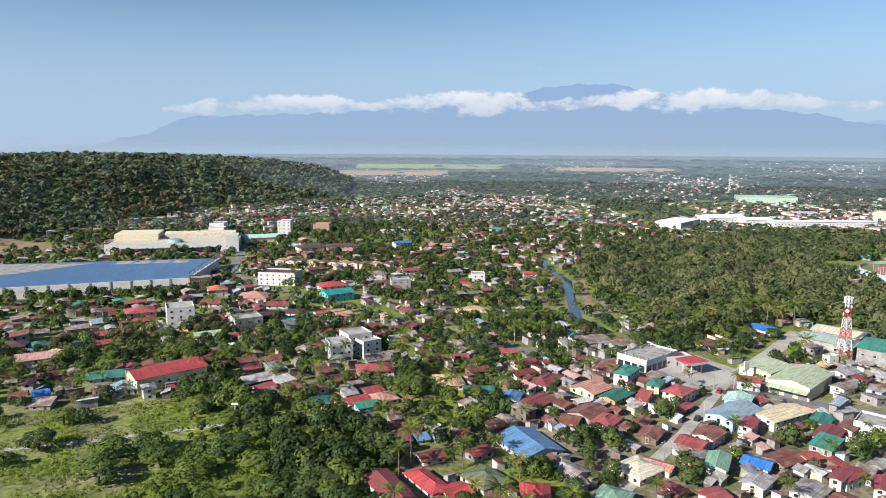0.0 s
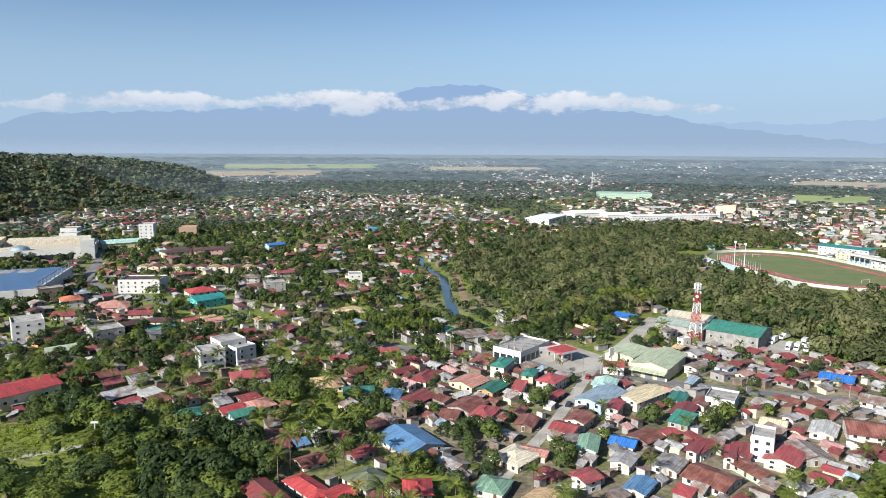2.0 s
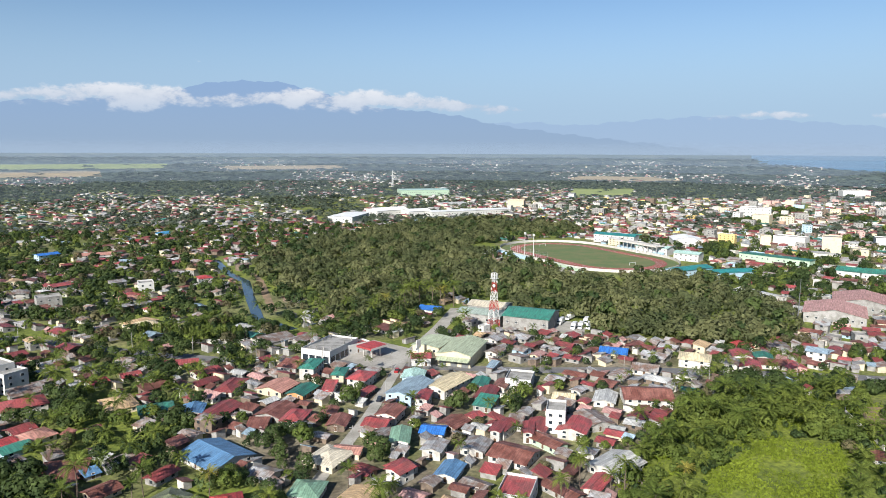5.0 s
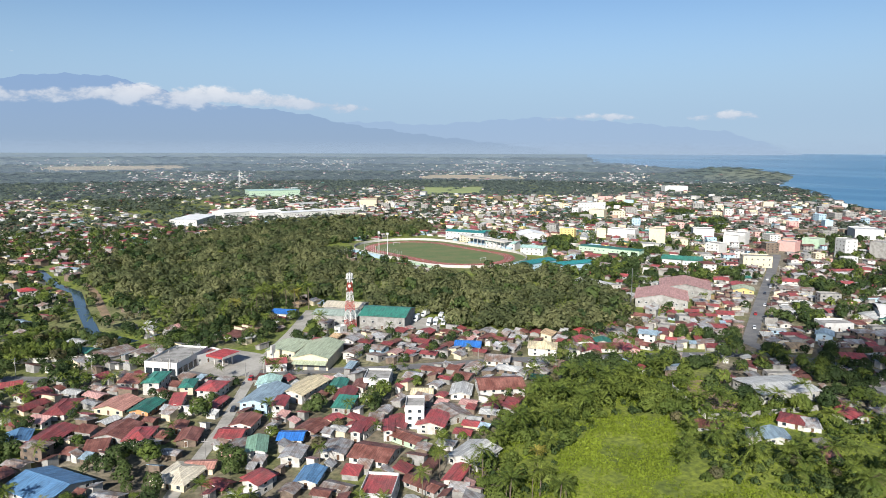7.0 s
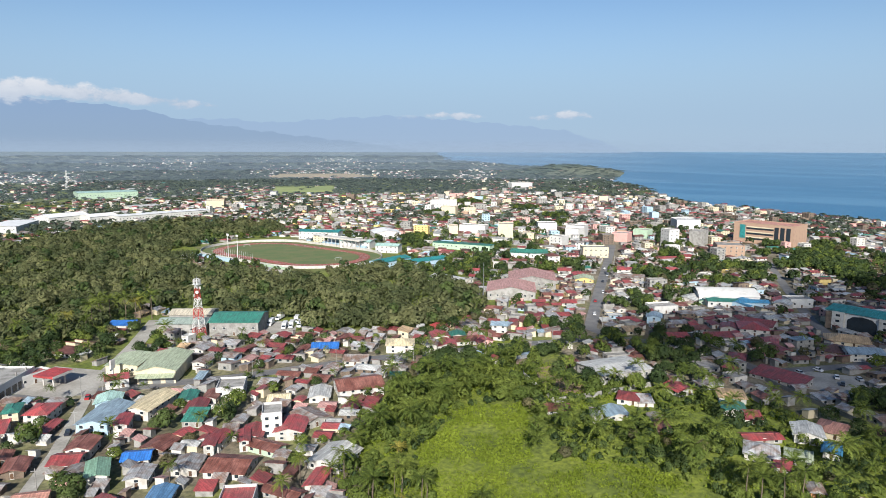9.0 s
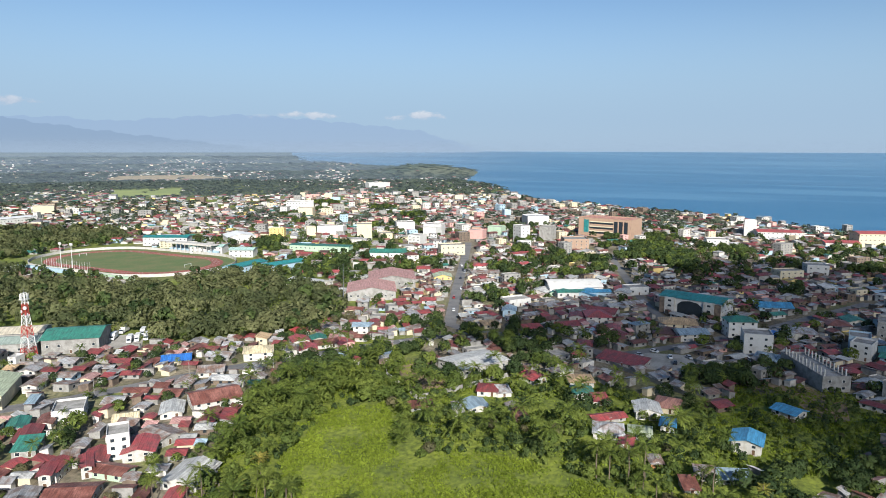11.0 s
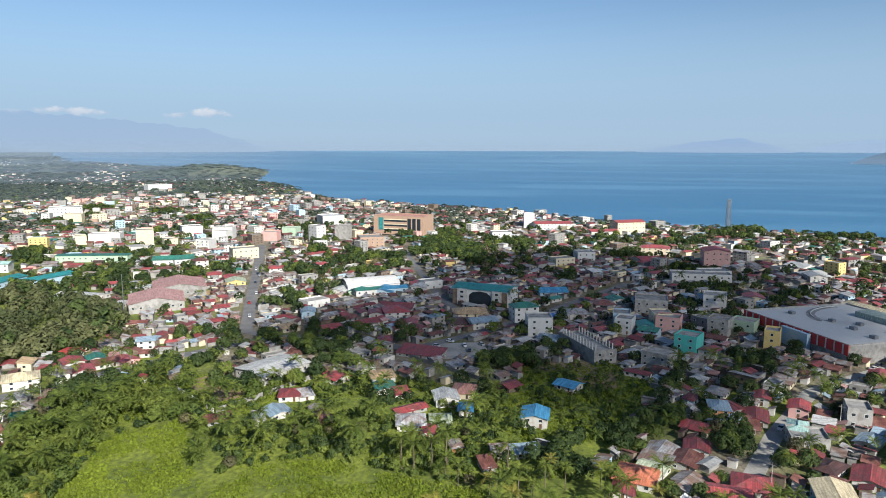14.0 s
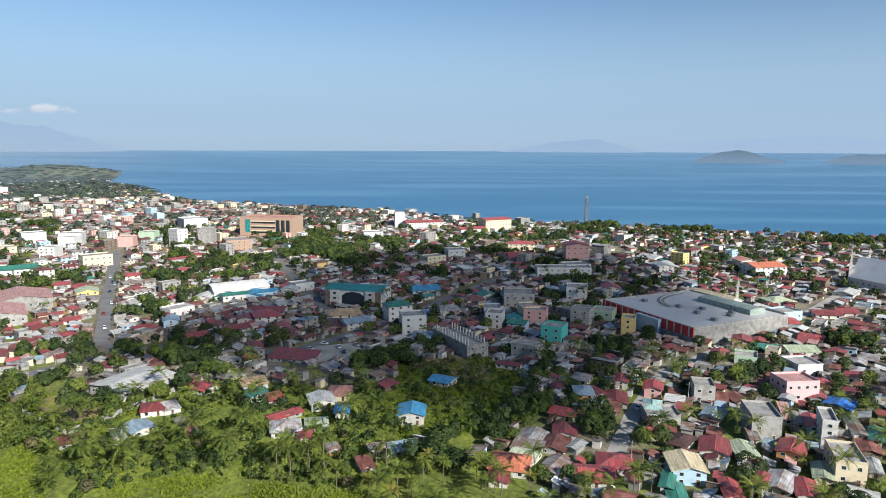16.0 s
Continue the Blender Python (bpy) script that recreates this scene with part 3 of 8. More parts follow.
def box_v(x0, x1, y0, y1, z0, z1):
    return [(x0, y0, z0), (x1, y0, z0), (x1, y1, z0), (x0, y1, z0), (x0, y0, z1), (x1, y0, z1), (x1, y1, z1), (x0, y1, z1)]


class Form:
    """Gathers vertices and faces of one mesh."""

    def __init__(self):
        self.v, self.f, self.m = [], [], []

    def add(self, verts, faces, slot=0):
        k = len(self.v)
        self.v += verts
        self.f += [tuple(i + k for i in f) for f in faces]
        self.m += [slot] * len(faces)
        return self

    def box(self, x0, x1, y0, y1, z0, z1, slot=0):
        return self.add(box_v(x0, x1, y0, y1, z0, z1), BOX_F, slot)

    def beam(self, a, b, w, slot=0):
        a, b = Vector(a), Vector(b)
        q = (b - a).to_track_quat("Z", "Y").to_matrix()
        ring = [q @ Vector(c) * (w / 2) for c in ((-1, -1, 0), (1, -1, 0), (1, 1, 0), (-1, 1, 0))]
        return self.add([tuple(a + c) for c in ring] + [tuple(b + c) for c in ring], BOX_F, slot)

    def tube(self, a, b, r0, r1, n=6, slot=0):
        a, b = Vector(a), Vector(b)
        q = (b - a).to_track_quat("Z", "Y").to_matrix()
        ring = [q @ Vector((math.cos(2 * math.pi * i / n), math.sin(2 * math.pi * i / n), 0)) for i in range(n)]
        v = [tuple(a + c * r0) for c in ring] + [tuple(b + c * r1) for c in ring]
        return self.add(v, [(i, (i + 1) % n, n + (i + 1) % n, n + i) for i in range(n)] + [tuple(range(n - 1, -1, -1)), tuple(range(n, 2 * n))], slot)

    def prism(self, section, a, b, axis="x", slot=0):
        """A closed outline swept from a to b along x (outline in y, z) or along y (outline in x, z)."""
        n = len(section)
        v = [((s, p, q) if axis == "x" else (p, s, q)) for s in (a, b) for p, q in section]
        ends = [tuple(range(n - 1, -1, -1)), tuple(range(n, 2 * n))]
        return self.add(v, [(i, (i + 1) % n, n + (i + 1) % n, n + i) for i in range(n)] + ends, slot)

    def mesh(self, name, *materials):
        me = bpy.data.meshes.new(name)
        me.from_pydata(self.v, [], self.f)
        for m in materials:
            me.materials.append(m)
        if len(materials) > 1:
            me.polygons.foreach_set("material_index", self.m)
        me.update()
        return me


def part(name, form, material, parent, label="", m=None):
    """One mesh object under a thing or under a part."""
    data = form if isinstance(form, bpy.types.Mesh) else form.mesh(name, *(material if isinstance(material, tuple) else (material,)))
    ob = new(name, data)
    ob.parent = parent
    if m is not None:
        ob.matrix_basis = m
    return tagged(ob, label)


# occupied ground, on a two-metre raster
OX, OY, OC = -800, -800, 2.0
taken = np.zeros((1250, 1500), bool)
planted = np.zeros(taken.shape, bool)


def cells(x, y, rot, w, d, pad=0.0):
    c, s = math.cos(radians(rot)), math.sin(radians(rot))
    u, v = np.meshgrid(np.arange(-w / 2 - pad, w / 2 + pad + 1, 1.4), np.arange(-d / 2 - pad, d / 2 + pad + 1, 1.4))
    i = ((x + u * c - v * s - OX) / OC).astype(int)
    j = ((y + u * s + v * c - OY) / OC).astype(int)
    ok = (i >= 0) & (i < taken.shape[0]) & (j >= 0) & (j < taken.shape[1])
    return i[ok], j[ok]


def claim(x, y, rot, w, d, pad=0.5):
    taken[cells(x, y, rot, w, d, pad)] = True
    planted[cells(x, y, rot, w, d, pad)] = False


def is_free(x, y, rot, w, d, pad=0.0):
    i, j = cells(x, y, rot, w, d, pad)
    return not taken[i, j].any()


def at_ground(x, y, rot=0):
    return pose(x, y, float(height(x, y)), 0, 0, rot)




def opening_mesh(name, x0, x1, z0, z1, rim, inner):
    """One solid: a proud rim round a recessed pane or leaf."""
    x2, x3, z2, z3 = x0 + rim, x1 - rim, z0 + rim, z1 - rim
    f = Form()
    f.v = [(x0, 0.03, z0), (x1, 0.03, z0), (x1, 0.03, z1), (x0, 0.03, z1), (x0, -0.08, z0), (x1, -0.08, z0), (x1, -0.08, z1), (x0, -0.08, z1),
           (x2, -0.08, z2), (x3, -0.08, z2), (x3, -0.08, z3), (x2, -0.08, z3), (x2, -0.03, z2), (x3, -0.03, z2), (x3, -0.03, z3), (x2, -0.03, z3)]
    f.f = [(0, 1, 5, 4), (1, 2, 6, 5), (2, 3, 7, 6), (3, 0, 4, 7)] + [(4 + i, 4 + (i + 1) % 4, 8 + (i + 1) % 4, 8 + i) for i in range(4)] \
        + [(8 + i, 8 + (i + 1) % 4, 12 + (i + 1) % 4, 12 + i) for i in range(4)] + [(12, 13, 14, 15)]
    f.m = [0] * 12 + [1]
    return f.mesh(name, FRAME, inner)


WINDOW_MESH = opening_mesh("window", -0.55, 0.55, -0.55, 0.55, 0.09, GLASS)
DOOR_MESH = opening_mesh("door", -0.55, 0.55, 0, 1.04, 0.07, DOOR)


def on_wall(side, along, z, w, d, sx, sz):
    """Pose of an opening on one side of a w by d block, with its width and height as scale."""
    turn = {"front": 0, "right": 90, "back": 180, "left": 270}[side]
    reach = d / 2 if side in ("front", "back") else w / 2
    return pose(0, 0, 0, 0, 0, turn) @ pose(along, -reach, z) @ Matrix.Diagonal((sx, 1, sz, 1))


def openings(ob, w, d, h, storeys, sides=("front", "right", "back", "left"), pitch=3.4, door=True, size=(1.3, 1.2)):
    fh = h / storeys
    for side in sides:
        run = w if side in ("front", "back") else d
        n = max(1, int(run / pitch))
        for s in range(storeys):
            for k in range(n):
                a = (k + 0.5) * run / n - run / 2
                if door and side == "front" and s == 0 and k == n // 2:
                    part("door", DOOR_MESH, None, ob, m=on_wall(side, a, 0.05, w, d, 1.0, 2.05))
                else:
                    part("window", WINDOW_MESH, None, ob, m=on_wall(side, a, s * fh + fh * 0.55, w, d, size[0], min(size[1], fh * 0.5)))


def gable_roof(w, d, h, over=0.6, slope=0.38, thick=0.14, along="x"):
    """Two roof planes with eaves; the ridge runs along x or y."""
    half, run = (d / 2, w / 2) if along == "x" else (w / 2, d / 2)
    e, top = half + over, h + half * slope
    low = h - over * slope
    sec = [(-e, low), (0, top), (e, low), (e, low + thick), (0, top + thick * 1.1), (-e, low + thick)]
    return Form().prism(sec, -run - over, run + over, along), top + thick


def hip_roof(w, d, h, over=0.6, slope=0.42, thick=0.14):
    a, b = w / 2 + over, d / 2 + over
    k = min(a, b)
    zl, top = h - over * slope, h - over * slope + k * slope
    r = [(-a + k, -b + k), (a - k, b - k)]
    f = Form()
    f.add([(-a, -b, zl), (a, -b, zl), (a, b, zl), (-a, b, zl), (-a, -b, zl + thick), (a, -b, zl + thick), (a, b, zl + thick), (-a, b, zl + thick),
           (r[0][0], r[0][1], top + thick), (r[1][0], r[1][1], top + thick)],
          [(3, 2, 1, 0), (0, 1, 5, 4), (1, 2, 6, 5), (2, 3, 7, 6), (3, 0, 4, 7)] + ([(4, 5, 9, 8), (5, 6, 9), (6, 7, 8, 9), (7, 4, 8)] if a >= b else [(4, 5, 8), (5, 6, 9, 8), (6, 7, 9), (7, 4, 8, 9)]))
    return f, top + thick


def house(x, y, rot, w, d, h, roof="red", wall="white", style="gable", storeys=1, detail=2, label="", slope=0.38, sides=None, name="house", category="house"):
    """A house whose top-level mesh is its walls; roof, ridge, windows and door are its parts."""
    along = "x" if w >= d else "y"
    if name in ("house", "bungalow"):
        slope, h = min(slope, 0.27), h * 0.84
    elif wall == "white":
        wall = "pure"
    f = Form()
    if style == "gable":
        half, run = (d / 2, w / 2) if along == "x" else (w / 2, d / 2)
        f.prism([(-half, -0.3), (half, -0.3), (half, h), (0, h + half * slope), (-half, h)], -run, run, along)
    elif style == "shed":
        f.prism([(-d / 2, -0.3), (d / 2, -0.3), (d / 2, h + d * 0.16), (-d / 2, h)], -w / 2, w / 2, "x")
    else:
        f.box(-w / 2, w / 2, -d / 2, d / 2, -0.3, h)
    ob = new(name, f.mesh(name, WALL[wall]))
    ob.matrix_basis = at_ground(x, y, rot)
    claim(x, y, rot, w, d, 0.8)
    if style == "gable":
        rf, top = gable_roof(w, d, h, 0.75, slope, 0.14, along)
        part("roof", rf, ROOF[roof], ob)
        if detail > 1:
            run = (w if along == "x" else d) / 2 + 0.62
            cap = Form().prism([(-0.35, top - 0.1), (0.35, top - 0.1), (0, top + 0.07)], -run, run, along)
            part("ridge_cap", cap, ROOF[roof], ob)
    elif style == "hip":
        rf, top = hip_roof(w, d, h, 0.6, slope + 0.04)
        part("roof", rf, ROOF[roof], ob)
        if detail > 1:
            k = abs(w - d) / 2
            ends = ((-k, 0), (k, 0)) if w >= d else ((0, -k), (0, k))
            part("ridge_cap", Form().beam((*ends[0], top), (*(ends[1] if k > 0.2 else (0.4, 0)), top), 0.3), ROOF[roof], ob)
    elif style == "shed":
        s = 0.16
        rf = Form().prism([(-d / 2 - 0.5, h - 0.5 * s), (d / 2 + 0.5, h + (d + 0.5) * s), (d / 2 + 0.5, h + (d + 0.5) * s + 0.1), (-d / 2 - 0.5, h - 0.5 * s + 0.1)], -w / 2 - 0.4, w / 2 + 0.4, "x")
        part("roof", rf, ROOF[roof], ob)
    else:
        part("roof", Form().box(-w / 2 + 0.2, w / 2 - 0.2, -d / 2 + 0.2, d / 2 - 0.2, h - 0.1, h + 0.05), ROOF[roof], ob)
        para = Form()
        for x0, x1, y0, y1 in ((-w / 2, w / 2, -d / 2, -d / 2 + 0.22), (-w / 2, w / 2, d / 2 - 0.22, d / 2), (-w / 2, -w / 2 + 0.22, -d / 2 + 0.22, d / 2 - 0.22), (w / 2 - 0.22, w / 2, -d / 2 + 0.22, d / 2 - 0.22)):
            para.box(x0, x1, y0, y1, h + 0.002, h + 0.9)
        part("parapet", para, WALL[wall], ob)
    if detail > 0:
        openings(ob, w, d, h, storeys, sides or (("front", "right", "back", "left") if detail > 1 else ("front", "left")), 3.4 if detail > 1 else 4.5)
    wall = "white" if wall == "pure" else wall
    words = {"gable": "gabled", "hip": "hipped", "shed": "lean-to", "flat": "flat-roofed"}[style]
    if name == "concrete_building":
        label = label or f"{storeys}-storey {wall} flat-roofed concrete building in the town"
    return tagged(ob, label or f"{words} {wall} house with a {ROOFWORD[roof]} roof", category)


ROOFWORD = dict(red="red sheet-metal", maroon="dark maroon sheet-metal", bright="bright red sheet-metal", rust="rusty sheet-metal", grey="grey galvanised", old="weathered grey sheet-metal",
                white="white sheet-metal", cream="cream", tan="tan", salmon="salmon-coloured", orange="orange tiled", green="dark green sheet-metal", sage="sage green sheet-metal",
                olive="olive sheet-metal", mint="mint green", teal="teal", blue="light blue sheet-metal", royal="royal blue", steel="blue-grey sheet-metal", brown="dark brown", pink="faded red", slab="concrete slab",
                membrane="pale grey membrane", bright_white="bright white sheet-metal", beige="beige", jade="jade green", azure="bright blue sheet-metal", mallblue="wide light blue sheet-metal", sagetwo="pale blue-green sheet-metal")


def strip(name, pts, width, material, label, category="road", lift=0.12):
    """A road or wall of constant width along a line of points, subdivided to follow the ground."""
    line = []
    for (x0, y0), (x1, y1) in zip(pts, pts[1:]):
        n = max(1, int(math.hypot(x1 - x0, y1 - y0) / 12))
        line += [(x0 + (x1 - x0) * i / n, y0 + (y1 - y0) * i / n) for i in range(n)]
    line.append(pts[-1])
    f = Form()
    left, right = [], []
    for i, p in enumerate(line):
        a, b = Vector(line[max(i - 1, 0)]), Vector(line[min(i + 1, len(line) - 1)])
        t = (b - a).normalized()
        nrm = Vector((-t.y, t.x)) * width / 2
        for out, sgn in ((left, 1), (right, -1)):
            q = Vector(p) + nrm * sgn
            out.append((q.x, q.y, float(height(q.x, q.y)) + lift))
        claim(p[0], p[1], math.degrees(math.atan2(t.y, t.x)), 13, width, 0.5)
    n = len(line)
    low = [(a, b, c - 0.4) for a, b, c in left + right]
    f.add(left + right, [(i, n + i, n + i + 1, i + 1) for i in range(n - 1)])
    f.add(left + right + low, [(i, i + 1, 2 * n + i + 1, 2 * n + i) for i in range(n - 1)] + [(n + i + 1, n + i, 3 * n + i, 3 * n + i + 1) for i in range(n - 1)])
    return tagged(new(name, f.mesh(name, material)), label, category, kind="structure")


def pad(name, x, y, rot, w, d, material, label, category="pavement", lift=0.1):
    ob = new(name, Form().box(-w / 2, w / 2, -d / 2, d / 2, -0.5, lift).mesh(name, material))
    ob.matrix_basis = at_ground(x, y, rot)
    claim(x, y, rot, w, d, 0)
    return tagged(ob, label, category, kind="structure")


# ---------------------------------------------------------------- plants
rng = np.random.default_rng(7)


def leaves(centres, normals, size):
    """Leaf sprays of about that size, one a centre, facing roughly along the normals."""
    n = len(centres)
    nn = normals + rng.normal(0, 0.2, (n, 3))
    nn /= np.linalg.norm(nn, axis=1)[:, None]
    t = np.cross(nn, rng.normal(0, 1, (n, 3)))
    t /= np.linalg.norm(t, axis=1)[:, None]
    b = np.cross(nn, t)
    s = size * rng.uniform(0.6, 1.35, (n, 1))
    k = rng.uniform(0.55, 1.0, (n, 1))
    v = np.stack([centres - t * s - b * s * k * 0.6, centres + t * s - b * s * k * 0.6, centres + b * s * k * 1.3], 1)
    return v.reshape(-1, 3), np.arange(3 * n).reshape(n, 3)


def crown(n, radius, z0, z1, lobes, size):
    """Leaf sprays on the skins of many lobes that together make a full, uneven dome down to its skirt."""
    mid, half = (z0 + z1) / 2, (z1 - z0) / 2
    pc = []
    for i in range(lobes):
        up = -0.45 + 1.4 * (i + 0.5) / lobes
        a, r = 2.4 * i + rng.uniform(-0.4, 0.4), math.sqrt(max(0.05, 1 - min(0.97, abs(up)) ** 2)) * rng.uniform(0.48, 0.72)
        pc.append((r * radius * math.cos(a), r * radius * math.sin(a), mid + up * half * 0.62, radius * rng.uniform(0.33, 0.5)))
    pc.append((0, 0, mid + half * 0.3, radius * 0.55))
    p = np.array(pc)[rng.integers(0, len(pc), n)]
    away = (p[:, :3] - np.array([0, 0, mid])) / np.array([radius, radius, half])
    dirs = rng.normal(0, 1, (n, 3))
    dirs /= np.linalg.norm(dirs, axis=1)[:, None]
    inward = (dirs * away).sum(1) < -0.15
    dirs[inward] *= -1
    c = p[:, :3] + dirs * p[:, 3:4] * rng.uniform(0.78, 1.05, (n, 1)) * np.array([1, 1, 0.85])
    c[:, 2] = np.maximum(c[:, 2], 0.25)
    return leaves(c, dirs * 0.75 + away * 0.45 + np.array([0, 0, 0.25]), size)


def trunk_form(h, r, limbs, spread):
    f = Form().tube((0, 0, -0.3), (0.1, 0, h * 0.5), r, r * 0.75).tube((0.1, 0, h * 0.5), (0, 0.1, h * 0.8), r * 0.75, r * 0.35)
    for i in range(limbs):
        a = 2 * math.pi * i / limbs + 0.4
        f.tube((0.08, 0, h * (0.36 + 0.05 * i)), (math.cos(a) * spread, math.sin(a) * spread, h * 0.72), r * 0.45, r * 0.15, 5)
    return f


def palm_crown(h, n=16, length=3.6):
    """Arching fronds, each a comb of narrow leaflets."""
    vs = []
    for i in range(n):
        a, up = 2 * math.pi * i / n + rng.uniform(-0.2, 0.2), rng.uniform(-0.1, 1.9)
        ca, sa = math.cos(a), math.sin(a)

        def mid(s):
            return length * s * (1 - 0.2 * s), h + up * length * 0.55 * s - length * 0.55 * s * s
        for k in range(11):
            s0, s1 = 0.06 + k * 0.085, 0.06 + k * 0.085 + 0.075
            (r0, z0), (r1, z1) = mid(s0), mid(s1)
            out = 0.68 * math.sin(math.pi * min(0.96, 0.15 + 0.85 * s0)) * rng.uniform(0.75, 1.15) + 0.1
            rt, zt = mid(min(1.05, s1 + 0.12))
            for side in (1, -1):
                for rr, zz, ww in ((r0, z0, 0), (r1, z1, 0), (rt, zt - out * rng.uniform(0.05, 0.35), out)):
                    vs.append((rr * ca - side * ww * sa, rr * sa + side * ww * ca, zz))
    v = np.array(vs)
    return v, np.arange(len(v)).reshape(-1, 3)


def quads_mesh(name, v, f, *materials, index=None):
    me = bpy.data.meshes.new(name)
    me.vertices.add(len(v))
    me.vertices.foreach_set("co", np.ascontiguousarray(v, np.float32).ravel())
    me.loops.add(f.size)
    me.loops.foreach_set("vertex_index", np.ascontiguousarray(f, np.int32).ravel())
    me.polygons.add(len(f))
    me.polygons.foreach_set("loop_start", np.arange(0, f.size, f.shape[1], dtype=np.int32))
    for m in materials:
        me.materials.append(m)
    if index is not None:
        me.polygons.foreach_set("material_index", np.ascontiguousarray(index, np.int32))
    me.update(calc_edges=True)
    me.validate()
    return me


def spread_out(name, kinds, spots, material, label, category):
    """Many plants joined into one object. kinds: list of (verts, faces); spots: x, y, z, turn, scale, stretch, kind."""
    vs, fs, k = [], [], 0
    for x, y, z, turn, sc, up, kd in spots:
        v, f = kinds[int(kd)]
        c, s = math.cos(turn) * sc, math.sin(turn) * sc
        q = np.empty((len(v), 3), np.float32)
        q[:, 0], q[:, 1], q[:, 2] = v[:, 0] * c - v[:, 1] * s + x, v[:, 0] * s + v[:, 1] * c + y, v[:, 2] * sc * up + z
        vs.append(q), fs.append(f + k)
        k += len(v)
    if vs:
        ob = new(name, quads_mesh(name, np.concatenate(vs), np.concatenate(fs), material))
        return tagged(ob, label, category, kind="stuff")


GROVES = []


def grove(x, y, r):
    """Ground kept for a clump of large trees; they are planted further down."""
    r *= 0.72
    GROVES.append((x, y, r))
    spot = cells(x, y, 0, r * 1.3, r * 1.3, 0)
    planted[spot] |= ~taken[spot]
    taken[spot] = True

# ---------------------------------------------------------------- a cloud out of sight that shades part of the town
SHADE = [(318, 196), (306, 150), (296, 112), (272, 82), (262, 48), (250, 12), (242, -24), (270, -58), (330, -118), (450, -150), (640, -150), (660, 20), (640, 100), (540, 138), (440, 140), (390, 168)]


lift = 900.0
shift = sun_dir * (lift / sun_dir.z)
cu, cv = np.meshgrid(np.arange(120, 960, 14.0), np.arange(-180, 420, 14.0))
edge = np.full(cu.shape, 1e9)
for (x0, y0), (x1, y1) in zip(SHADE, SHADE[1:] + SHADE[:1]):
    k = np.clip(((cu - x0) * (x1 - x0) + (cv - y0) * (y1 - y0)) / ((x1 - x0) ** 2 + (y1 - y0) ** 2), 0, 1)
    edge = np.minimum(edge, np.hypot(cu - x0 - k * (x1 - x0), cv - y0 - k * (y1 - y0)))
edge = np.where(inside(cu, cv, SHADE), edge, -edge)
VAPOUR = bpy.data.materials.new("thin_cloud_vapour")
VAPOUR.use_nodes = True
nt = VAPOUR.node_tree
geo, at, nz = nt.nodes.new("ShaderNodeNewGeometry"), nt.nodes.new("ShaderNodeAttribute"), nt.nodes.new("ShaderNodeTexNoise")
at.attribute_name = "depth"
nz.inputs["Scale"].default_value, nz.inputs["Detail"].default_value = 0.012, 5
nt.links.new(geo.outputs["Position"], nz.inputs["Vector"])
mul, thick = nt.nodes.new("ShaderNodeMath"), nt.nodes.new("ShaderNodeMapRange")
mul.operation = "MULTIPLY_ADD"
mul.inputs[1].default_value = 1.1
nt.links.new(nz.outputs["Fac"], mul.inputs[0]), nt.links.new(at.outputs["Fac"], mul.inputs[2])
thick.inputs["From Min"].default_value, thick.inputs["From Max"].default_value, thick.inputs["To Max"].default_value = 0.2, 0.8, 0.82
nt.links.new(mul.outputs[0], thick.inputs["Value"])
clear, mix = nt.nodes.new("ShaderNodeBsdfTransparent"), nt.nodes.new("ShaderNodeMixShader")
nt.nodes["Principled BSDF"].inputs["Base Color"].default_value = (0.85, 0.85, 0.85, 1)
nt.links.new(thick.outputs[0], mix.inputs[0]), nt.links.new(clear.outputs[0], mix.inputs[1]), nt.links.new(nt.nodes["Principled BSDF"].outputs[0], mix.inputs[2])
nt.links.new(mix.outputs[0], nt.nodes["Material Output"].inputs["Surface"])
veil = sheet("cloud", cu + shift.x, cv + shift.y, lift + 12 * wobble(cu, cv, 60), False, VAPOUR)
veil.data.attributes.new("depth", "FLOAT", "POINT").data.foreach_set("value", np.clip(edge / 55, -1, 0.5).ravel().astype(np.float32))
tagged(veil, "thin drifting white cloud that shades part of the town", "cloud", kind="stuff")

# ---------------------------------------------------------------- roads, yards, water
strip("road", [(12, 150), (52, 211), (69, 236), (90, 272), (103, 294)], 4.4, CONCRETE, "narrow concrete street between houses", lift=0.15)
strip("road", [(103, 294), (142, 343), (172, 385)], 8.0, CONCRETE, "concrete lane to the warehouses", lift=0.165)
strip("road", [(-260, 700), (-215, 541), (-184, 495), (-73, 409), (-21, 364), (23, 331), (52, 320), (99, 290), (150, 262), (205, 240), (278, 200), (323, 171), (335, 130), (318, 92)], 7.5, ASPHALT, "grey main road through the town")
strip("road", [(323, 171), (331, 190), (425, 238), (532, 291), (640, 345)], 7.4, ASPHALT, "straight grey street into the town centre", lift=0.105)
strip("road", [(318, 92), (360, 62), (420, 28), (520, -20)], 6.5, ASPHALT, "grey side street in the shaded quarter", lift=0.135)
strip("road", [(360, 62), (440, 105), (520, 140), (640, 190)], 6.0, ASPHALT, "grey side street between houses", lift=0.15)
strip("road", [(205, -45), (248, -62), (300, -88), (346, -135), (420, -210), (560, -330)], 6.0, CONCRETE, "pale concrete street through the southern quarter")
strip("path", [(-178, 198), (-135, 214), (-112, 224), (-85, 236), (-55, 246)], 2.6, CONCRETE, "narrow pale path across the field", "path")
pad("pavement", 96, 311, -60, 36, 34, CONCRETE, "pale concrete forecourt of the filling station", "forecourt", 0.14)
pad("pavement", 196, 332, -38, 60, 26, CONCRETE, "concrete yard beside the warehouses", "yard", 0.13)
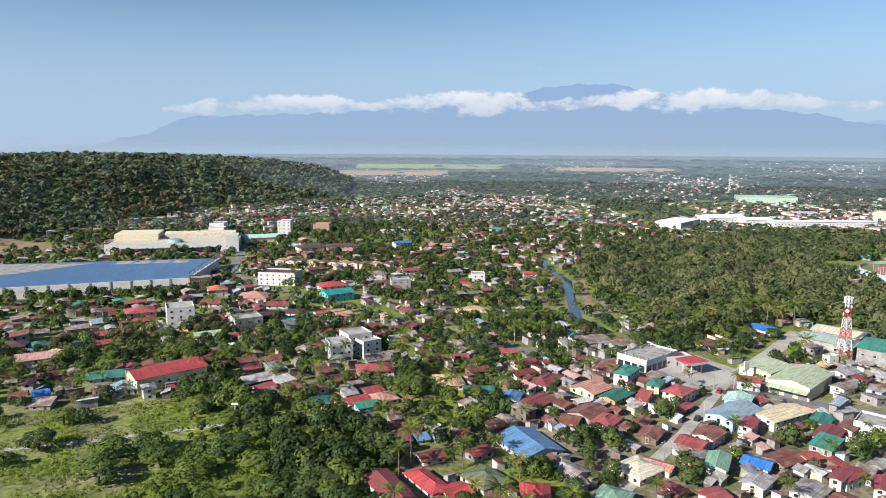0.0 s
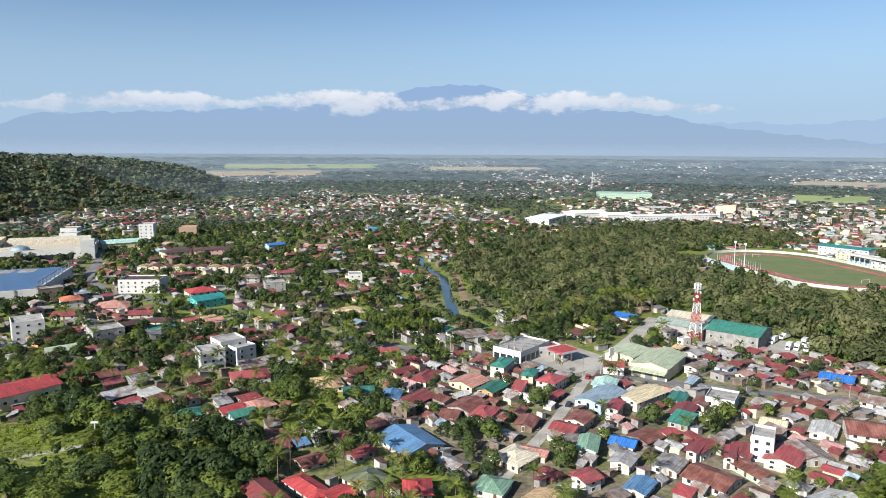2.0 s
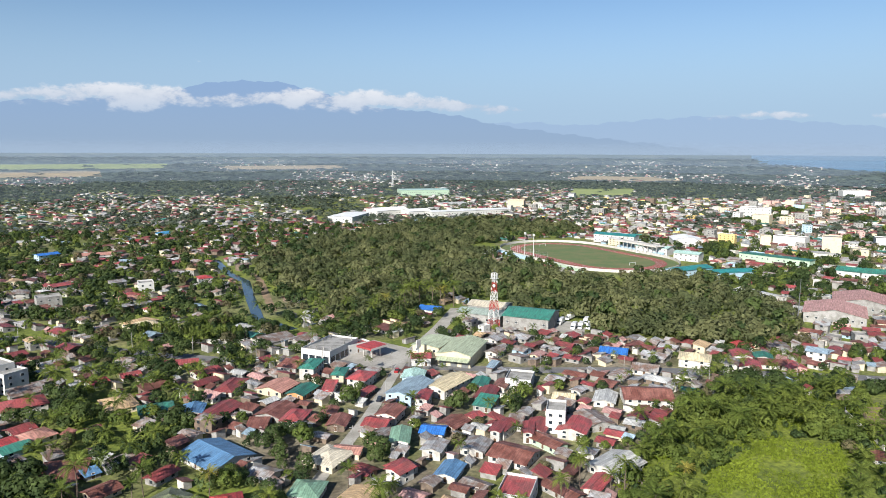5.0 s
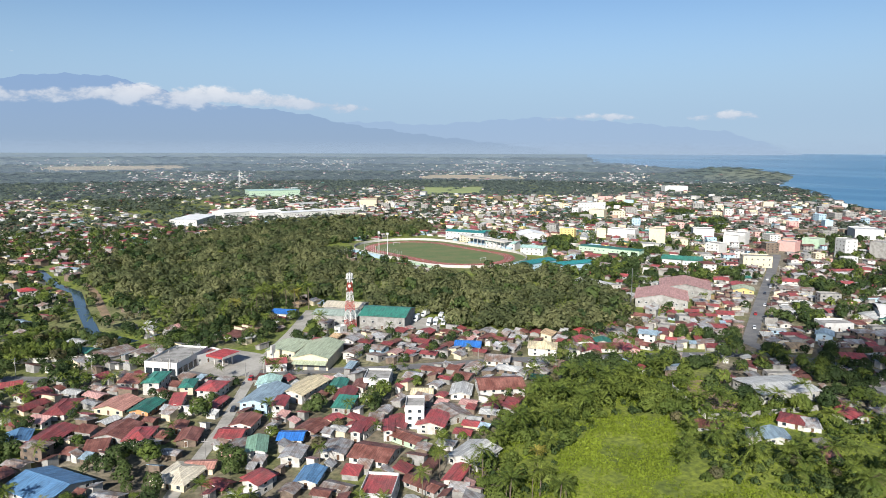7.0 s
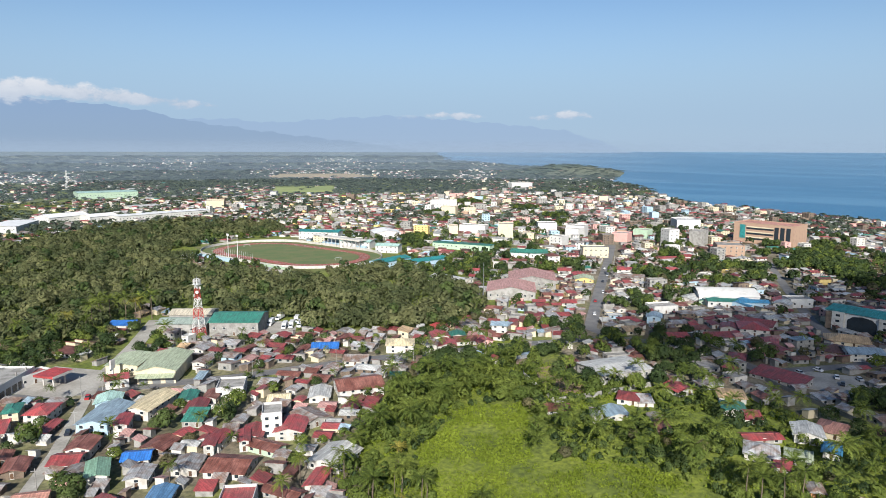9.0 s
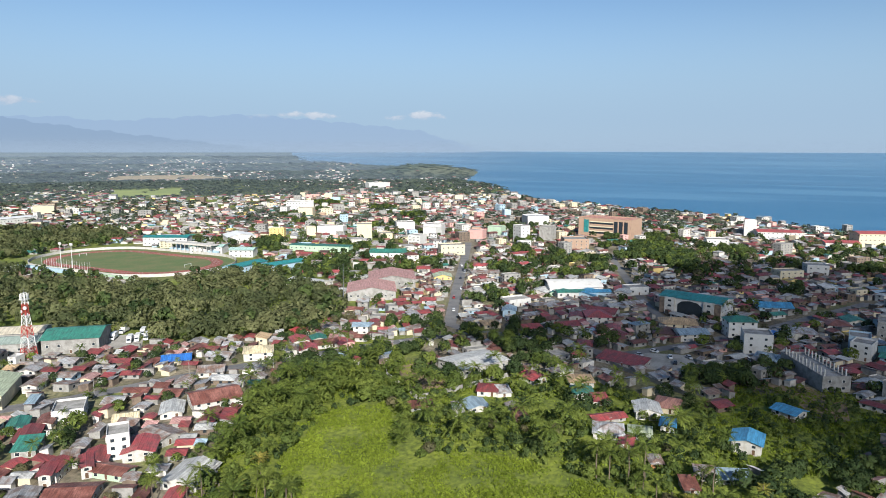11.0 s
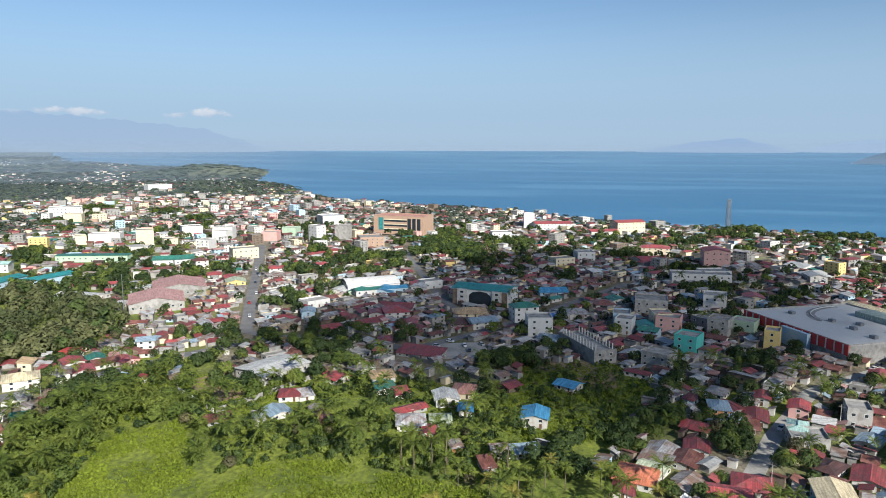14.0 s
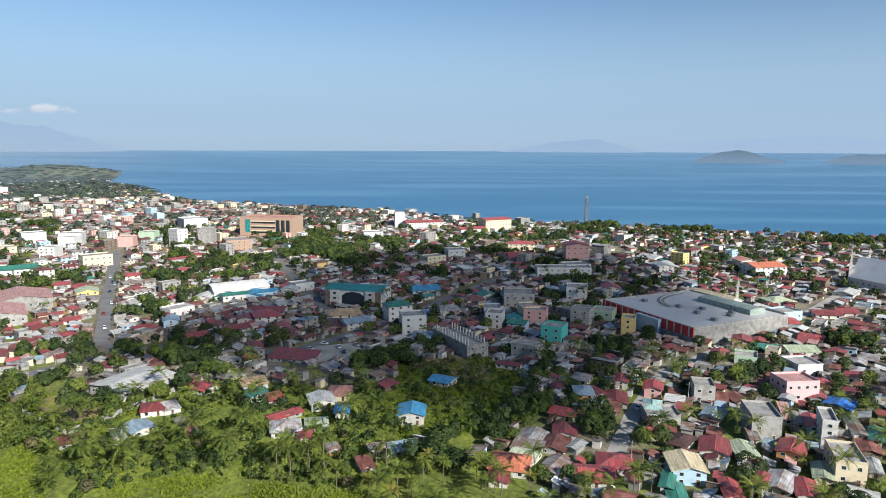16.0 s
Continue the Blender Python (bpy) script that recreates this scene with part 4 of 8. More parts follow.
pad("pavement", 322, 70, -70, 34, 26, CONCRETE, "grey parking yard", "yard", 0.13)
CREEK = mat("murky_creek_water", (0.035, 0.06, 0.075), 0.12, 0, 0.1, 0.1, 0.8, 0.05)
strip("canal", [(46, 640), (50, 566), (59, 525), (55, 470), (52, 404), (66, 372)], 6.5, CREEK, "narrow dark blue creek between banks", "creek", 0.16)
strip("canal_bank", [(68, 560), (70, 520), (66, 470), (63, 420)], 5.0, DIRT, "bare earth bank along the creek", "bank", 0.14)
DRYFIELD = mat("dry_stubble", (0.42, 0.32, 0.17), 0.95, 0, 0.12, 0.01, 0.3, 0.2, (0.34, 0.27, 0.15), 0.5)
OCHRE = mat("ochre_earth", (0.50, 0.36, 0.17), 0.95, 0, 0.12, 0.08, 0.8, 0.3, (0.4, 0.28, 0.13), 0.5)
RICE = mat("green_rice", (0.30, 0.34, 0.09), 0.95, 0, 0.12, 0.01, 0.3, 0.2, (0.24, 0.29, 0.08), 0.5)


def field(poly, material, label, lift=0.5):
    v = []
    for (x0, y0), (x1, y1) in zip(poly, poly[1:] + poly[:1]):
        v += [(x0 + (x1 - x0) * i / 6, y0 + (y1 - y0) * i / 6) for i in range(6)]
    cx, cy = sum(p[0] for p in v) / len(v), sum(p[1] for p in v) / len(v)
    rings = [[(cx + (x - cx) * s, cy + (y - cy) * s) for x, y in v] for s in (1, 0.66, 0.33)]
    pts = [(x, y, float(height(x, y)) + lift) for ring in rings for x, y in ring] + [(cx, cy, float(height(cx, cy)) + lift)]
    n = len(v)
    f = Form().add(pts, [(k * n + i, k * n + (i + 1) % n, (k + 1) * n + (i + 1) % n, (k + 1) * n + i) for k in range(2) for i in range(n)] + [(2 * n + i, 2 * n + (i + 1) % n, 3 * n) for i in range(n)])
    tagged(new("field", f.mesh("field", material)), label, "field", kind="structure")
    FIELDS.append(poly)


FIELDS = []
field([(1241, 1934), (1480, 2190), (1690, 2020), (1602, 1728)], DRYFIELD, "dry tan stubble field on the plain", 1.0)
field([(831, 1272), (1000, 1500), (1140, 1430), (950, 1199)], RICE, "yellow-green rice field at the edge of town", 0.6)
field([(-700, 2560), (-760, 2900), (-200, 3000), (-170, 2640)], DRYFIELD, "pale dry fields beyond the woods", 1.0)
field([(-640, 3080), (-690, 3500), (60, 3560), (40, 3160)], RICE, "distant pale green fields", 1.0)
field([(300, 3000), (260, 3300), (820, 3260), (800, 2960)], DRYFIELD, "distant tan fields", 1.0)
field([(-461, 600), (-425, 632), (-448, 672), (-520, 690), (-540, 640)], DIRT, "bare brown earth cutting at the foot of the hill", 0.6)

field([(398, 262), (385, 246), (402, 240), (428, 266), (421, 272)], OCHRE, "bare ochre earth lot beside the warehouses", 0.25)
field([(250, 172), (262, 167), (241, 137), (226, 149)], DIRT, "bare brown yard of the factory", 0.2)
field([(312, 22), (318, 6), (303, -8), (284, -9), (279, 0), (293, 8)], DIRT, "bare brown earth in the vacant lot", 0.2)

# ---------------------------------------------------------------- stadium


def oval(half_len, r, n=24):
    """Outline of a running track: two straights and two half circles."""
    k = half_len - r
    return [(k + r * math.cos(a), r * math.sin(a)) for a in (math.pi * (i / n - 0.5) for i in range(n + 1))] + \
           [(-k + r * math.cos(a), r * math.sin(a)) for a in (math.pi * (i / n + 0.5) for i in range(n + 1))]


def slab_of(outline, z0, z1):
    n = len(outline)
    return Form().add([(x, y, z0) for x, y in outline] + [(x, y, z1) for x, y in outline],
                      [tuple(range(n, 2 * n))] + [(i, (i + 1) % n, n + (i + 1) % n, n + i) for i in range(n)])


stadium = pose(375, 542, 0, 0, 0, 95)
apron = new("stadium_ground", slab_of(oval(97, 56), -0.4, 0.1).mesh("stadium_ground", TURF))
apron.matrix_basis = stadium
tagged(apron, "worn grass apron of the athletics ground", "sports ground", kind="structure")
lane = new("running_track", slab_of(oval(88, 47), -0.3, 0.2).mesh("running_track", TRACK))
lane.matrix_basis = stadium
tagged(lane, "brick-red oval running track", "running track", kind="structure")
infield = new("infield", slab_of(oval(78, 37), -0.2, 0.3).mesh("infield", TURF))
infield.matrix_basis = stadium
tagged(infield, "green grass infield of the athletics track", "sports field", kind="structure")
for off in (1.2, 2.4, 3.6, 4.8, 6.0, 7.2):
    a, b = oval(78 + off, 37 + off), oval(78 + off + 0.12, 37 + off + 0.12)
    n = len(a)
    ln = Form().add([(x, y, 0.204) for x, y in a] + [(x, y, 0.204) for x, y in b], [(i, n + i, n + (i + 1) % n, (i + 1) % n) for i in range(n)])
    part("lane_line", ln, WALL["white"], lane)
claim(375, 542, 95, 214, 136, 0)
wall_out = [p for p in oval(99, 58)]
fence = Form()
for (x0, y0), (x1, y1) in zip(wall_out, wall_out[1:] + wall_out[:1]):
    d = Vector((x1 - x0, y1 - y0))
    nrm = Vector((-d.y, d.x)).normalized() * 0.15
    fence.add([(x0 - nrm.x, y0 - nrm.y, -0.3), (x1 - nrm.x, y1 - nrm.y, -0.3), (x1 + nrm.x, y1 + nrm.y, -0.3), (x0 + nrm.x, y0 + nrm.y, -0.3),
               (x0 - nrm.x, y0 - nrm.y, 2.4), (x1 - nrm.x, y1 - nrm.y, 2.4), (x1 + nrm.x, y1 + nrm.y, 2.4), (x0 + nrm.x, y0 + nrm.y, 2.4)], BOX_F)
ring = new("perimeter_wall", fence.mesh("perimeter_wall", WALL["white"]))
ring.matrix_basis = stadium
tagged(ring, "whitewashed concrete wall round the stadium", "wall", kind="structure")
pole_mesh = Form().tube((0, 0, -0.3), (0, 0, 7.5), 0.12, 0.07).mesh("flagpole", STEEL_WHITE)
for i in range(20):
    f = new("flagpole", pole_mesh)
    f.matrix_basis = stadium @ pose(-10 + i * 3.2, 50.5, 0.1)
    tagged(f, "slim white flagpole beside the running track", "flagpole", "flagpoles")
for a, b in ((-14, -8), (15, 10)):
    g_ = Form().beam((0, -3.6, 0), (0, -3.6, 2.4), 0.25).beam((0, 3.6, 0), (0, 3.6, 2.4), 0.25).beam((0, -3.6, 2.4), (0, 3.6, 2.4), 0.25)
    gl = new("goal", g_.mesh("goal", STEEL_WHITE))
    gl.matrix_basis = stadium @ pose(-66 if a < 0 else 66, 0, 0.3)
    tagged(gl, "white football goal on the grass", "goal", "goals")
mast_form = Form().tube((0, 0, -0.3), (0, 0, 22), 0.35, 0.2).box(-1.6, 1.6, -0.25, 0.25, 20.5, 22.5)
mast_mesh = mast_form.mesh("floodlight", STEEL_WHITE)
for dx in (8, 22):
    f = new("floodlight", mast_mesh)
    f.matrix_basis = stadium @ pose(dx, 53, 0)
    tagged(f, "tall white floodlight mast at the track", "floodlight", "stadium floodlights")
# bleachers along both sides
for x0, y0, ln_, colour, lbl in ((-8, -59, 62, "blue", "pale blue concrete bleachers under the grandstand roof"), (30, 60, 60, "blue", "low pale blue bleachers with white stairs"), (-52, 60, 44, "green", "low green-roofed bleacher block")):
    b = new("bleachers", Form().box(-ln_ / 2, ln_ / 2, 0, 6.3, -0.3, 0.5).mesh("bleachers", WALL[colour]))
    b.matrix_basis = stadium @ pose(x0, y0, 0, 0, 0, 0 if y0 > 0 else 180)
    for k in range(1, 7):
        part("tier", Form().box(-ln_ / 2, ln_ / 2, k * 0.9, 6.3, k * 0.5, k * 0.5 + 0.5), WALL[colour], b)
    tagged(b, lbl, "bleachers")
gs = new("grandstand_roof", Form().box(-29, 29, -6, 6, 8.6, 9.2).mesh("grandstand_roof", WALL["white"]))
gs.matrix_basis = stadium @ pose(-8, -63, 0)
tagged(gs, "long white grandstand canopy with posts", "grandstand")
for i in range(11):
    part("post", Form().box(-0.25, 0.25, -0.25, 0.25, -0.3, 8.6), WALL["white"], gs, m=pose(-28 + i * 5.6, 5.2, 0))
part("back_wall", Form().box(-29, 29, -5.9, -5.5, -0.3, 8.5), WALL["blue"], gs)
part("fascia", Form().box(-29, 29, 6.003, 6.3, 8.2, 9.8), WALL["white"], gs)

# ---------------------------------------------------------------- lattice towers


def lattice(x, y, h, base, top, bands, label, antennas=True, stout=1.0):
    ob = new("lattice_tower", Form().box(-base / 2 - 0.6, base / 2 + 0.6, -base / 2 - 0.6, base / 2 + 0.6, -0.4, 0.3).mesh("lattice_tower", ROOF["slab"]))
    ob.matrix_basis = at_ground(x, y, 20)
    claim(x, y, 20, base + 2, base + 2, 0)
    steps = 12

    def corner(i, z):
        r = (base + (top - base) * min(1, z / (h * 0.8))) / 2
        return (r * (-1, 1, 1, -1)[i], r * (-1, -1, 1, 1)[i], z)
    for s in range(steps):
        z0, z1 = h * s / steps, h * (s + 1) / steps
        f = Form()
        for i in range(4):
            k = (i + 1) % 4
            f.beam(corner(i, z0), corner(i, z1), 0.28 * stout)
            f.beam(corner(i, z0), corner(k, z1), 0.15 * stout).beam(corner(k, z0), corner(i, z1), 0.15 * stout).beam(corner(i, z1), corner(k, z1), 0.15 * stout)
        part("lattice_section", f, bands[(s * len(bands) * 3 // steps) % len(bands)], ob)
    if antennas:
        plat = Form().box(-top, top, -top, top, h * 0.9, h * 0.9 + 0.2)
        part("platform", plat, STEEL_WHITE, ob)
        for i in range(8):
            a = i * math.pi / 4
            part("panel_antenna", Form().box(-0.25, 0.25, -0.15, 0.15, h * 0.9, h * 0.99), STEEL_WHITE, ob, m=pose(math.cos(a) * (top * 0.5 + 0.9), math.sin(a) * (top * 0.5 + 0.9), 0, 0, 0, math.degrees(a) + 90))
        for i in range(4):
            a = i * 1.7 + 0.4
            part("dish_antenna", Form().tube((0, 0, 0), (0.5, 0, 0), 0.9, 0.75, 12), STEEL_WHITE, ob, m=pose(math.cos(a) * 1.3, math.sin(a) * 1.3, h * (0.66 + 0.06 * i), 0, 0, math.degrees(a)))
        part("lightning_rod", Form().tube((0, 0, h), (0, 0, h + 2.5), 0.08, 0.03), STEEL, ob)
    return tagged(ob, label, "tower")


lattice(170.9, 331.9, 32, 5.2, 1.7, (STEEL_RED, STEEL_WHITE), "red and white steel lattice radio tower with white antennas")
lattice(905, -153, 38, 5, 3.4, (STEEL,), "dark grey steel lattice radio mast near the shore", False, 1.25)
lattice(580, 1720, 46, 5, 2.0, (STEEL_WHITE,), "distant pale lattice mast", False)
house(163.5, 329, 25, 6, 4, 3, "white", "white", "flat", 1, 2, "small white equipment hut below the tower", name="equipment_hut", category="hut")

# ---------------------------------------------------------------- filling station, hall, mall, church and other single buildings
can = new("canopy", Form().box(-5.6, 5.6, -5, 5, 5.0, 5.9).mesh("canopy", ROOF["bright"]))
can.matrix_basis = at_ground(92.6, 308, 28)
for px_, py_ in ((-3, -2.5), (3, -2.5), (-3, 2.5), (3, 2.5)):
    part("pillar", Form().box(-0.25, 0.25, -0.25, 0.25, 0, 5.0), WALL["white"], can, m=pose(px_, py_, 0))
for px_ in (-3, 3):
    part("fuel_pump", Form().box(-0.4, 0.4, -0.25, 0.25, 0.1, 1.7), WALL["white"], can, "white fuel pump", m=pose(px_, 0, 0))
part("fascia", Form().box(-5.7, 5.7, -5.1, -5.003, 4.9, 5.95), WALL["white"], can)
tagged(can, "bright red filling station canopy on white pillars", "canopy")
house(87, 319, 19, 14, 6, 4, "red", "white", "flat", 1, 1, "white filling station shop with a red band", name="shop", category="shop")
pole = new("sign_pole", Form().box(-0.3, 0.3, -0.3, 0.3, 0, 9).mesh("sign_pole", STEEL_WHITE))
pole.matrix_basis = at_ground(112, 296, 30)
part("sign_board", Form().box(-1.4, 1.4, -0.35, 0.35, 5.5, 9.4), WALL["white"], pole, "blank white roadside sign board")
tagged(pole, "tall white roadside sign post", "sign")

cb = house(74.5, 318, -46, 16, 26, 5.4, "slab", "white", "flat", 1, 0, "unfinished white concrete building with open bays", name="unfinished_building", category="building")
# dark panels on the solid wall: the shade inside open bays, as colour
for i in range(4):
    part("open_bay", Form().box(-1.5, 1.5, -0.05, 0.1, 0.4, 3.4), GLASS, cb, "dark panel painted as a shaded open bay", m=on_wall("front", -5.7 + i * 3.8, 0, 16, 26, 1, 1))
for i in range(6):
    part("open_bay", Form().box(-1.6, 1.6, -0.05, 0.1, 0.4, 3.4), GLASS, cb, m=on_wall("right", -10.5 + i * 4.2, 0, 16, 26, 1, 1))
for x_, y_ in ((-6, -9), (-2, -9), (2, -9), (6, -9), (-6, 3), (6, 3), (-6, 10), (6, 10)):
    part("column_stub", Form().box(-0.2, 0.2, -0.2, 0.2, 5.46, 6.9), WALL["grey"], cb, "bare column stub", m=pose(x_, y_, 0))
depot = house(132.0, 288.5, -42, 16, 27, 6.0, "sage", "cream", "gable", 1, 1, "large cream warehouse with a sage green gabled roof", 0.24, name="warehouse", category="warehouse")
part("awning", Form().prism([(-17.2, 3.6), (-13.52, 4.4), (-13.52, 4.55), (-17.2, 3.75)], -8.0, 8.0, "x"), ROOF["sage"], depot, "sage green awning over the doors")
for x_ in (-5.4, 0, 5.4):
    part("loading_door", Form().box(-1.7, 1.7, -13.6, -13.52, 0, 3.4), STEEL, depot, "grey steel loading door", m=pose(x_, 0, 0))
house(124.5, 307.5, -46, 14, 19, 4.4, "sage", "cream", "gable", 1, 1, "low olive-roofed warehouse annex", 0.12, name="warehouse", category="warehouse")
house(110, 287, -20, 9, 5, 4, "red", "white", "shed", 1, 1, "small white gatehouse with a red roof", name="gatehouse", category="building")

house(267.5, 141, -25, 26, 19, 4.4, "white", "grey", "gable", 1, 1, "low factory hall with a wide pale roof behind trees", 0.1, name="factory", category="factory")

rot = -101
hall = house(432, 73, rot, 38, 20, 10.5, "teal", "white", "gable", 3, 1, "white town hall with a teal roof and an open arched front", 0.18, sides=("left", "right"), name="municipal_hall", category="town hall")
# dark slab on the closed front gives the arch its inner shade by colour
part("arched_opening", Form().prism([(-7.5, 0.2), (7.5, 0.2), (7.5, 6.5), (5, 8.6), (0, 9.4), (-5, 8.6), (-7.5, 6.5)], -10.2, -9.9, "y"), GLASS, hall, "dark panel painted as the shaded hall below the arch")
for s in (-1, 1):
    part("wing", Form().box(s * 12 - 3.2, s * 12 + 3.2, -11.5, -10.0, -0.3, 10.4), WALL["white"], hall)
    for lv in range(3):
        part("window", WINDOW_MESH, None, hall, m=pose(s * 12, -11.5, 2 + lv * 3.2) @ Matrix.Diagonal((2.4, 1, 1.4, 1)))
    part("stone_pier", Form().box(s * 17 - 1.6, s * 17 + 1.6, -11.2, -10.0, -0.3, 9.6), WALL["brown"], hall, "brown stone-clad pier")

mall_rot = math.degrees(math.atan2(-114.5 + 80.6, 340.6 - 405.7))
mall = house(391.2, -129, mall_rot, 73, 70, 9.0, "membrane", "grey", "flat", 1, 0, "broad shopping mall with a pale roof and red front", name="shopping_mall", category="shopping mall")
part("red_front", Form().box(-36.4, 36.4, -35.4, -35.02, 4.5, 9.6), WALL["red"], mall, "red cladding along the front")
for i in range(14):
    part("front_panel", Form().box(-0.4, 0.4, -35.6, -35.41, 4.6, 9.5), WALL["white"], mall, "white upright panel", m=pose(-34 + i * 5.2, 0, 0))
part("roof_hall", Form().prism([(-6, 9.06), (6, 9.06), (6, 12.0), (0, 12.7), (-6, 12.0)], -19, 19, "x"), ROOF["sagetwo"], mall, "long raised pale roof light", m=pose(8, 22, 0))
for x_, y_ in ((6, 2), (12, -8), (-4, -6), (20, 10), (24, 4), (15, 16), (-24, -14), (28, -12)):
    part("roof_unit", Form().box(-1.6, 1.6, -1.2, 1.2, 9.06, 10.6), STEEL, mall, "grey air handling unit", m=pose(x_, y_, 0))
part("entrance_block", Form().box(-4, 14, -38, -35.7, -0.3, 9.0), WALL["blue"], mall, "pale entrance block")
lane_arc = [(-6 - 27 * math.cos(a), 24 - 34 * math.sin(a)) for a in (math.pi / 2 * i / 12 for i in range(13))]
for width, tone, z in ((4.5, "slab", 9.08), (0.5, "membrane", 9.5)):
    kerb = Form()
    for (x0, y0), (x1, y1) in zip(lane_arc, lane_arc[1:]):
        kerb.prism([(-width / 2, 9.06), (width / 2, 9.06), (width / 2, z + 0.1), (-width / 2, z + 0.1)], 0, 1, "x")
        c = Vector((x1 - x0, y1 - y0, 0))
        kerb.v[-8:] = [(x0 + c.x * v[0] - c.y / c.length * v[1], y0 + c.y * v[0] + c.x / c.length * v[1], v[2]) for v in kerb.v[-8:]]
    part("roof_drive" if width > 1 else "kerb", kerb, ROOF[tone], mall, "curved drive across the roof" if width > 1 else "")
chapel = house(433, -156, mall_rot + 3, 34, 12, 7, "cream", "white", "gable", 1, 1, "long white chapel with a cream roof and a spire", 0.5, name="chapel", category="church")
part("spire", Form().tube((13, 6, 6), (13, 6, 11), 1.2, 1.0, 4).tube((13, 6, 11), (13, 6, 22), 1.0, 0.05, 4), WALL["white"], chapel, "slender white spire")
church = house(484, -296, -158, 46, 20, 9, "bright_white", "white", "gable", 1, 1, "large white church with a steep pale roof", 1.35, name="church", category="church")
for s in (-1, 1):
    part("spire", Form().tube((-23.5, s * 9, -0.3), (-23.5, s * 9, 16), 1.8, 1.4, 4).tube((-23.5, s * 9, 16), (-23.5, s * 9, 29), 1.3, 0.05, 4), WALL["white"], church, "slender white spire")

site = house(333, 5, 31, 35, 12, 6, "slab", "grey", "flat", 2, 1, "unfinished grey concrete building with bare columns", name="unfinished_building", category="building")
for i in range(12):
    for j in range(2):
        part("column", Form().box(-0.25, 0.25, -0.25, 0.25, 6.1, 9.4), WALL["white"], site, "bare pale column", m=pose(-16 + i * 2.9, -4.5 + j * 9, 0))
for i in range(5):
    part("scaffold", Form().beam((0, 0, -0.2), (0, 0, 9), 0.12).beam((0, 2, -0.2), (0, 2, 9), 0.12).beam((0, 0, 3), (0, 2, 3), 0.1).beam((0, 0, 6), (0, 2, 6), 0.1).beam((0, 0, 9), (0, 2, 9), 0.1), STEEL, site, m=pose(17.9, -5 + i * 2.2, 0))
# terraced houses by the junction: one dwelling after another
for i in range(11):
    x_, y_ = -182 + i * 9.4, 571 - i * 1.1
    house(x_, y_, -7, 8.0, 9, 6.2, "rust" if i % 3 else "tan", "cream" if i % 2 else "white", "gable", 2, 1, "white terraced house with a brown pitched roof", 0.5)

# walls, poles, vehicles


def wall_line(pts, label, h=2.2, material=None):
    f = Form()
    for (x0, y0), (x1, y1) in zip(pts, pts[1:]):
        d = Vector((x1 - x0, y1 - y0))
        n = Vector((-d.y, d.x)).normalized() * 0.12
        z0, z1 = float(height(x0, y0)), float(height(x1, y1))
        f.add([(x0 - n.x, y0 - n.y, z0 - 0.3), (x1 - n.x, y1 - n.y, z1 - 0.3), (x1 + n.x, y1 + n.y, z1 - 0.3), (x0 + n.x, y0 + n.y, z0 - 0.3),
               (x0 - n.x, y0 - n.y, z0 + h), (x1 - n.x, y1 - n.y, z1 + h), (x1 + n.x, y1 + n.y, z1 + h), (x0 + n.x, y0 + n.y, z0 + h)], BOX_F)
    tagged(new("boundary_wall", f.mesh("boundary_wall", material or WALL["white"])), label, "wall", kind="structure")


wall_line([(221, 141), (236, 133.5), (252, 127), (282, 115)], "pale concrete boundary wall of the factory yard", 2.2, WALL["grey"])
wall_line([(221, 142), (238.7, 169.6), (262, 186)], "pale concrete boundary wall beside the grass", 1.8)
wall_line([(314.5, 100.6), (301.5, 82.4), (281, 48.8)], "dark railing wall along the yard", 1.8, STEEL)
wall_line([(45, 350), (15, 364), (-18, 392)], "long white wall along a garden of palms", 2.4)
lamp = new("lamp_post", Form().tube((0, 0, -0.3), (0, 0, 8.5), 0.22, 0.14).mesh("lamp_post", STEEL_WHITE))
lamp.matrix_basis = at_ground(-92, 229.7)
part("lamp_head", Form().box(-1.2, 1.2, -0.3, 0.3, 8.3, 8.9), STEEL_WHITE, lamp)
tagged(lamp, "white lamp post with a crossbar above the trees", "lamp post")
pole_m = Form().tube((0, 0, -0.3), (0, 0, 9), 0.16, 0.1).box(-1.1, 1.1, -0.06, 0.06, 8.0, 8.15).mesh("utility_pole", WALL["grey"])
for line in ([(56, 210), (104, 287)], [(-70, 402), (95, 285)], [(155, 255), (318, 168)], [(330, 182), (530, 283)], [(206, -52), (345, -140)]):
    (x0, y0), (x1, y1) = line
    n = int(math.hypot(x1 - x0, y1 - y0) / 32)
    for i in range(n + 1):
        p = new("utility_pole", pole_m)
        p.matrix_basis = at_ground(x0 + (x1 - x0) * i / n, y0 + (y1 - y0) * i / n, math.degrees(math.atan2(y1 - y0, x1 - x0)) + 90)
        tagged(p, "grey utility pole with a crossarm beside the street", "utility pole", "utility poles")
tall = new("radio_pole", Form().tube((0, 0, -0.3), (0, 0, 30), 0.3, 0.12).mesh("radio_pole", STEEL))
tall.matrix_basis = at_ground(324.5, 262.6)
tagged(tall, "tall slim grey pole rising above the trees", "pole")

TYRE = mat("tyre_rubber", (0.02, 0.02, 0.02), 0.9)
CARS = {k: mat(k + "_car_paint", c, 0.3, 0, 0.03, 0.5, 3.0, 0.0) for k, c in (("white", (0.75, 0.75, 0.75)), ("dark", (0.03, 0.035, 0.05)), ("red", (0.4, 0.03, 0.03)), ("silver", (0.45, 0.46, 0.48)))}


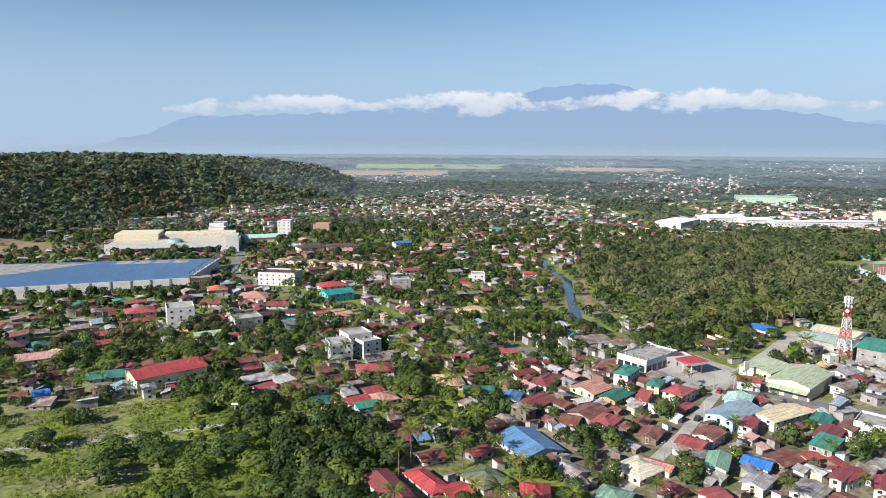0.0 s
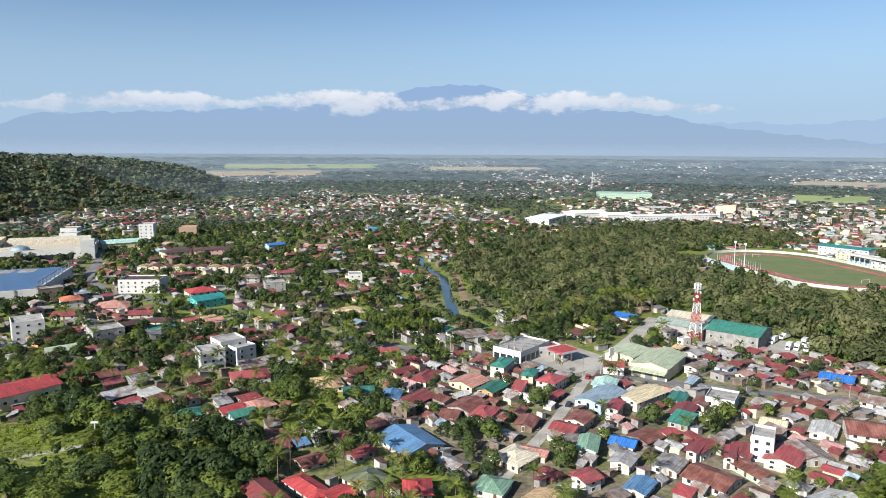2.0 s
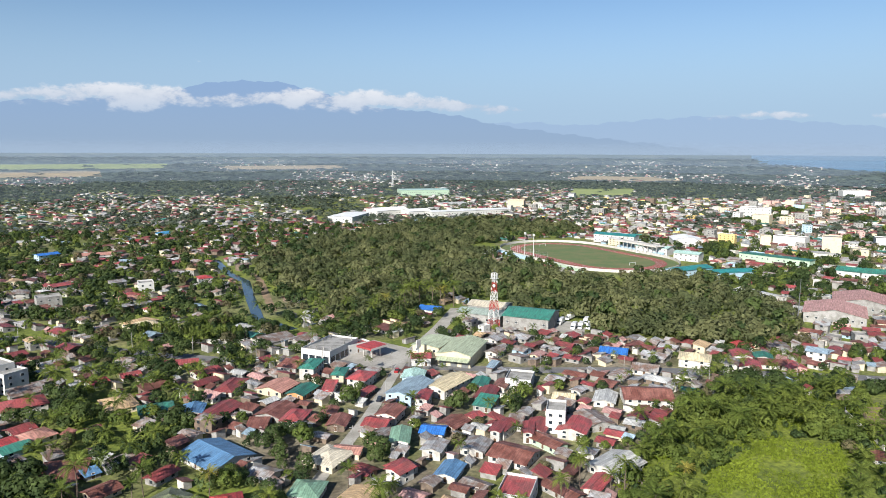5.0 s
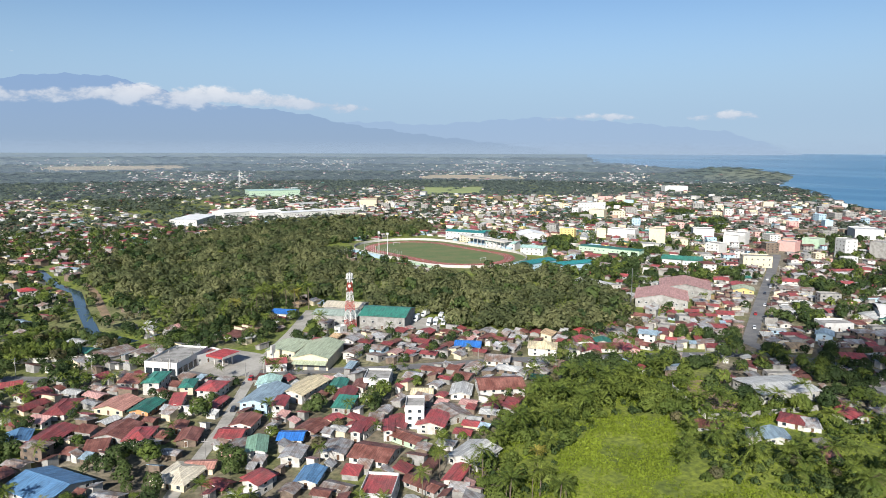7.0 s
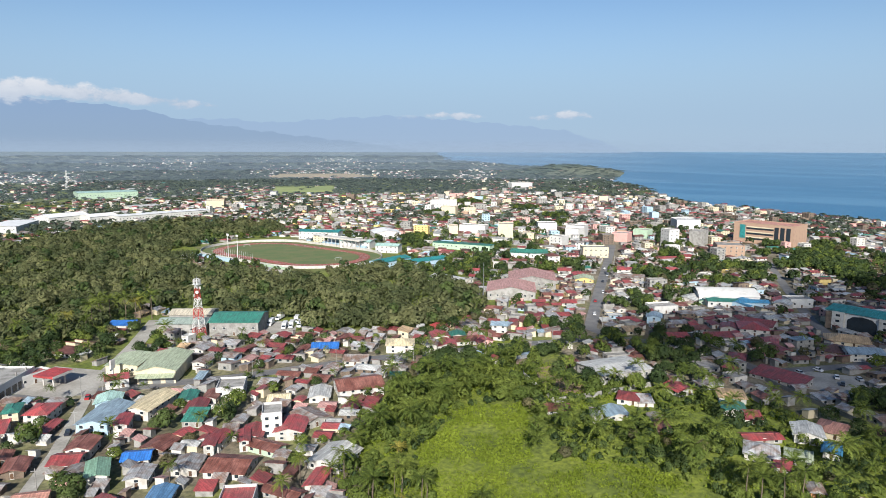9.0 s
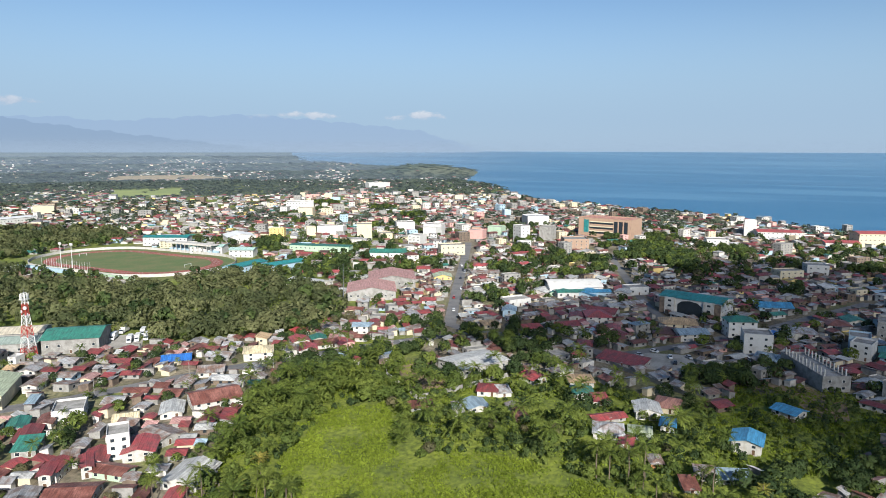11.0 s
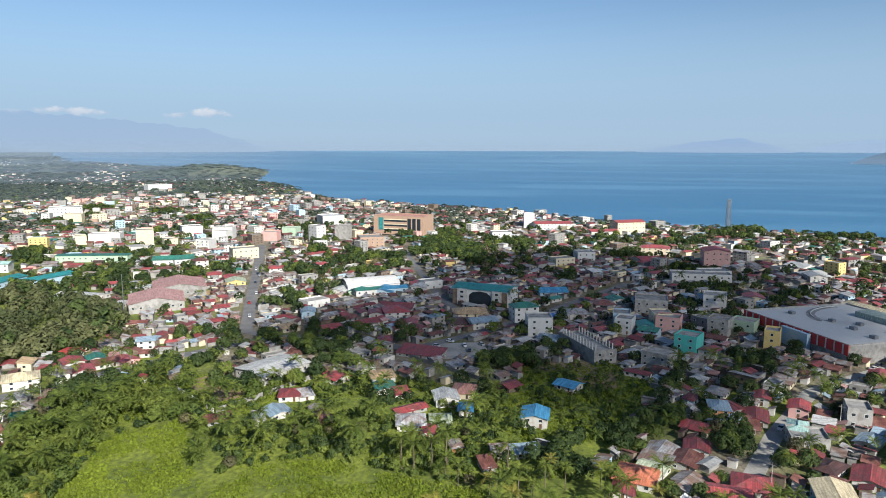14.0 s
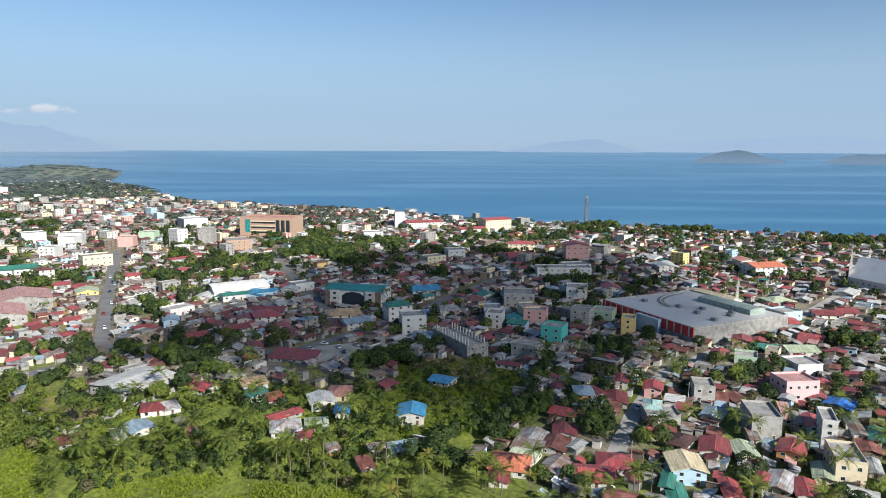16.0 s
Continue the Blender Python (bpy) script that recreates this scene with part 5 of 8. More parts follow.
def vehicle(kind, colour, label):
    if kind == "truck":
        ob = new("truck", Form().box(-2.2, 3.6, -1.2, 1.2, 0.9, 3.5).mesh("truck", CARS[colour]))
        part("cab", Form().prism([(-4.2, 0.5), (-2.4, 0.5), (-2.4, 2.5), (-3.6, 2.5), (-4.2, 1.6)], -1.1, 1.1, "y"), CARS["white"], ob)
        part("windscreen", Form().prism([(-4.17, 1.7), (-3.65, 2.45), (-3.72, 2.48), (-4.24, 1.72)], -0.95, 0.95, "y"), GLASS, ob)
        part("chassis", Form().box(-3.6, 3.6, -0.9, 0.9, 0.55, 0.88), STEEL, ob)
        wheels = ((-3.3, -1), (-3.3, 1), (2.2, -1), (2.2, 1))
        r = 0.5
    else:
        ob = new("car", Form().prism([(-2.1, 0.35), (2.1, 0.35), (2.1, 0.95), (1.9, 1.0), (-1.4, 1.0), (-2.1, 0.85)], -0.85, 0.85, "y").mesh("car", CARS[colour]))
        part("cabin", Form().prism([(-1.2, 1.003), (1.8, 1.003), (1.4, 1.5), (-0.5, 1.5)], -0.75, 0.75, "y"), GLASS, ob)
        part("roof", Form().box(-0.5, 1.4, -0.74, 0.74, 1.503, 1.56), CARS[colour], ob)
        wheels = ((-1.35, -0.8), (-1.35, 0.8), (1.35, -0.8), (1.35, 0.8))
        r = 0.34
    for x_, y_ in wheels:
        wheel = part("wheel", Form().tube((0, -0.12, 0), (0, 0.12, 0), r, r, 10), TYRE, ob, m=pose(x_, y_, r))
        part("rim", Form().tube((0, -0.13, 0), (0, 0.13, 0), r * 0.55, r * 0.55, 8), STEEL, wheel, "grey steel rim")
    return tagged(ob, label, kind)


proto = {}


def park(kind, colour, x, y, rot, label):
    key = kind + colour
    m = at_ground(x, y, rot) @ pose(0, 0, 0.15)
    if key not in proto:
        proto[key] = vehicle(kind, colour, label)
        proto[key].matrix_basis = m
    else:
        copy_thing(proto[key], m)


for x_, y_, r_ in ((162.6, 351, 60), (161, 339, 20), (212, 327, 40), (213, 315, 45), (217, 314, 45), (221, 312, 45), (214, 340, 10), (223, 334, 30), (208, 335, 40), (226, 322, 45)):
    park("truck", "white", x_, y_, r_, "white box truck parked in the warehouse yard")
for x_, y_, r_, c_ in ((330, 66, 20, "white"), (336, 75, 70, "white"), (322, 62, 10, "dark"), (334, 58, 40, "silver"), (326, 80, 60, "silver"), (346, 150, -30, "dark"), (360, 204, 30, "white"), (392, 222, 28, "red"),
                       (420, 232, 28, "white"), (455, 252, 28, "dark"), (480, 262, 28, "silver"), (506, 279, 28, "white"), (78, 250, 58, "dark"), (96, 281, 58, "red"), (-30, 370, -41, "white"), (40, 322, -20, "silver"), (345, 32, 30, "white"),
                       (340, 26, 30, "silver"), (348, 38, 120, "white"), (344, -128, -50, "dark"), (338, -124, -50, "white"), (255, -66, -28, "white"), (-62, 222, 20, "white")):
    park("car", c_, x_, y_, r_, {"white": "white car parked beside the street", "dark": "dark car on the street", "red": "red car on the street", "silver": "silver car on the street"}[c_])

# ---------------------------------------------------------------- buildings told apart one by one: x, y, turn, width, depth, eaves
house(-139.9, 274.8, 44, 29.1, 16.5, 6, "bright", "cream", "gable", 1, 2, slope=0.2, name="market_shed", category="market shed")
house(-166.2, 274.9, 25, 16.5, 10.6, 2.9, "green", "grey", "gable", 1, 2, slope=0.34)
house(-151.7, 260.5, 30, 8.2, 9.3, 2.59, "steel", "white", "gable", 1, 2, slope=0.34)
house(-158.3, 255.2, 33, 5.3, 8.0, 2.22, "old", "pink", "shed", 1, 2, slope=0.34)
house(-179.5, 249.2, 37, 5.8, 6.7, 2.22, "royal", "grey", "shed", 1, 2, slope=0.34)
house(-173.4, 241.3, 14, 7.4, 6.7, 2.22, "old", "grey", "shed", 1, 2, slope=0.34)
house(-176.1, 258.3, 32, 5.7, 8.0, 2.22, "old", "white", "gable", 1, 2, slope=0.34)
house(-187.2, 246.2, 35, 6.2, 5.4, 2.22, "rust", "brown", "shed", 1, 2, slope=0.34)
house(-209.9, 290.1, 32, 15.7, 11.9, 5.6, "pink", "cream", "gable", 2, 1, slope=0.34)
house(-208.1, 306.4, 47, 7.2, 9.3, 2.9, "tan", "cream", "hip", 1, 1, slope=0.34, name="bungalow", category="house")
house(-234.2, 309.5, 30, 8.6, 10.6, 4.8, "brown", "orange", "hip", 2, 1, slope=0.34, name="bungalow", category="house")
house(-227.3, 316.1, 46, 8.0, 9.3, 2.9, "green", "white", "hip", 1, 1, slope=0.34, name="bungalow", category="house")
house(-252.7, 334.8, 47, 8.8, 9.3, 2.22, "old", "grey", "gable", 1, 1, slope=0.34)
house(-275.4, 352.1, 81, 6.6, 9.3, 2.9, "red", "white", "gable", 1, 1, slope=0.34)
house(-204.4, 338.9, 39, 14.5, 10.6, 2.9, "red", "white", "gable", 1, 1, slope=0.34)
house(-196.0, 325.5, 44, 13.6, 8.0, 2.22, "red", "orange", "gable", 1, 1, slope=0.34)
house(-222.4, 364.2, 44, 11.1, 10.6, 2.9, "steel", "white", "gable", 1, 1, slope=0.34)
house(-229.1, 351.1, 41, 11.2, 9.3, 2.22, "old", "grey", "gable", 1, 1, slope=0.34)
house(-209.9, 384.1, 35, 16.2, 14.5, 4.8, "red", "pink", "hip", 2, 1, slope=0.34, name="bungalow", category="house")
house(-179.7, 372.6, 29, 14.8, 15.6, 10, "slab", "white", "flat", 3, 1, slope=0.34, name="apartment_block", category="apartment block")
house(-180.4, 354.9, 46, 9.8, 8.0, 2.22, "grey", "white", "gable", 1, 1, slope=0.34)
house(-149.3, 339.3, 34, 12.4, 10.6, 4, "sage", "white", "gable", 2, 1, slope=0.34)
house(-136.7, 362.6, 35, 15.3, 13.0, 7, "slab", "grey", "flat", 2, 1, slope=0.34, name="unfinished_building", category="building")
house(-132.6, 383.9, 40, 10.6, 9.3, 4.8, "brown", "brown", "gable", 2, 1, slope=0.34)
house(-119.7, 396.7, -10, 14.4, 9.3, 2.9, "brown", "cream", "hip", 1, 1, slope=0.34, name="bungalow", category="house")
house(-113.8, 380.8, 31, 13.7, 6.7, 2.22, "green", "white", "shed", 1, 1, slope=0.34)
house(-162.8, 376.5, 48, 10.7, 8.0, 2.9, "red", "white", "gable", 1, 1, slope=0.34)
house(-166.3, 359.0, 52, 8.8, 6.7, 2.22, "rust", "orange", "gable", 1, 1, slope=0.34)
house(-135.8, 344.7, 49, 8.6, 6.7, 2.22, "red", "brown", "gable", 1, 1, slope=0.34)
house(-118.3, 277.3, 17, 7.6, 6.7, 2.22, "sage", "grey", "hip", 1, 2, slope=0.34, name="bungalow", category="house")
house(-114.2, 300.8, 33, 9.7, 6.7, 2.22, "rust", "grey", "shed", 1, 2, slope=0.34)
house(-105.0, 304.9, 48, 10.4, 6.7, 2.22, "rust", "brown", "gable", 1, 2, slope=0.34)
house(-108.0, 290.8, 39, 7.4, 5.4, 2.22, "maroon", "brown", "shed", 1, 2, slope=0.34)
house(-97.8, 292.9, 36, 8.2, 8.0, 2.22, "grey", "grey", "shed", 1, 2, slope=0.34)
house(-99.5, 276.2, 42, 13.2, 6.7, 2.22, "grey", "brown", "shed", 1, 2, slope=0.34)
house(-88.0, 275.6, 53, 7.5, 6.7, 2.22, "white", "grey", "shed", 1, 2, slope=0.34)
house(-94.1, 266.9, 49, 7.5, 6.7, 2.22, "red", "white", "gable", 1, 2, slope=0.34)
house(-82.1, 267.9, 51, 7.2, 6.7, 2.22, "rust", "brown", "shed", 1, 2, slope=0.34)
house(-89.4, 257.2, 49, 9.5, 8.0, 2.22, "grey", "white", "shed", 1, 2, slope=0.34)
house(-121.9, 294.6, 47, 6.2, 6.7, 2.22, "maroon", "brown", "gable", 1, 2, slope=0.34)
house(-67.4, 252.1, 16, 8.2, 8.0, 2.9, "green", "grey", "hip", 1, 2, slope=0.34, name="bungalow", category="house")
house(-72.6, 312.3, 27, 10.8, 10.4, 9, "slab", "white", "flat", 3, 2, slope=0.34, name="apartment_block", category="apartment block")
house(-60.3, 320.0, 41, 10.0, 10.4, 8, "slab", "white", "flat", 3, 2, slope=0.34, name="apartment_block", category="apartment block")
house(-67.0, 325.2, 35, 12.5, 11.7, 10, "slab", "white", "flat", 3, 1, slope=0.34, name="apartment_block", category="apartment block")
house(-51.5, 291.3, 18, 15.5, 11.9, 4, "maroon", "white", "hip", 2, 2, slope=0.34, name="bungalow", category="house")
house(-52.2, 308.2, 22, 12.8, 8.0, 2.9, "old", "grey", "shed", 1, 2, slope=0.34)
house(-64.9, 281.6, 34, 10.5, 8.0, 2.22, "maroon", "brown", "gable", 1, 2, slope=0.34)
house(-74.5, 289.5, 43, 6.5, 6.7, 2.22, "rust", "brown", "shed", 1, 2, slope=0.34)
house(-57.3, 263.6, 33, 5.4, 6.7, 2.22, "grey", "grey", "shed", 1, 2, slope=0.34)
house(-52.5, 254.8, 39, 8.5, 6.7, 2.59, "bright", "white", "gable", 1, 2, slope=0.34)
house(-47.7, 250.5, 33, 8.6, 6.7, 2.59, "green", "blue", "gable", 1, 2, slope=0.34)
house(-43.0, 258.8, 33, 10.5, 9.3, 2.59, "salmon", "white", "hip", 1, 2, slope=0.34, name="bungalow", category="house")
house(-48.4, 267.8, 34, 7.1, 6.7, 2.22, "red", "brown", "gable", 1, 2, slope=0.34)
house(-30.3, 226.3, -7, 12.7, 8.0, 2.22, "rust", "brown", "shed", 1, 2, slope=0.34)
house(-23.0, 222.5, 25, 4.4, 4.1, 1.85, "blue", "grey", "shed", 1, 2, slope=0.34)
house(-28.6, 182.8, -56, 19.0, 7.4, 4.8, "maroon", "white", "gable", 2, 2, slope=0.34)
house(-18.1, 190.1, -52, 16.0, 6.4, 2.9, "bright", "white", "hip", 1, 2, slope=0.34, name="bungalow", category="house")
house(-27.7, 313.0, 33, 6.8, 6.7, 2.22, "bright", "white", "gable", 1, 2, slope=0.34)
house(-90.7, 392.2, 29, 13.2, 10.6, 2.9, "salmon", "white", "gable", 1, 1, slope=0.34)
house(-102.8, 396.7, 36, 7.4, 6.7, 2.9, "red", "white", "gable", 1, 1, slope=0.34)
house(-17.6, 280.8, 15, 11.1, 14.5, 2.9, "tan", "cream", "hip", 1, 2, slope=0.34, name="bungalow", category="house")
house(-4.5, 269.7, 5, 11.5, 9.3, 2.9, "green", "grey", "gable", 1, 2, slope=0.34)
house(8.5, 263.2, -13, 7.2, 9.3, 2.9, "blue", "white", "gable", 1, 2, slope=0.34)
house(17.9, 259.0, -39, 9.0, 14.6, 2.59, "maroon", "brown", "gable", 1, 2, slope=0.34)
house(24.6, 285.4, -30, 7.5, 16.3, 2.9, "maroon", "white", "hip", 1, 2, slope=0.34, name="bungalow", category="house")
house(42.2, 276.6, -45, 11.8, 12.0, 2.9, "salmon", "cream", "gable", 1, 2, slope=0.34)
house(50.8, 268.2, -42, 7.4, 11.8, 2.9, "green", "orange", "gable", 1, 2, slope=0.34)
house(59.8, 291.9, -32, 6.4, 13.8, 6.4, "green", "white", "hip", 2, 2, slope=0.34, name="bungalow", category="house")
house(52.4, 302.6, -39, 9.1, 8.0, 2.9, "rust", "grey", "shed", 1, 2, slope=0.34)
house(69.8, 280.8, -27, 5.1, 10.1, 4.8, "green", "cream", "hip", 2, 2, slope=0.34, name="bungalow", category="house")
house(77.0, 271.9, -42, 8.3, 11.5, 4.8, "red", "white", "hip", 2, 2, slope=0.34, name="bungalow", category="house")
house(62.1, 268.2, -27, 4.5, 9.1, 2.22, "red", "white", "shed", 1, 2, slope=0.34)
house(74.2, 257.2, -43, 3.4, 11.3, 2.59, "maroon", "brown", "gable", 1, 2, slope=0.34)
house(37.5, 249.7, -42, 10.1, 12.6, 2.9, "rust", "grey", "gable", 1, 2, slope=0.34)
house(43.2, 242.3, -31, 7.8, 11.4, 2.9, "red", "white", "hip", 1, 2, slope=0.34, name="bungalow", category="house")
house(29.3, 240.4, -22, 7.0, 6.7, 2.22, "rust", "brown", "shed", 1, 2, slope=0.34)
house(56.0, 243.1, -26, 4.9, 7.1, 2.22, "rust", "grey", "gable", 1, 2, slope=0.34)
house(56.7, 231.4, -29, 6.4, 9.3, 2.9, "rust", "brown", "gable", 1, 2, slope=0.34)
house(13.4, 219.5, -61, 18.8, 14.9, 2.9, "blue", "white", "gable", 1, 2, slope=0.34)
house(-0.9, 193.6, -51, 11.4, 10.1, 2.9, "olive", "white", "hip", 1, 2, slope=0.34, name="bungalow", category="house")
house(-9.5, 185.1, -56, 6.7, 7.0, 2.9, "bright", "white", "gable", 1, 2, slope=0.34)
house(46.9, 204.3, -50, 11.0, 12.6, 2.9, "beige", "cream", "hip", 1, 2, slope=0.34, name="bungalow", category="house")
house(53.6, 206.7, -32, 8.4, 5.2, 2.9, "salmon", "cream", "gable", 1, 2, slope=0.34)
house(35.9, 185.9, -30, 8.7, 9.1, 2.9, "jade", "white", "hip", 1, 2, slope=0.34, name="bungalow", category="house")
house(13.7, 186.4, -1, 7.8, 9.3, 2.9, "bright", "white", "hip", 1, 2, slope=0.34, name="bungalow", category="house")
house(65.9, 189.2, -69, 6.9, 7.2, 2.9, "red", "white", "hip", 1, 2, slope=0.34, name="bungalow", category="house")
house(69.3, 224.7, -40, 8.2, 8.2, 2.9, "red", "white", "gable", 1, 2, slope=0.34)
house(76.3, 230.9, -41, 7.4, 9.6, 4, "rust", "white", "gable", 2, 2, slope=0.34)
house(67.5, 213.2, -51, 7.5, 8.1, 2.9, "old", "pink", "gable", 1, 2, slope=0.34)
house(72.2, 208.3, -24, 5.8, 11.7, 4.4, "jade", "white", "gable", 2, 2, slope=0.34)
house(85.5, 211.1, -35, 7.8, 6.8, 2.9, "royal", "white", "gable", 1, 2, slope=0.34)
house(94.9, 215.2, -60, 8.1, 9.1, 2.59, "rust", "brown", "gable", 1, 2, slope=0.34)
house(80.1, 196.8, -40, 6.1, 8.2, 4, "grey", "white", "gable", 2, 2, slope=0.34)
house(104.8, 199.5, -42, 3.2, 7.6, 5.6, "maroon", "white", "gable", 2, 2, slope=0.34)
house(115.6, 206.2, -39, 5.1, 6.9, 2.9, "old", "grey", "shed", 1, 2, slope=0.34)
house(115.2, 196.5, -32, 3.0, 9.2, 4.8, "red", "white", "gable", 2, 2, slope=0.34)
house(90.5, 248.8, -47, 10.9, 20.4, 5.6, "steel", "blue", "gable", 2, 2, slope=0.34)
house(92.3, 238.3, -34, 4.5, 9.5, 5.6, "red", "white", "gable", 2, 2, slope=0.34)
house(108.0, 250.5, -57, 9.7, 19.7, 4.8, "cream", "white", "gable", 2, 2, slope=0.34)
house(97.4, 263.1, -29, 8.5, 9.8, 5.6, "mint", "blue", "gable", 2, 2, slope=0.34)
house(139.0, 244.9, -38, 10.8, 12.8, 4, "slab", "white", "flat", 1, 2, slope=0.34, name="concrete_building", category="building")
house(122.2, 248.9, -36, 6.0, 10.8, 2.9, "green", "white", "gable", 1, 2, slope=0.34)
house(119.1, 236.7, -40, 6.8, 12.9, 2.9, "maroon", "grey", "gable", 1, 2, slope=0.34)
house(114.0, 227.2, -46, 7.3, 9.3, 2.9, "green", "grey", "shed", 1, 2, slope=0.34)
house(129.8, 244.0, -43, 4.8, 9.3, 2.9, "rust", "white", "gable", 1, 2, slope=0.34)
house(147.5, 284.8, -56, 5.9, 8.0, 4, "old", "white", "gable", 2, 2, slope=0.34)
house(137.3, 267.0, -49, 3.3, 6.7, 2.9, "steel", "grey", "shed", 1, 2, slope=0.34)
house(53.9, 350.7, 19, 17.0, 9.3, 2.22, "old", "grey", "shed", 1, 1, slope=0.34)
house(68.1, 353.1, -13, 4.8, 5.4, 2.22, "red", "brown", "gable", 1, 1, slope=0.34)
house(66.7, 347.4, 40, 14.8, 9.3, 2.22, "old", "grey", "gable", 1, 1, slope=0.34)
house(6.9, 327.5, -6, 13.6, 8.0, 2.22, "maroon", "white", "gable", 1, 2, slope=0.34)
house(-14.7, 317.2, 16, 7.1, 6.7, 2.22, "red", "white", "gable", 1, 2, slope=0.34)
house(16.0, 308.3, 25, 10.7, 8.0, 2.9, "maroon", "white", "gable", 1, 2, slope=0.34)
house(-10.1, 407.1, 16, 13.5, 10.6, 2.9, "cream", "cream", "hip", 1, 1, slope=0.34, name="bungalow", category="house")
house(0.7, 389.3, 13, 15.8, 10.6, 2.9, "tan", "cream", "hip", 1, 1, slope=0.34, name="bungalow", category="house")
house(153.0, 381.5, -46, 13.0, 10.5, 3.4, "royal", "white", "gable", 1, 1, slope=0.34)
house(128.9, 200.3, -35, 6.8, 10.4, 8, "slab", "white", "flat", 3, 2, slope=0.34, name="concrete_building", category="building")
house(146.9, 222.6, -39, 8.0, 8.0, 2.22, "cream", "white", "gable", 1, 2, slope=0.34)
house(121.4, 200.4, -41, 6.4, 10.6, 2.9, "red", "white", "gable", 1, 2, slope=0.34)
house(118.1, 187.6, -75, 11.4, 6.0, 2.9, "rust", "green", "gable", 1, 2, slope=0.34)
house(132.2, 193.3, -46, 9.4, 11.9, 4, "red", "white", "gable", 2, 2, slope=0.34)
house(102.7, 183.8, -54, 12.9, 11.7, 2.9, "rust", "white", "gable", 1, 2, slope=0.34)
house(93.8, 194.0, -43, 7.8, 9.3, 2.9, "grey", "white", "gable", 1, 2, slope=0.34)
house(108.6, 202.0, -55, 4.7, 9.3, 4.8, "maroon", "white", "gable", 2, 2, slope=0.34)
house(63.9, 184.9, -62, 5.6, 6.4, 4.8, "red", "white", "gable", 2, 2, slope=0.34)
house(78.9, 181.2, -43, 6.1, 9.3, 2.9, "blue", "white", "gable", 1, 2, slope=0.34)
house(90.8, 160.2, -41, 9.4, 13.0, 4.2, "red", "white", "flat", 1, 2, slope=0.34, name="concrete_building", category="building")
house(104.3, 157.9, -73, 11.8, 4.8, 2.59, "rust", "grey", "gable", 1, 2, slope=0.34)
house(128.7, 165.0, -69, 11.4, 14.5, 2.9, "white", "white", "gable", 1, 2, slope=0.34)
house(115.7, 156.7, -57, 4.2, 10.7, 2.9, "red", "white", "gable", 1, 2, slope=0.34)
house(175.6, 208.2, -29, 18.2, 14.5, 4.8, "rust", "white", "gable", 2, 2, slope=0.34)
house(160.7, 214.4, -42, 7.7, 11.9, 2.9, "white", "white", "gable", 1, 2, slope=0.34)
house(142.3, 197.4, -4, 11.3, 11.9, 2.9, "old", "grey", "gable", 1, 2, slope=0.34)
house(203.3, 265.7, -42, 12.3, 10.6, 2.9, "royal", "cream", "gable", 1, 1, slope=0.34)
house(200.5, 238.6, -47, 10.6, 10.6, 2.9, "old", "white", "gable", 1, 2, slope=0.34)
house(228.8, 238.4, -46, 13.4, 11.9, 4.8, "cream", "white", "hip", 2, 1, slope=0.34, name="bungalow", category="house")
house(237.6, 224.8, -50, 5.2, 9.3, 5.6, "old", "white", "gable", 2, 2, slope=0.34)
house(245.4, 222.1, -44, 8.7, 10.6, 4, "red", "white", "gable", 2, 1, slope=0.34)
house(253.1, 234.1, -34, 8.2, 9.3, 4.8, "red", "white", "gable", 2, 1, slope=0.34)
house(260.2, 222.8, -34, 11.4, 9.3, 2.9, "rust", "white", "gable", 1, 1, slope=0.34)
house(265.5, 215.3, -23, 7.8, 9.3, 2.9, "red", "pink", "gable", 1, 1, slope=0.34)
house(269.5, 248.9, -25, 7.4, 8.0, 2.9, "bright", "white", "gable", 1, 1, slope=0.34)
house(286.0, 241.7, -34, 8.9, 9.3, 2.9, "old", "grey", "gable", 1, 1, slope=0.34)
house(264.4, 231.4, -43, 7.3, 8.0, 2.9, "green", "white", "gable", 1, 1, slope=0.34)
house(216.7, 120.7, -51, 3.6, 8.0, 2.22, "grey", "white", "shed", 1, 2, slope=0.34)
house(225.1, 117.4, -43, 8.1, 9.3, 2.22, "steel", "white", "gable", 1, 2, slope=0.34)
house(265.8, 110.5, -25, 8.1, 9.3, 2.9, "red", "white", "gable", 1, 2, slope=0.34)
house(213.1, 135.4, -51, 9.5, 5.4, 1.85, "rust", "grey", "shed", 1, 2, slope=0.34)
house(242.4, 120.7, -68, 8.1, 9.3, 2.9, "maroon", "white", "hip", 1, 2, slope=0.34, name="bungalow", category="house")
house(243.8, 114.8, -49, 6.0, 6.7, 2.22, "grey", "white", "shed", 1, 2, slope=0.34)
house(229.7, 102.9, -53, 4.8, 8.0, 2.22, "old", "grey", "gable", 1, 2, slope=0.34)
house(223.8, 98.0, -47, 4.6, 6.7, 2.22, "rust", "pink", "shed", 1, 2, slope=0.34)
house(273.2, 91.7, -61, 10.1, 10.6, 2.9, "tan", "white", "hip", 1, 2, slope=0.34, name="bungalow", category="house")
house(258.9, 85.7, -62, 7.9, 9.3, 2.9, "green", "white", "gable", 1, 2, slope=0.34)
house(255.3, 77.6, -56, 6.6, 6.7, 2.22, "maroon", "white", "shed", 1, 2, slope=0.34)
house(239.2, 69.4, -43, 13.0, 5.4, 2.22, "red", "grey", "gable", 1, 2, slope=0.34)
house(227.1, 65.2, -72, 10.2, 10.6, 2.9, "grey", "white", "hip", 1, 2, slope=0.34, name="bungalow", category="house")
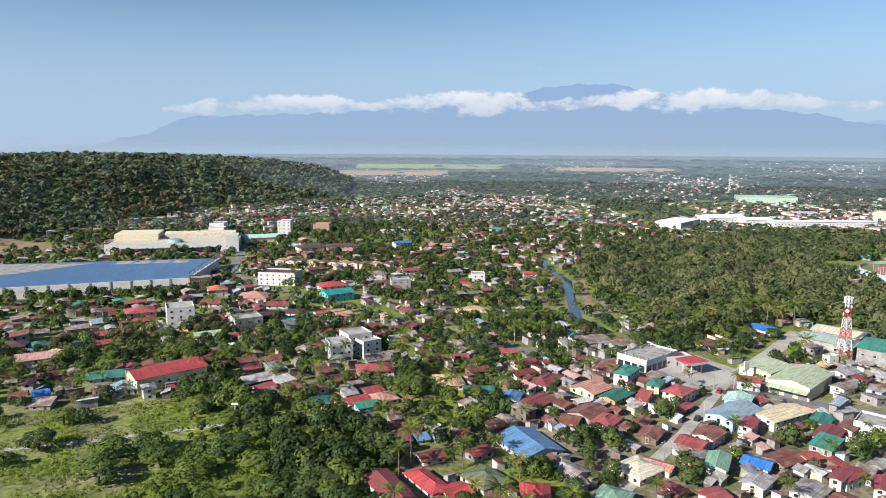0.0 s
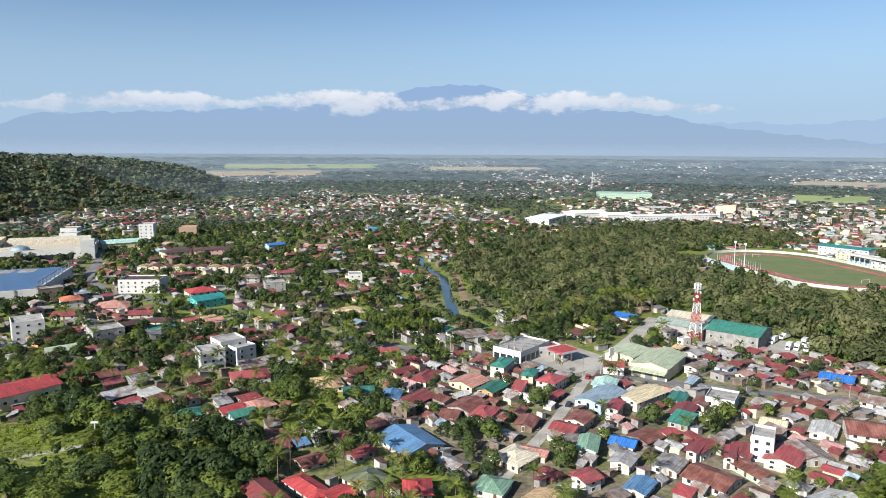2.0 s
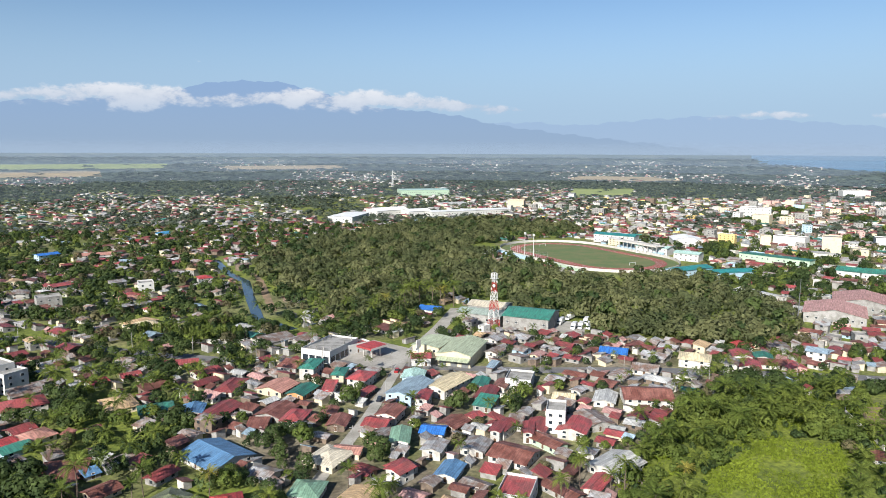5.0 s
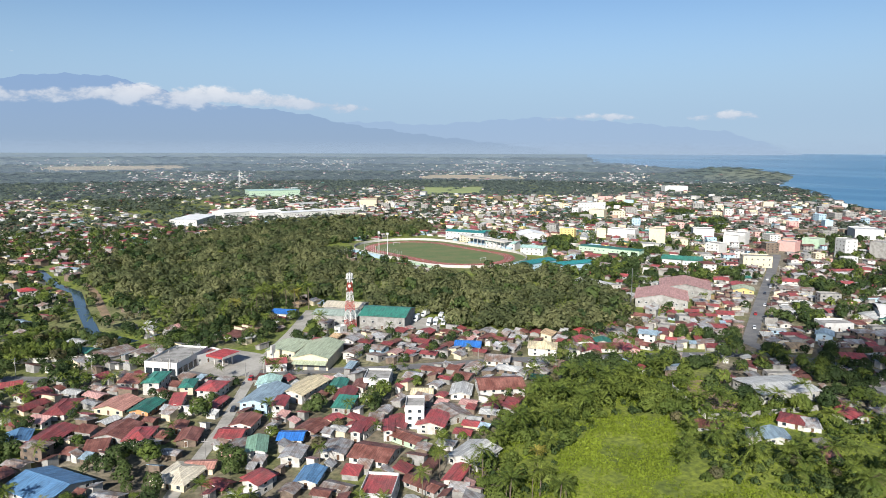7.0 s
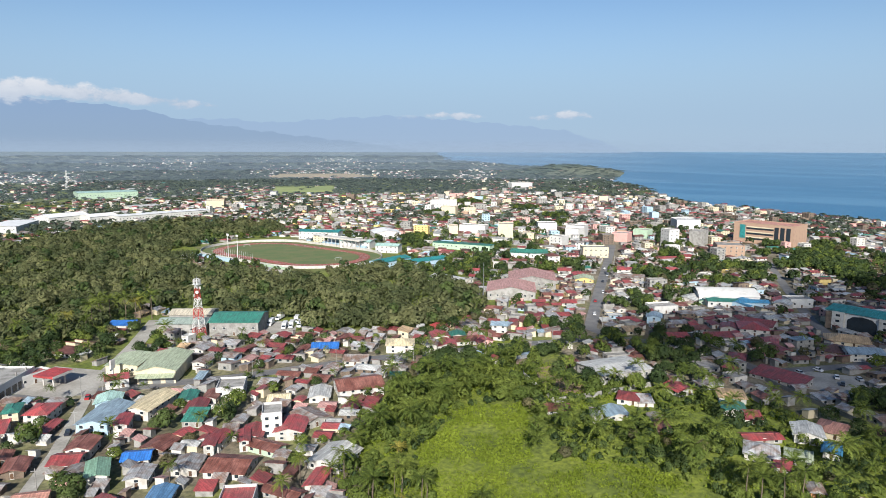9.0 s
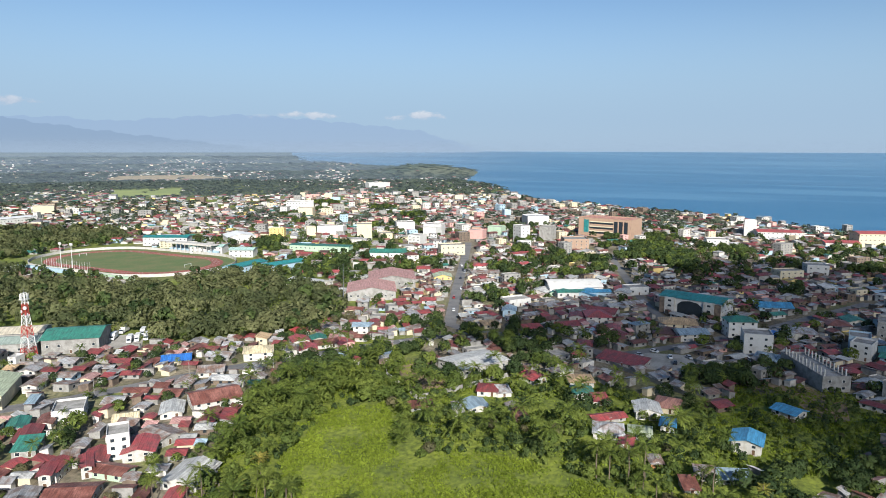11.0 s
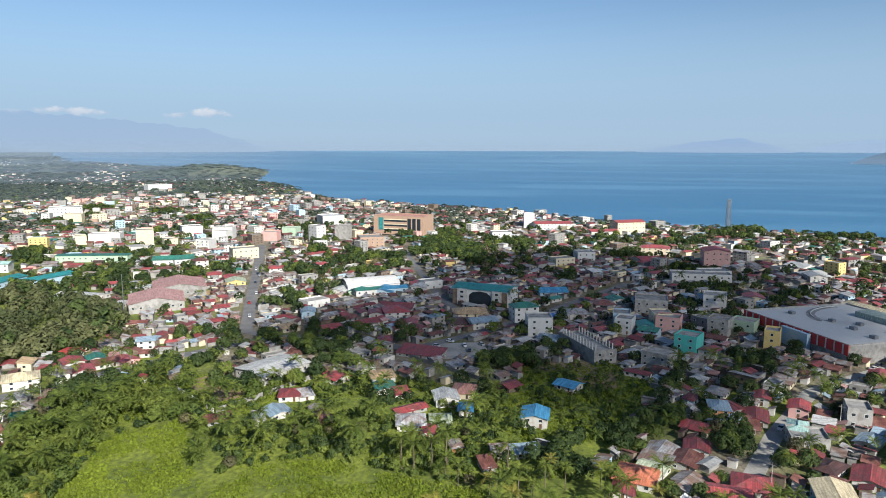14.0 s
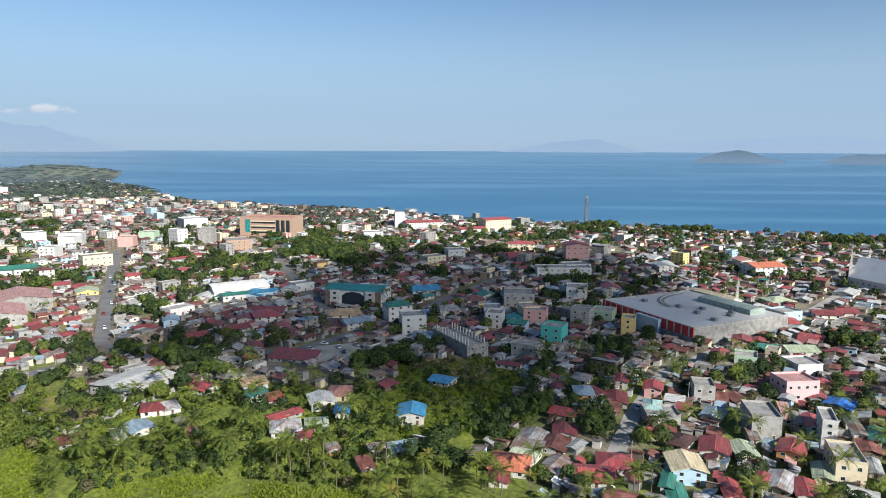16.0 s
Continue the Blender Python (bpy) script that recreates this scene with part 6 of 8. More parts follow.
house(232.0, 55.2, -75, 7.6, 9.3, 2.22, "sage", "white", "hip", 1, 2, slope=0.34, name="bungalow", category="house")
house(221.1, 57.0, -79, 4.1, 6.7, 2.22, "red", "white", "gable", 1, 2, slope=0.34)
house(252.1, 57.9, -69, 9.0, 10.6, 4, "white", "white", "gable", 2, 2, slope=0.34)
house(263.3, 52.8, -88, 8.8, 11.9, 2.9, "salmon", "cream", "hip", 1, 2, slope=0.34, name="bungalow", category="house")
house(243.5, 48.2, -79, 4.8, 8.0, 2.9, "azure", "white", "gable", 1, 2, slope=0.34)
house(212.2, 45.3, -64, 3.7, 6.7, 2.22, "old", "orange", "hip", 1, 2, slope=0.34, name="bungalow", category="house")
house(310.3, 83.5, -99, 22.6, 10.6, 2.22, "red", "grey", "shed", 1, 2, slope=0.2)
house(240.0, 21.2, -88, 9.2, 10.6, 4.8, "azure", "white", "gable", 2, 2, slope=0.34)
house(279.6, 11.1, -116, 9.2, 8.0, 2.9, "azure", "white", "gable", 1, 2, slope=0.34)
house(210.8, 29.3, -71, 7.2, 5.4, 2.22, "old", "grey", "shed", 1, 2, slope=0.34)
house(212.8, 21.9, -65, 9.3, 5.4, 2.22, "steel", "grey", "shed", 1, 2, slope=0.34)
house(200.2, 32.5, -63, 4.4, 6.7, 2.22, "rust", "grey", "shed", 1, 2, slope=0.34)
house(202.9, -13.4, -103, 11.8, 11.9, 2.9, "orange", "white", "hip", 1, 2, slope=0.34, name="bungalow", category="house")
house(193.4, -9.3, -96, 5.6, 6.7, 2.22, "red", "white", "gable", 1, 2, slope=0.34)
house(209.6, -18.7, -116, 8.2, 8.0, 2.22, "sage", "white", "gable", 1, 2, slope=0.34)
house(223.8, -22.2, -110, 8.8, 9.3, 2.22, "grey", "grey", "gable", 1, 2, slope=0.34)
house(215.3, -19.8, -112, 9.8, 6.7, 2.22, "old", "grey", "shed", 1, 2, slope=0.34)
house(218.3, -29.1, -109, 8.3, 10.6, 2.22, "rust", "grey", "gable", 1, 2, slope=0.34)
house(228.2, -33.8, -97, 7.4, 8.0, 2.9, "maroon", "white", "gable", 1, 2, slope=0.34)
house(245.8, -36.0, -113, 9.1, 8.0, 2.9, "red", "cream", "gable", 1, 2, slope=0.34)
house(264.4, -46.1, -91, 7.0, 10.6, 4.8, "steel", "orange", "hip", 2, 2, slope=0.34, name="bungalow", category="house")
house(268.0, -51.4, -67, 6.8, 9.3, 2.9, "maroon", "grey", "gable", 1, 2, slope=0.34)
house(261.1, -58.5, -100, 8.1, 11.9, 2.9, "maroon", "grey", "gable", 1, 2, slope=0.34)
house(252.4, -55.8, -95, 4.5, 9.3, 2.22, "rust", "brown", "shed", 1, 2, slope=0.34)
house(279.4, -60.0, -120, 7.5, 9.3, 2.9, "old", "white", "gable", 1, 2, slope=0.34)
house(281.6, -65.0, -103, 5.3, 9.3, 4, "red", "white", "gable", 2, 2, slope=0.34)
house(271.6, -75.9, -106, 6.7, 9.3, 4.8, "red", "pink", "gable", 2, 2, slope=0.34)
house(250.0, -70.1, -104, 6.1, 10.6, 4.8, "mint", "white", "hip", 2, 2, slope=0.34, name="bungalow", category="house")
house(243.1, -71.2, -92, 12.2, 10.4, 4, "slab", "grey", "flat", 1, 2, slope=0.34, name="concrete_building", category="building")
house(205.0, -46.6, -99, 10.8, 10.6, 2.9, "red", "white", "hip", 1, 2, slope=0.34, name="bungalow", category="house")
house(196.1, -38.7, -95, 11.0, 10.6, 2.9, "red", "white", "gable", 1, 2, slope=0.34)
house(222.0, -72.6, -128, 6.5, 10.6, 2.9, "brown", "white", "hip", 1, 2, slope=0.34, name="bungalow", category="house")
house(217.7, -82.4, -111, 9.1, 11.9, 2.9, "red", "white", "gable", 1, 2, slope=0.34)
house(215.7, -91.1, -95, 6.6, 10.6, 2.9, "sage", "white", "gable", 1, 2, slope=0.34)
house(200.0, -67.1, -94, 9.8, 11.9, 5.6, "cream", "blue", "gable", 2, 2, slope=0.34)
house(229.3, -98.6, -97, 3.0, 11.9, 2.9, "old", "grey", "shed", 1, 2, slope=0.34)
house(246.8, -91.9, -124, 6.7, 9.3, 2.9, "steel", "white", "gable", 1, 2, slope=0.34)
house(266.5, -94.2, -99, 8.0, 10.4, 7, "slab", "grey", "flat", 2, 2, slope=0.34, name="concrete_building", category="building")
house(343.4, -43.9, -114, 10.8, 11.7, 10, "slab", "turquoise", "flat", 3, 1, slope=0.34, name="apartment_block", category="apartment block")
house(387.9, -38.5, -104, 12.7, 11.7, 8, "slab", "pink", "flat", 3, 1, slope=0.34, name="concrete_building", category="building")
house(378.7, -14.5, -103, 9.2, 11.7, 8, "slab", "white", "flat", 3, 1, slope=0.34, name="concrete_building", category="building")
house(373.3, -27.3, -110, 9.9, 9.3, 4.8, "green", "blue", "gable", 2, 1, slope=0.34)
house(320.3, -28.4, -119, 12.4, 11.7, 7, "slab", "grey", "flat", 2, 2, slope=0.34, name="concrete_building", category="building")
house(338.8, -53.1, -121, 7.3, 9.3, 5.6, "maroon", "white", "gable", 2, 1, slope=0.34)
house(366.5, -87.2, -107, 7.2, 10.4, 9, "slab", "yellow", "flat", 3, 1, slope=0.34, name="concrete_building", category="building")
house(386.5, -65.1, -113, 10.8, 11.7, 9, "slab", "grey", "flat", 3, 1, slope=0.34, name="concrete_building", category="building")
house(392.5, -78.7, -116, 12.6, 11.7, 7, "slab", "green", "flat", 2, 1, slope=0.34, name="concrete_building", category="building")
house(342.4, -139.1, -113, 8.2, 10.6, 5.6, "maroon", "pink", "gable", 2, 1, slope=0.34)
house(309.7, -128.3, -112, 9.6, 11.7, 6, "slab", "green", "flat", 2, 1, slope=0.34, name="concrete_building", category="building")
house(318.9, -119.7, -113, 7.2, 10.6, 4.8, "maroon", "cream", "gable", 2, 1, slope=0.34)
yard = [(83, -8), (69, 81), (-100, 30), (-70, -76)]
market = new("market_hall", slab_of(yard, -0.3, 8).mesh("market_hall", WALL["pure"]))
market.matrix_basis = at_ground(-300, 475)
claim(-300, 475, 20, 160, 90, 2)
part("roof", slab_of([(cx * 0.985 - 0.3, cy * 0.985 + 0.5) for cx, cy in yard], 7.9, 8.16), ROOF["mallblue"], market, "flat blue sheet roof")
part("roof_section", slab_of([(-20, 44), (-98, 29.5), (-84, -22), (-52, -12)], 8.1, 8.3), ROOF["slab"], market, "bare grey concrete roof section")
for i in range(4):
    part("roof_panel", slab_of([(0, 0), (11, 3), (9, 17), (-2, 14)], 8.1, 8.24), ROOF["slab"], market, "dull grey roof panel", m=pose(-2 + i * 14, 41 + i * 4, 0))
for i in range(14):
    k = i / 13
    part("pilaster", Form().box(-0.5, 0.5, -0.35, 0.02, -0.3, 8.6), WALL["grey"], market, m=pose(-70 + 152.8 * k, -76.1 + 68 * k, 0, 0, 0, 24))
for i in range(9):
    k = i / 9
    part("roof_frame", Form().beam((0, 0, 8), (0, 0, 12), 0.5).beam((0, 0, 12), (-1.5, 9, 12), 0.5), STEEL, market, "bare steel roof frame", m=pose(82.5 - 14 * k, -7 + 88 * k, 0))
tagged(market, "huge low white market hall with a flat blue sheet roof", "market hall")
bazaar = house(-320, 667, 18, 122, 76, 9, "beige", "white", "flat", 1, 1, "long cream shopping mall with stepped pale roofs", name="shopping_mall", category="shopping mall")
part("raised_roof", Form().box(-59, -18, -4, 36, 9.1, 15), WALL["cream"], bazaar, "raised cream block")
part("raised_roof", Form().prism([(8, 9.1), (36, 9.1), (36, 13), (22, 14.6), (8, 13)], -14, 56, "x"), ROOF["beige"], bazaar, "long pale pitched roof")
part("gallery", Form().box(-50, 40, -39.5, -38.02, 0, 5), GLASS, bazaar, "dark glazed gallery")
part("corner_tower", Form().box(50, 61.5, -40, -26, -0.3, 17), WALL["pure"], bazaar, "white corner tower")
part("dome", Form().tube((2, -30, 9.05), (2, -30, 12), 8, 6.5, 16).tube((2, -30, 12), (2, -30, 13.6), 6.5, 2.0, 16), ROOF["steel"], bazaar, "pale blue drum")
house(-158.3, 493.4, -2, 28.0, 18.2, 9, "brown", "white", "flat", 3, 1, slope=0.2, name="office_building", category="office building")
house(-240.5, 772.8, 7, 14.8, 18.2, 18, "slab", "white", "flat", 5, 1, slope=0.34, name="apartment_block", category="apartment block")
house(-179.8, 653.2, 34, 23.5, 17.1, 6.4, "brown", "cream", "hip", 2, 1, slope=0.2, name="bungalow", category="house")
house(-147.7, 660.0, 14, 32.0, 17.1, 7.2, "brown", "pink", "hip", 2, 1, slope=0.2, name="bungalow", category="house")
house(-204.4, 673.5, 43, 18.6, 14.5, 2.9, "mint", "white", "gable", 1, 1, slope=0.34)
house(-103.8, 443.0, 37, 18.8, 14.5, 6.4, "teal", "turquoise", "gable", 2, 1, slope=0.34)
house(-113.4, 470.2, 30, 18.5, 14.5, 5.6, "bright", "white", "hip", 2, 1, slope=0.34, name="bungalow", category="house")
house(-189.5, 450.0, 31, 11.7, 14.5, 5.6, "orange", "white", "hip", 2, 1, slope=0.34, name="bungalow", category="house")
house(-210.9, 469.6, 31, 14.3, 13.0, 8, "slab", "brown", "flat", 2, 1, slope=0.34, name="concrete_building", category="building")
house(-328.9, 793.4, 7, 17.1, 18.2, 12, "slab", "white", "flat", 3, 0, slope=0.34, name="concrete_building", category="building")
house(-253.2, 724.6, 28, 36.7, 24.9, 6.4, "mint", "cream", "gable", 2, 0, slope=0.2)
house(-205.7, 807.1, 7, 19.3, 18.2, 11, "tan", "peach", "flat", 3, 0, slope=0.34, name="concrete_building", category="building")
house(549.3, 1418.4, -11, 107.9, 57.4, 12, "mint", "green", "gable", 1, 1, slope=0.04, name="warehouse", category="warehouse")
house(293.5, 587.4, 6, 11.3, 9.3, 2.9, "white", "white", "gable", 1, 1, slope=0.34)
house(30.1, 530.6, 6, 9.6, 10.6, 5.6, "bright", "white", "hip", 2, 1, slope=0.34, name="bungalow", category="house")
house(-19.6, 483.6, 15, 13.6, 11.9, 2.9, "salmon", "white", "hip", 1, 1, slope=0.34, name="bungalow", category="house")
house(-10.2, 517.2, 6, 9.9, 11.7, 6, "slab", "white", "flat", 2, 1, slope=0.34, name="concrete_building", category="building")
house(170.8, 345.8, -46, 26.0, 14.0, 7.0, "sagetwo", "grey", "gable", 1, 1, slope=0.2, name="warehouse", category="warehouse")
house(181.5, 357.0, -46, 23.0, 15.0, 8.2, "beige", "grey", "gable", 1, 1, slope=0.2, name="warehouse", category="warehouse")
house(194.2, 330.2, -46, 26.0, 24.5, 7.6, "green", "grey", "gable", 1, 1, slope=0.2, name="warehouse", category="warehouse")
house(251.5, 939.9, 55, 73.9, 35.3, 8, "bright_white", "white", "gable", 1, 1, slope=0.04, name="warehouse", category="warehouse")
house(325.2, 990.8, 14, 55.7, 32.7, 9, "bright_white", "white", "gable", 1, 1, slope=0.2, name="warehouse", category="warehouse")
house(363.5, 968.8, 8, 38.5, 27.5, 8, "bright_white", "white", "gable", 1, 1, slope=0.2, name="warehouse", category="warehouse")
house(443.2, 950.9, 4, 137.0, 24.9, 8, "bright_white", "white", "gable", 1, 1, slope=0.04, name="warehouse", category="warehouse")
house(495.2, 1136.6, 10, 53.0, 27.5, 2.9, "white", "white", "gable", 1, 0, slope=0.2)
house(583.8, 1053.2, -32, 28.1, 26.0, 12, "slab", "cream", "flat", 3, 0, slope=0.2, name="concrete_building", category="building")
house(459.7, 604.3, -60, 45.9, 14.5, 9, "teal", "white", "gable", 2, 1, slope=0.2, name="grandstand", category="grandstand")
house(445.8, 525.5, -64, 31.8, 14.5, 7, "mint", "white", "gable", 2, 1, slope=0.2, name="school_building", category="school")
house(447.4, 480.9, -61, 22.6, 14.5, 7, "mint", "white", "gable", 2, 1, slope=0.2, name="school_building", category="school")
house(524.5, 569.1, -33, 29.7, 32.7, 6, "bright_white", "white", "gable", 1, 1, slope=0.2, name="sports_hall", category="sports hall")
house(414.2, 399.7, -9, 38.0, 14.5, 6, "teal", "blue", "gable", 1, 1, slope=0.2, name="school_building", category="school")
house(393.5, 421.3, 6, 38.1, 14.5, 6, "teal", "blue", "gable", 1, 1, slope=0.2, name="school_building", category="school")
house(511.6, 441.0, -72, 61.9, 11.9, 6, "green", "green", "gable", 1, 1, slope=0.04, name="school_building", category="school")
house(507.1, 366.5, -64, 16.6, 14.5, 6, "green", "white", "gable", 1, 1, slope=0.34, name="school_building", category="school")
house(515.5, 353.3, -51, 16.0, 14.5, 6, "green", "white", "gable", 1, 1, slope=0.34, name="school_building", category="school")
house(841.2, 768.0, -50, 43.7, 26.0, 14, "slab", "white", "flat", 3, 1, slope=0.2, name="school_building", category="school")
house(772.3, 692.5, -62, 21.8, 18.2, 12, "slab", "cream", "flat", 3, 0, slope=0.34, name="concrete_building", category="building")
house(1413.1, 1026.8, -31, 56.4, 26.0, 14, "slab", "white", "flat", 3, 0, slope=0.2, name="concrete_building", category="building")
house(840.9, 352.2, -52, 28.9, 31.2, 12, "white", "white", "flat", 2, 0, slope=0.2, name="concrete_building", category="building")
house(611.7, 463.2, -54, 16.6, 18.2, 16, "slab", "cream", "flat", 4, 0, slope=0.34, name="concrete_building", category="building")
house(673.2, 297.5, -33, 11.6, 15.6, 18, "slab", "white", "flat", 5, 1, slope=0.34, name="apartment_block", category="apartment block")
house(713.1, 283.4, -87, 14.0, 18.2, 14, "slab", "grey", "flat", 4, 0, slope=0.34, name="concrete_building", category="building")
house(683.2, 414.2, -74, 21.7, 18.2, 12, "slab", "white", "flat", 3, 0, slope=0.34, name="concrete_building", category="building")
house(684.1, 456.8, -49, 22.3, 18.2, 12, "slab", "white", "flat", 3, 0, slope=0.2, name="concrete_building", category="building")
house(561.7, 321.4, -47, 23.5, 15.6, 9, "slab", "cream", "flat", 2, 1, slope=0.2, name="concrete_building", category="building")
house(377.6, 338.4, 0, 19.8, 30.1, 2.9, "white", "white", "gable", 1, 1, slope=0.2)
house(449.9, 265.4, -56, 13.6, 14.5, 2.9, "sage", "yellow", "gable", 1, 1, slope=0.34)
house(370.7, 275.3, -53, 32.0, 33.0, 6.0, "pink", "grey", "gable", 1, 1, slope=0.2, name="warehouse", category="warehouse")
house(409, 285, -53, 33.0, 33.5, 7.0, "pink", "grey", "gable", 1, 1, slope=0.2, name="warehouse", category="warehouse")
gym = house(458, 162.3, -55, 38.0, 24.0, 4.8, "white", "white", "flat", 1, 1, "white covered court with a broad arched roof", name="sports_hall", category="sports hall")
arch = [(-12.6 + 25.2 * i / 12, 5.0 + 3.2 * math.sin(math.pi * i / 12)) for i in range(13)]
part("arched_roof", Form().prism(arch + [(p, q - 0.25) for p, q in reversed(arch)], -19.4, 19.4, "x"), WALL["pure"], gym, "smooth white arched roof")
house(437.5, 156.5, -55, 19.0, 9.0, 4.2, "green", "white", "gable", 1, 1, slope=0.2, name="school_building", category="school")
house(447.5, 140.5, -55, 17.0, 9.0, 4.2, "azure", "blue", "gable", 1, 1, slope=0.2, name="school_building", category="school")
house(442.5, 163.1, -87, 13.8, 17.1, 2.9, "teal", "green", "gable", 1, 1, slope=0.34)
house(445.5, 148.0, -86, 16.0, 17.1, 2.9, "azure", "blue", "gable", 1, 1, slope=0.34)
house(438.4, 177.5, -89, 11.5, 14.5, 2.9, "white", "white", "gable", 1, 1, slope=0.34)
house(384.1, 119.8, -64, 14.7, 17.1, 4.8, "red", "white", "hip", 2, 1, slope=0.34, name="bungalow", category="house")
store = house(776.8, 231.6, -96, 63.4, 33.8, 21, "salmon", "peach", "flat", 5, 0, "tall peach department store with dark glass bays", slope=0.04, name="shopping_mall", category="shopping mall")
for x_ in (14, 20, 26):
    part("glass_bay", Form().box(-2.1, 2.1, -17.2, -16.8, 1.5, 19), GLASS, store, "tall dark glass bay", m=pose(x_, 0, 0))
part("sign_panel", Form().box(-25, -19, -17.2, -16.8, 5, 19.5), ROOF["teal"], store, "teal panel on the front")
for z_ in (6, 11.5, 17):
    part("facade_band", Form().box(-18, 11, -17.15, -16.8, z_, z_ + 1.2), WALL["cream"], store, "pale band across the front")
    part("window_band", Form().box(-18, 11, -17.05, -16.8, z_ - 2.0, z_ - 0.2), GLASS, store, "dark strip of windows")
house(661.8, 233.4, -61, 24.7, 26.0, 10, "slab", "peach", "flat", 3, 1, slope=0.2, name="concrete_building", category="building")
house(471.3, 32.9, -70, 19.8, 14.5, 2.9, "azure", "blue", "gable", 1, 1, slope=0.34)
house(620.0, -96.3, -89, 21.2, 22.3, 14, "red", "pink", "gable", 3, 1, slope=0.2, name="school_building", category="school")
house(669.3, -50.2, -93, 25.8, 17.1, 9.6, "red", "cream", "hip", 3, 1, slope=0.2, name="bungalow", category="house")
house(841.2, -29.4, -62, 36.4, 19.7, 14, "red", "cream", "gable", 3, 1, slope=0.2, name="school_building", category="school")
house(859.2, 61.9, -70, 46.4, 19.7, 8, "red", "white", "gable", 2, 1, slope=0.2, name="school_building", category="school")
house(868.7, 91.9, -79, 13.3, 13.0, 18, "slab", "white", "flat", 4, 0, slope=0.34, name="concrete_building", category="building")
house(813.8, -0.4, -68, 33.2, 17.1, 6.4, "red", "white", "gable", 2, 0, slope=0.2)
house(614.4, -44.6, -94, 19.5, 17.1, 5.6, "red", "white", "gable", 2, 1, slope=0.34)
house(586.5, -161.7, -53, 25.9, 14.5, 2.9, "white", "white", "gable", 1, 1, slope=0.2)
house(450.5, -71.8, -100, 13.6, 15.6, 9, "slab", "white", "flat", 2, 1, slope=0.34, name="concrete_building", category="building")
house(429.9, -31.5, -93, 19.3, 18.2, 9, "slab", "grey", "flat", 2, 1, slope=0.34, name="concrete_building", category="building")
house(537.7, -73.8, -88, 42.7, 15.6, 7, "slab", "white", "flat", 2, 1, slope=0.2, name="concrete_building", category="building")
house(214.2, -106.0, -122, 7.8, 10.6, 4.8, "red", "orange", "gable", 2, 2, slope=0.34)
house(235.7, -104.5, -97, 9.9, 15.6, 8, "slab", "grey", "flat", 1, 2, slope=0.34, name="concrete_building", category="building")
house(242.1, -116.0, -102, 3.0, 11.9, 5.6, "pink", "grey", "shed", 2, 2, slope=0.34)
house(239.7, -118.7, -98, 3.5, 11.9, 4.8, "old", "grey", "gable", 2, 2, slope=0.34)
house(235.5, -122.4, -108, 3.9, 11.9, 5.6, "red", "mintwall", "gable", 3, 2, slope=0.34)
house(226.8, -123.0, -108, 4.7, 13.0, 10, "slab", "white", "flat", 4, 2, slope=0.34, name="apartment_block", category="apartment block")
house(271.5, -132.8, -82, 14.0, 11.7, 8, "pink", "pinkwall", "flat", 2, 2, slope=0.34, name="concrete_building", category="building")
house(259.0, -144.8, -130, 9.5, 10.6, 2.9, "royal", "grey", "gable", 1, 2, slope=0.34)
house(269.1, -140.5, -105, 6.0, 10.6, 2.9, "maroon", "grey", "gable", 1, 2, slope=0.34)
house(243.4, -140.3, -107, 4.3, 9.3, 2.9, "olive", "white", "hip", 1, 2, slope=0.34, name="bungalow", category="house")
house(230.0, -135.4, -107, 3.7, 9.3, 4.8, "old", "white", "gable", 2, 2, slope=0.34)
house(226.5, -139.8, -119, 3.4, 11.9, 4.8, "green", "white", "gable", 2, 2, slope=0.34)
house(219.8, -133.6, -111, 6.2, 10.6, 2.9, "rust", "brown", "gable", 1, 2, slope=0.34)
house(204.1, -117.4, -105, 8.5, 15.6, 7, "grey", "cream", "flat", 2, 2, slope=0.34, name="concrete_building", category="building")
house(205.1, -126.9, -113, 3.3, 10.6, 2.9, "white", "white", "gable", 1, 2, slope=0.34)
house(200.9, -109.2, -112, 5.0, 10.6, 2.9, "sage", "cream", "gable", 1, 2, slope=0.34)
house(193.9, -93.3, -123, 6.9, 11.9, 2.9, "grey", "grey", "gable", 1, 2, slope=0.34)
house(191.3, -86.2, -123, 3.0, 9.3, 4.8, "red", "grey", "gable", 2, 2, slope=0.34)
house(189.8, -98.8, -107, 5.5, 10.6, 2.9, "red", "white", "gable", 1, 2, slope=0.34)
house(188.4, -76.8, -99, 4.5, 10.6, 2.9, "red", "white", "gable", 1, 2, slope=0.34)
house(191.7, -59.5, -112, 3.1, 10.6, 4, "green", "white", "gable", 2, 2, slope=0.34)
house(185.4, -60.0, -98, 4.8, 10.6, 2.9, "green", "white", "gable", 1, 2, slope=0.34)
house(303.8, -150.9, -80, 12.1, 13.0, 5, "slab", "white", "flat", 1, 1, slope=0.34, name="concrete_building", category="building")
house(255.9, -113.2, -131, 4.8, 8.0, 2.9, "old", "white", "shed", 1, 2, slope=0.34)
house(263.2, -100.5, -107, 5.1, 8.0, 2.22, "rust", "grey", "shed", 1, 2, slope=0.34)
house(263.2, -107.3, -79, 6.6, 9.3, 2.9, "rust", "grey", "gable", 1, 2, slope=0.34)
house(336.3, -147.6, -109, 12.4, 10.6, 2.9, "green", "white", "gable", 1, 1, slope=0.34)
house(404.5, -188.1, -67, 14.8, 13.0, 5, "slab", "blue", "flat", 1, 1, slope=0.34, name="concrete_building", category="building")
house(446.9, -202.7, -77, 17.1, 14.5, 2.9, "sage", "green", "hip", 1, 1, slope=0.34, name="bungalow", category="house")
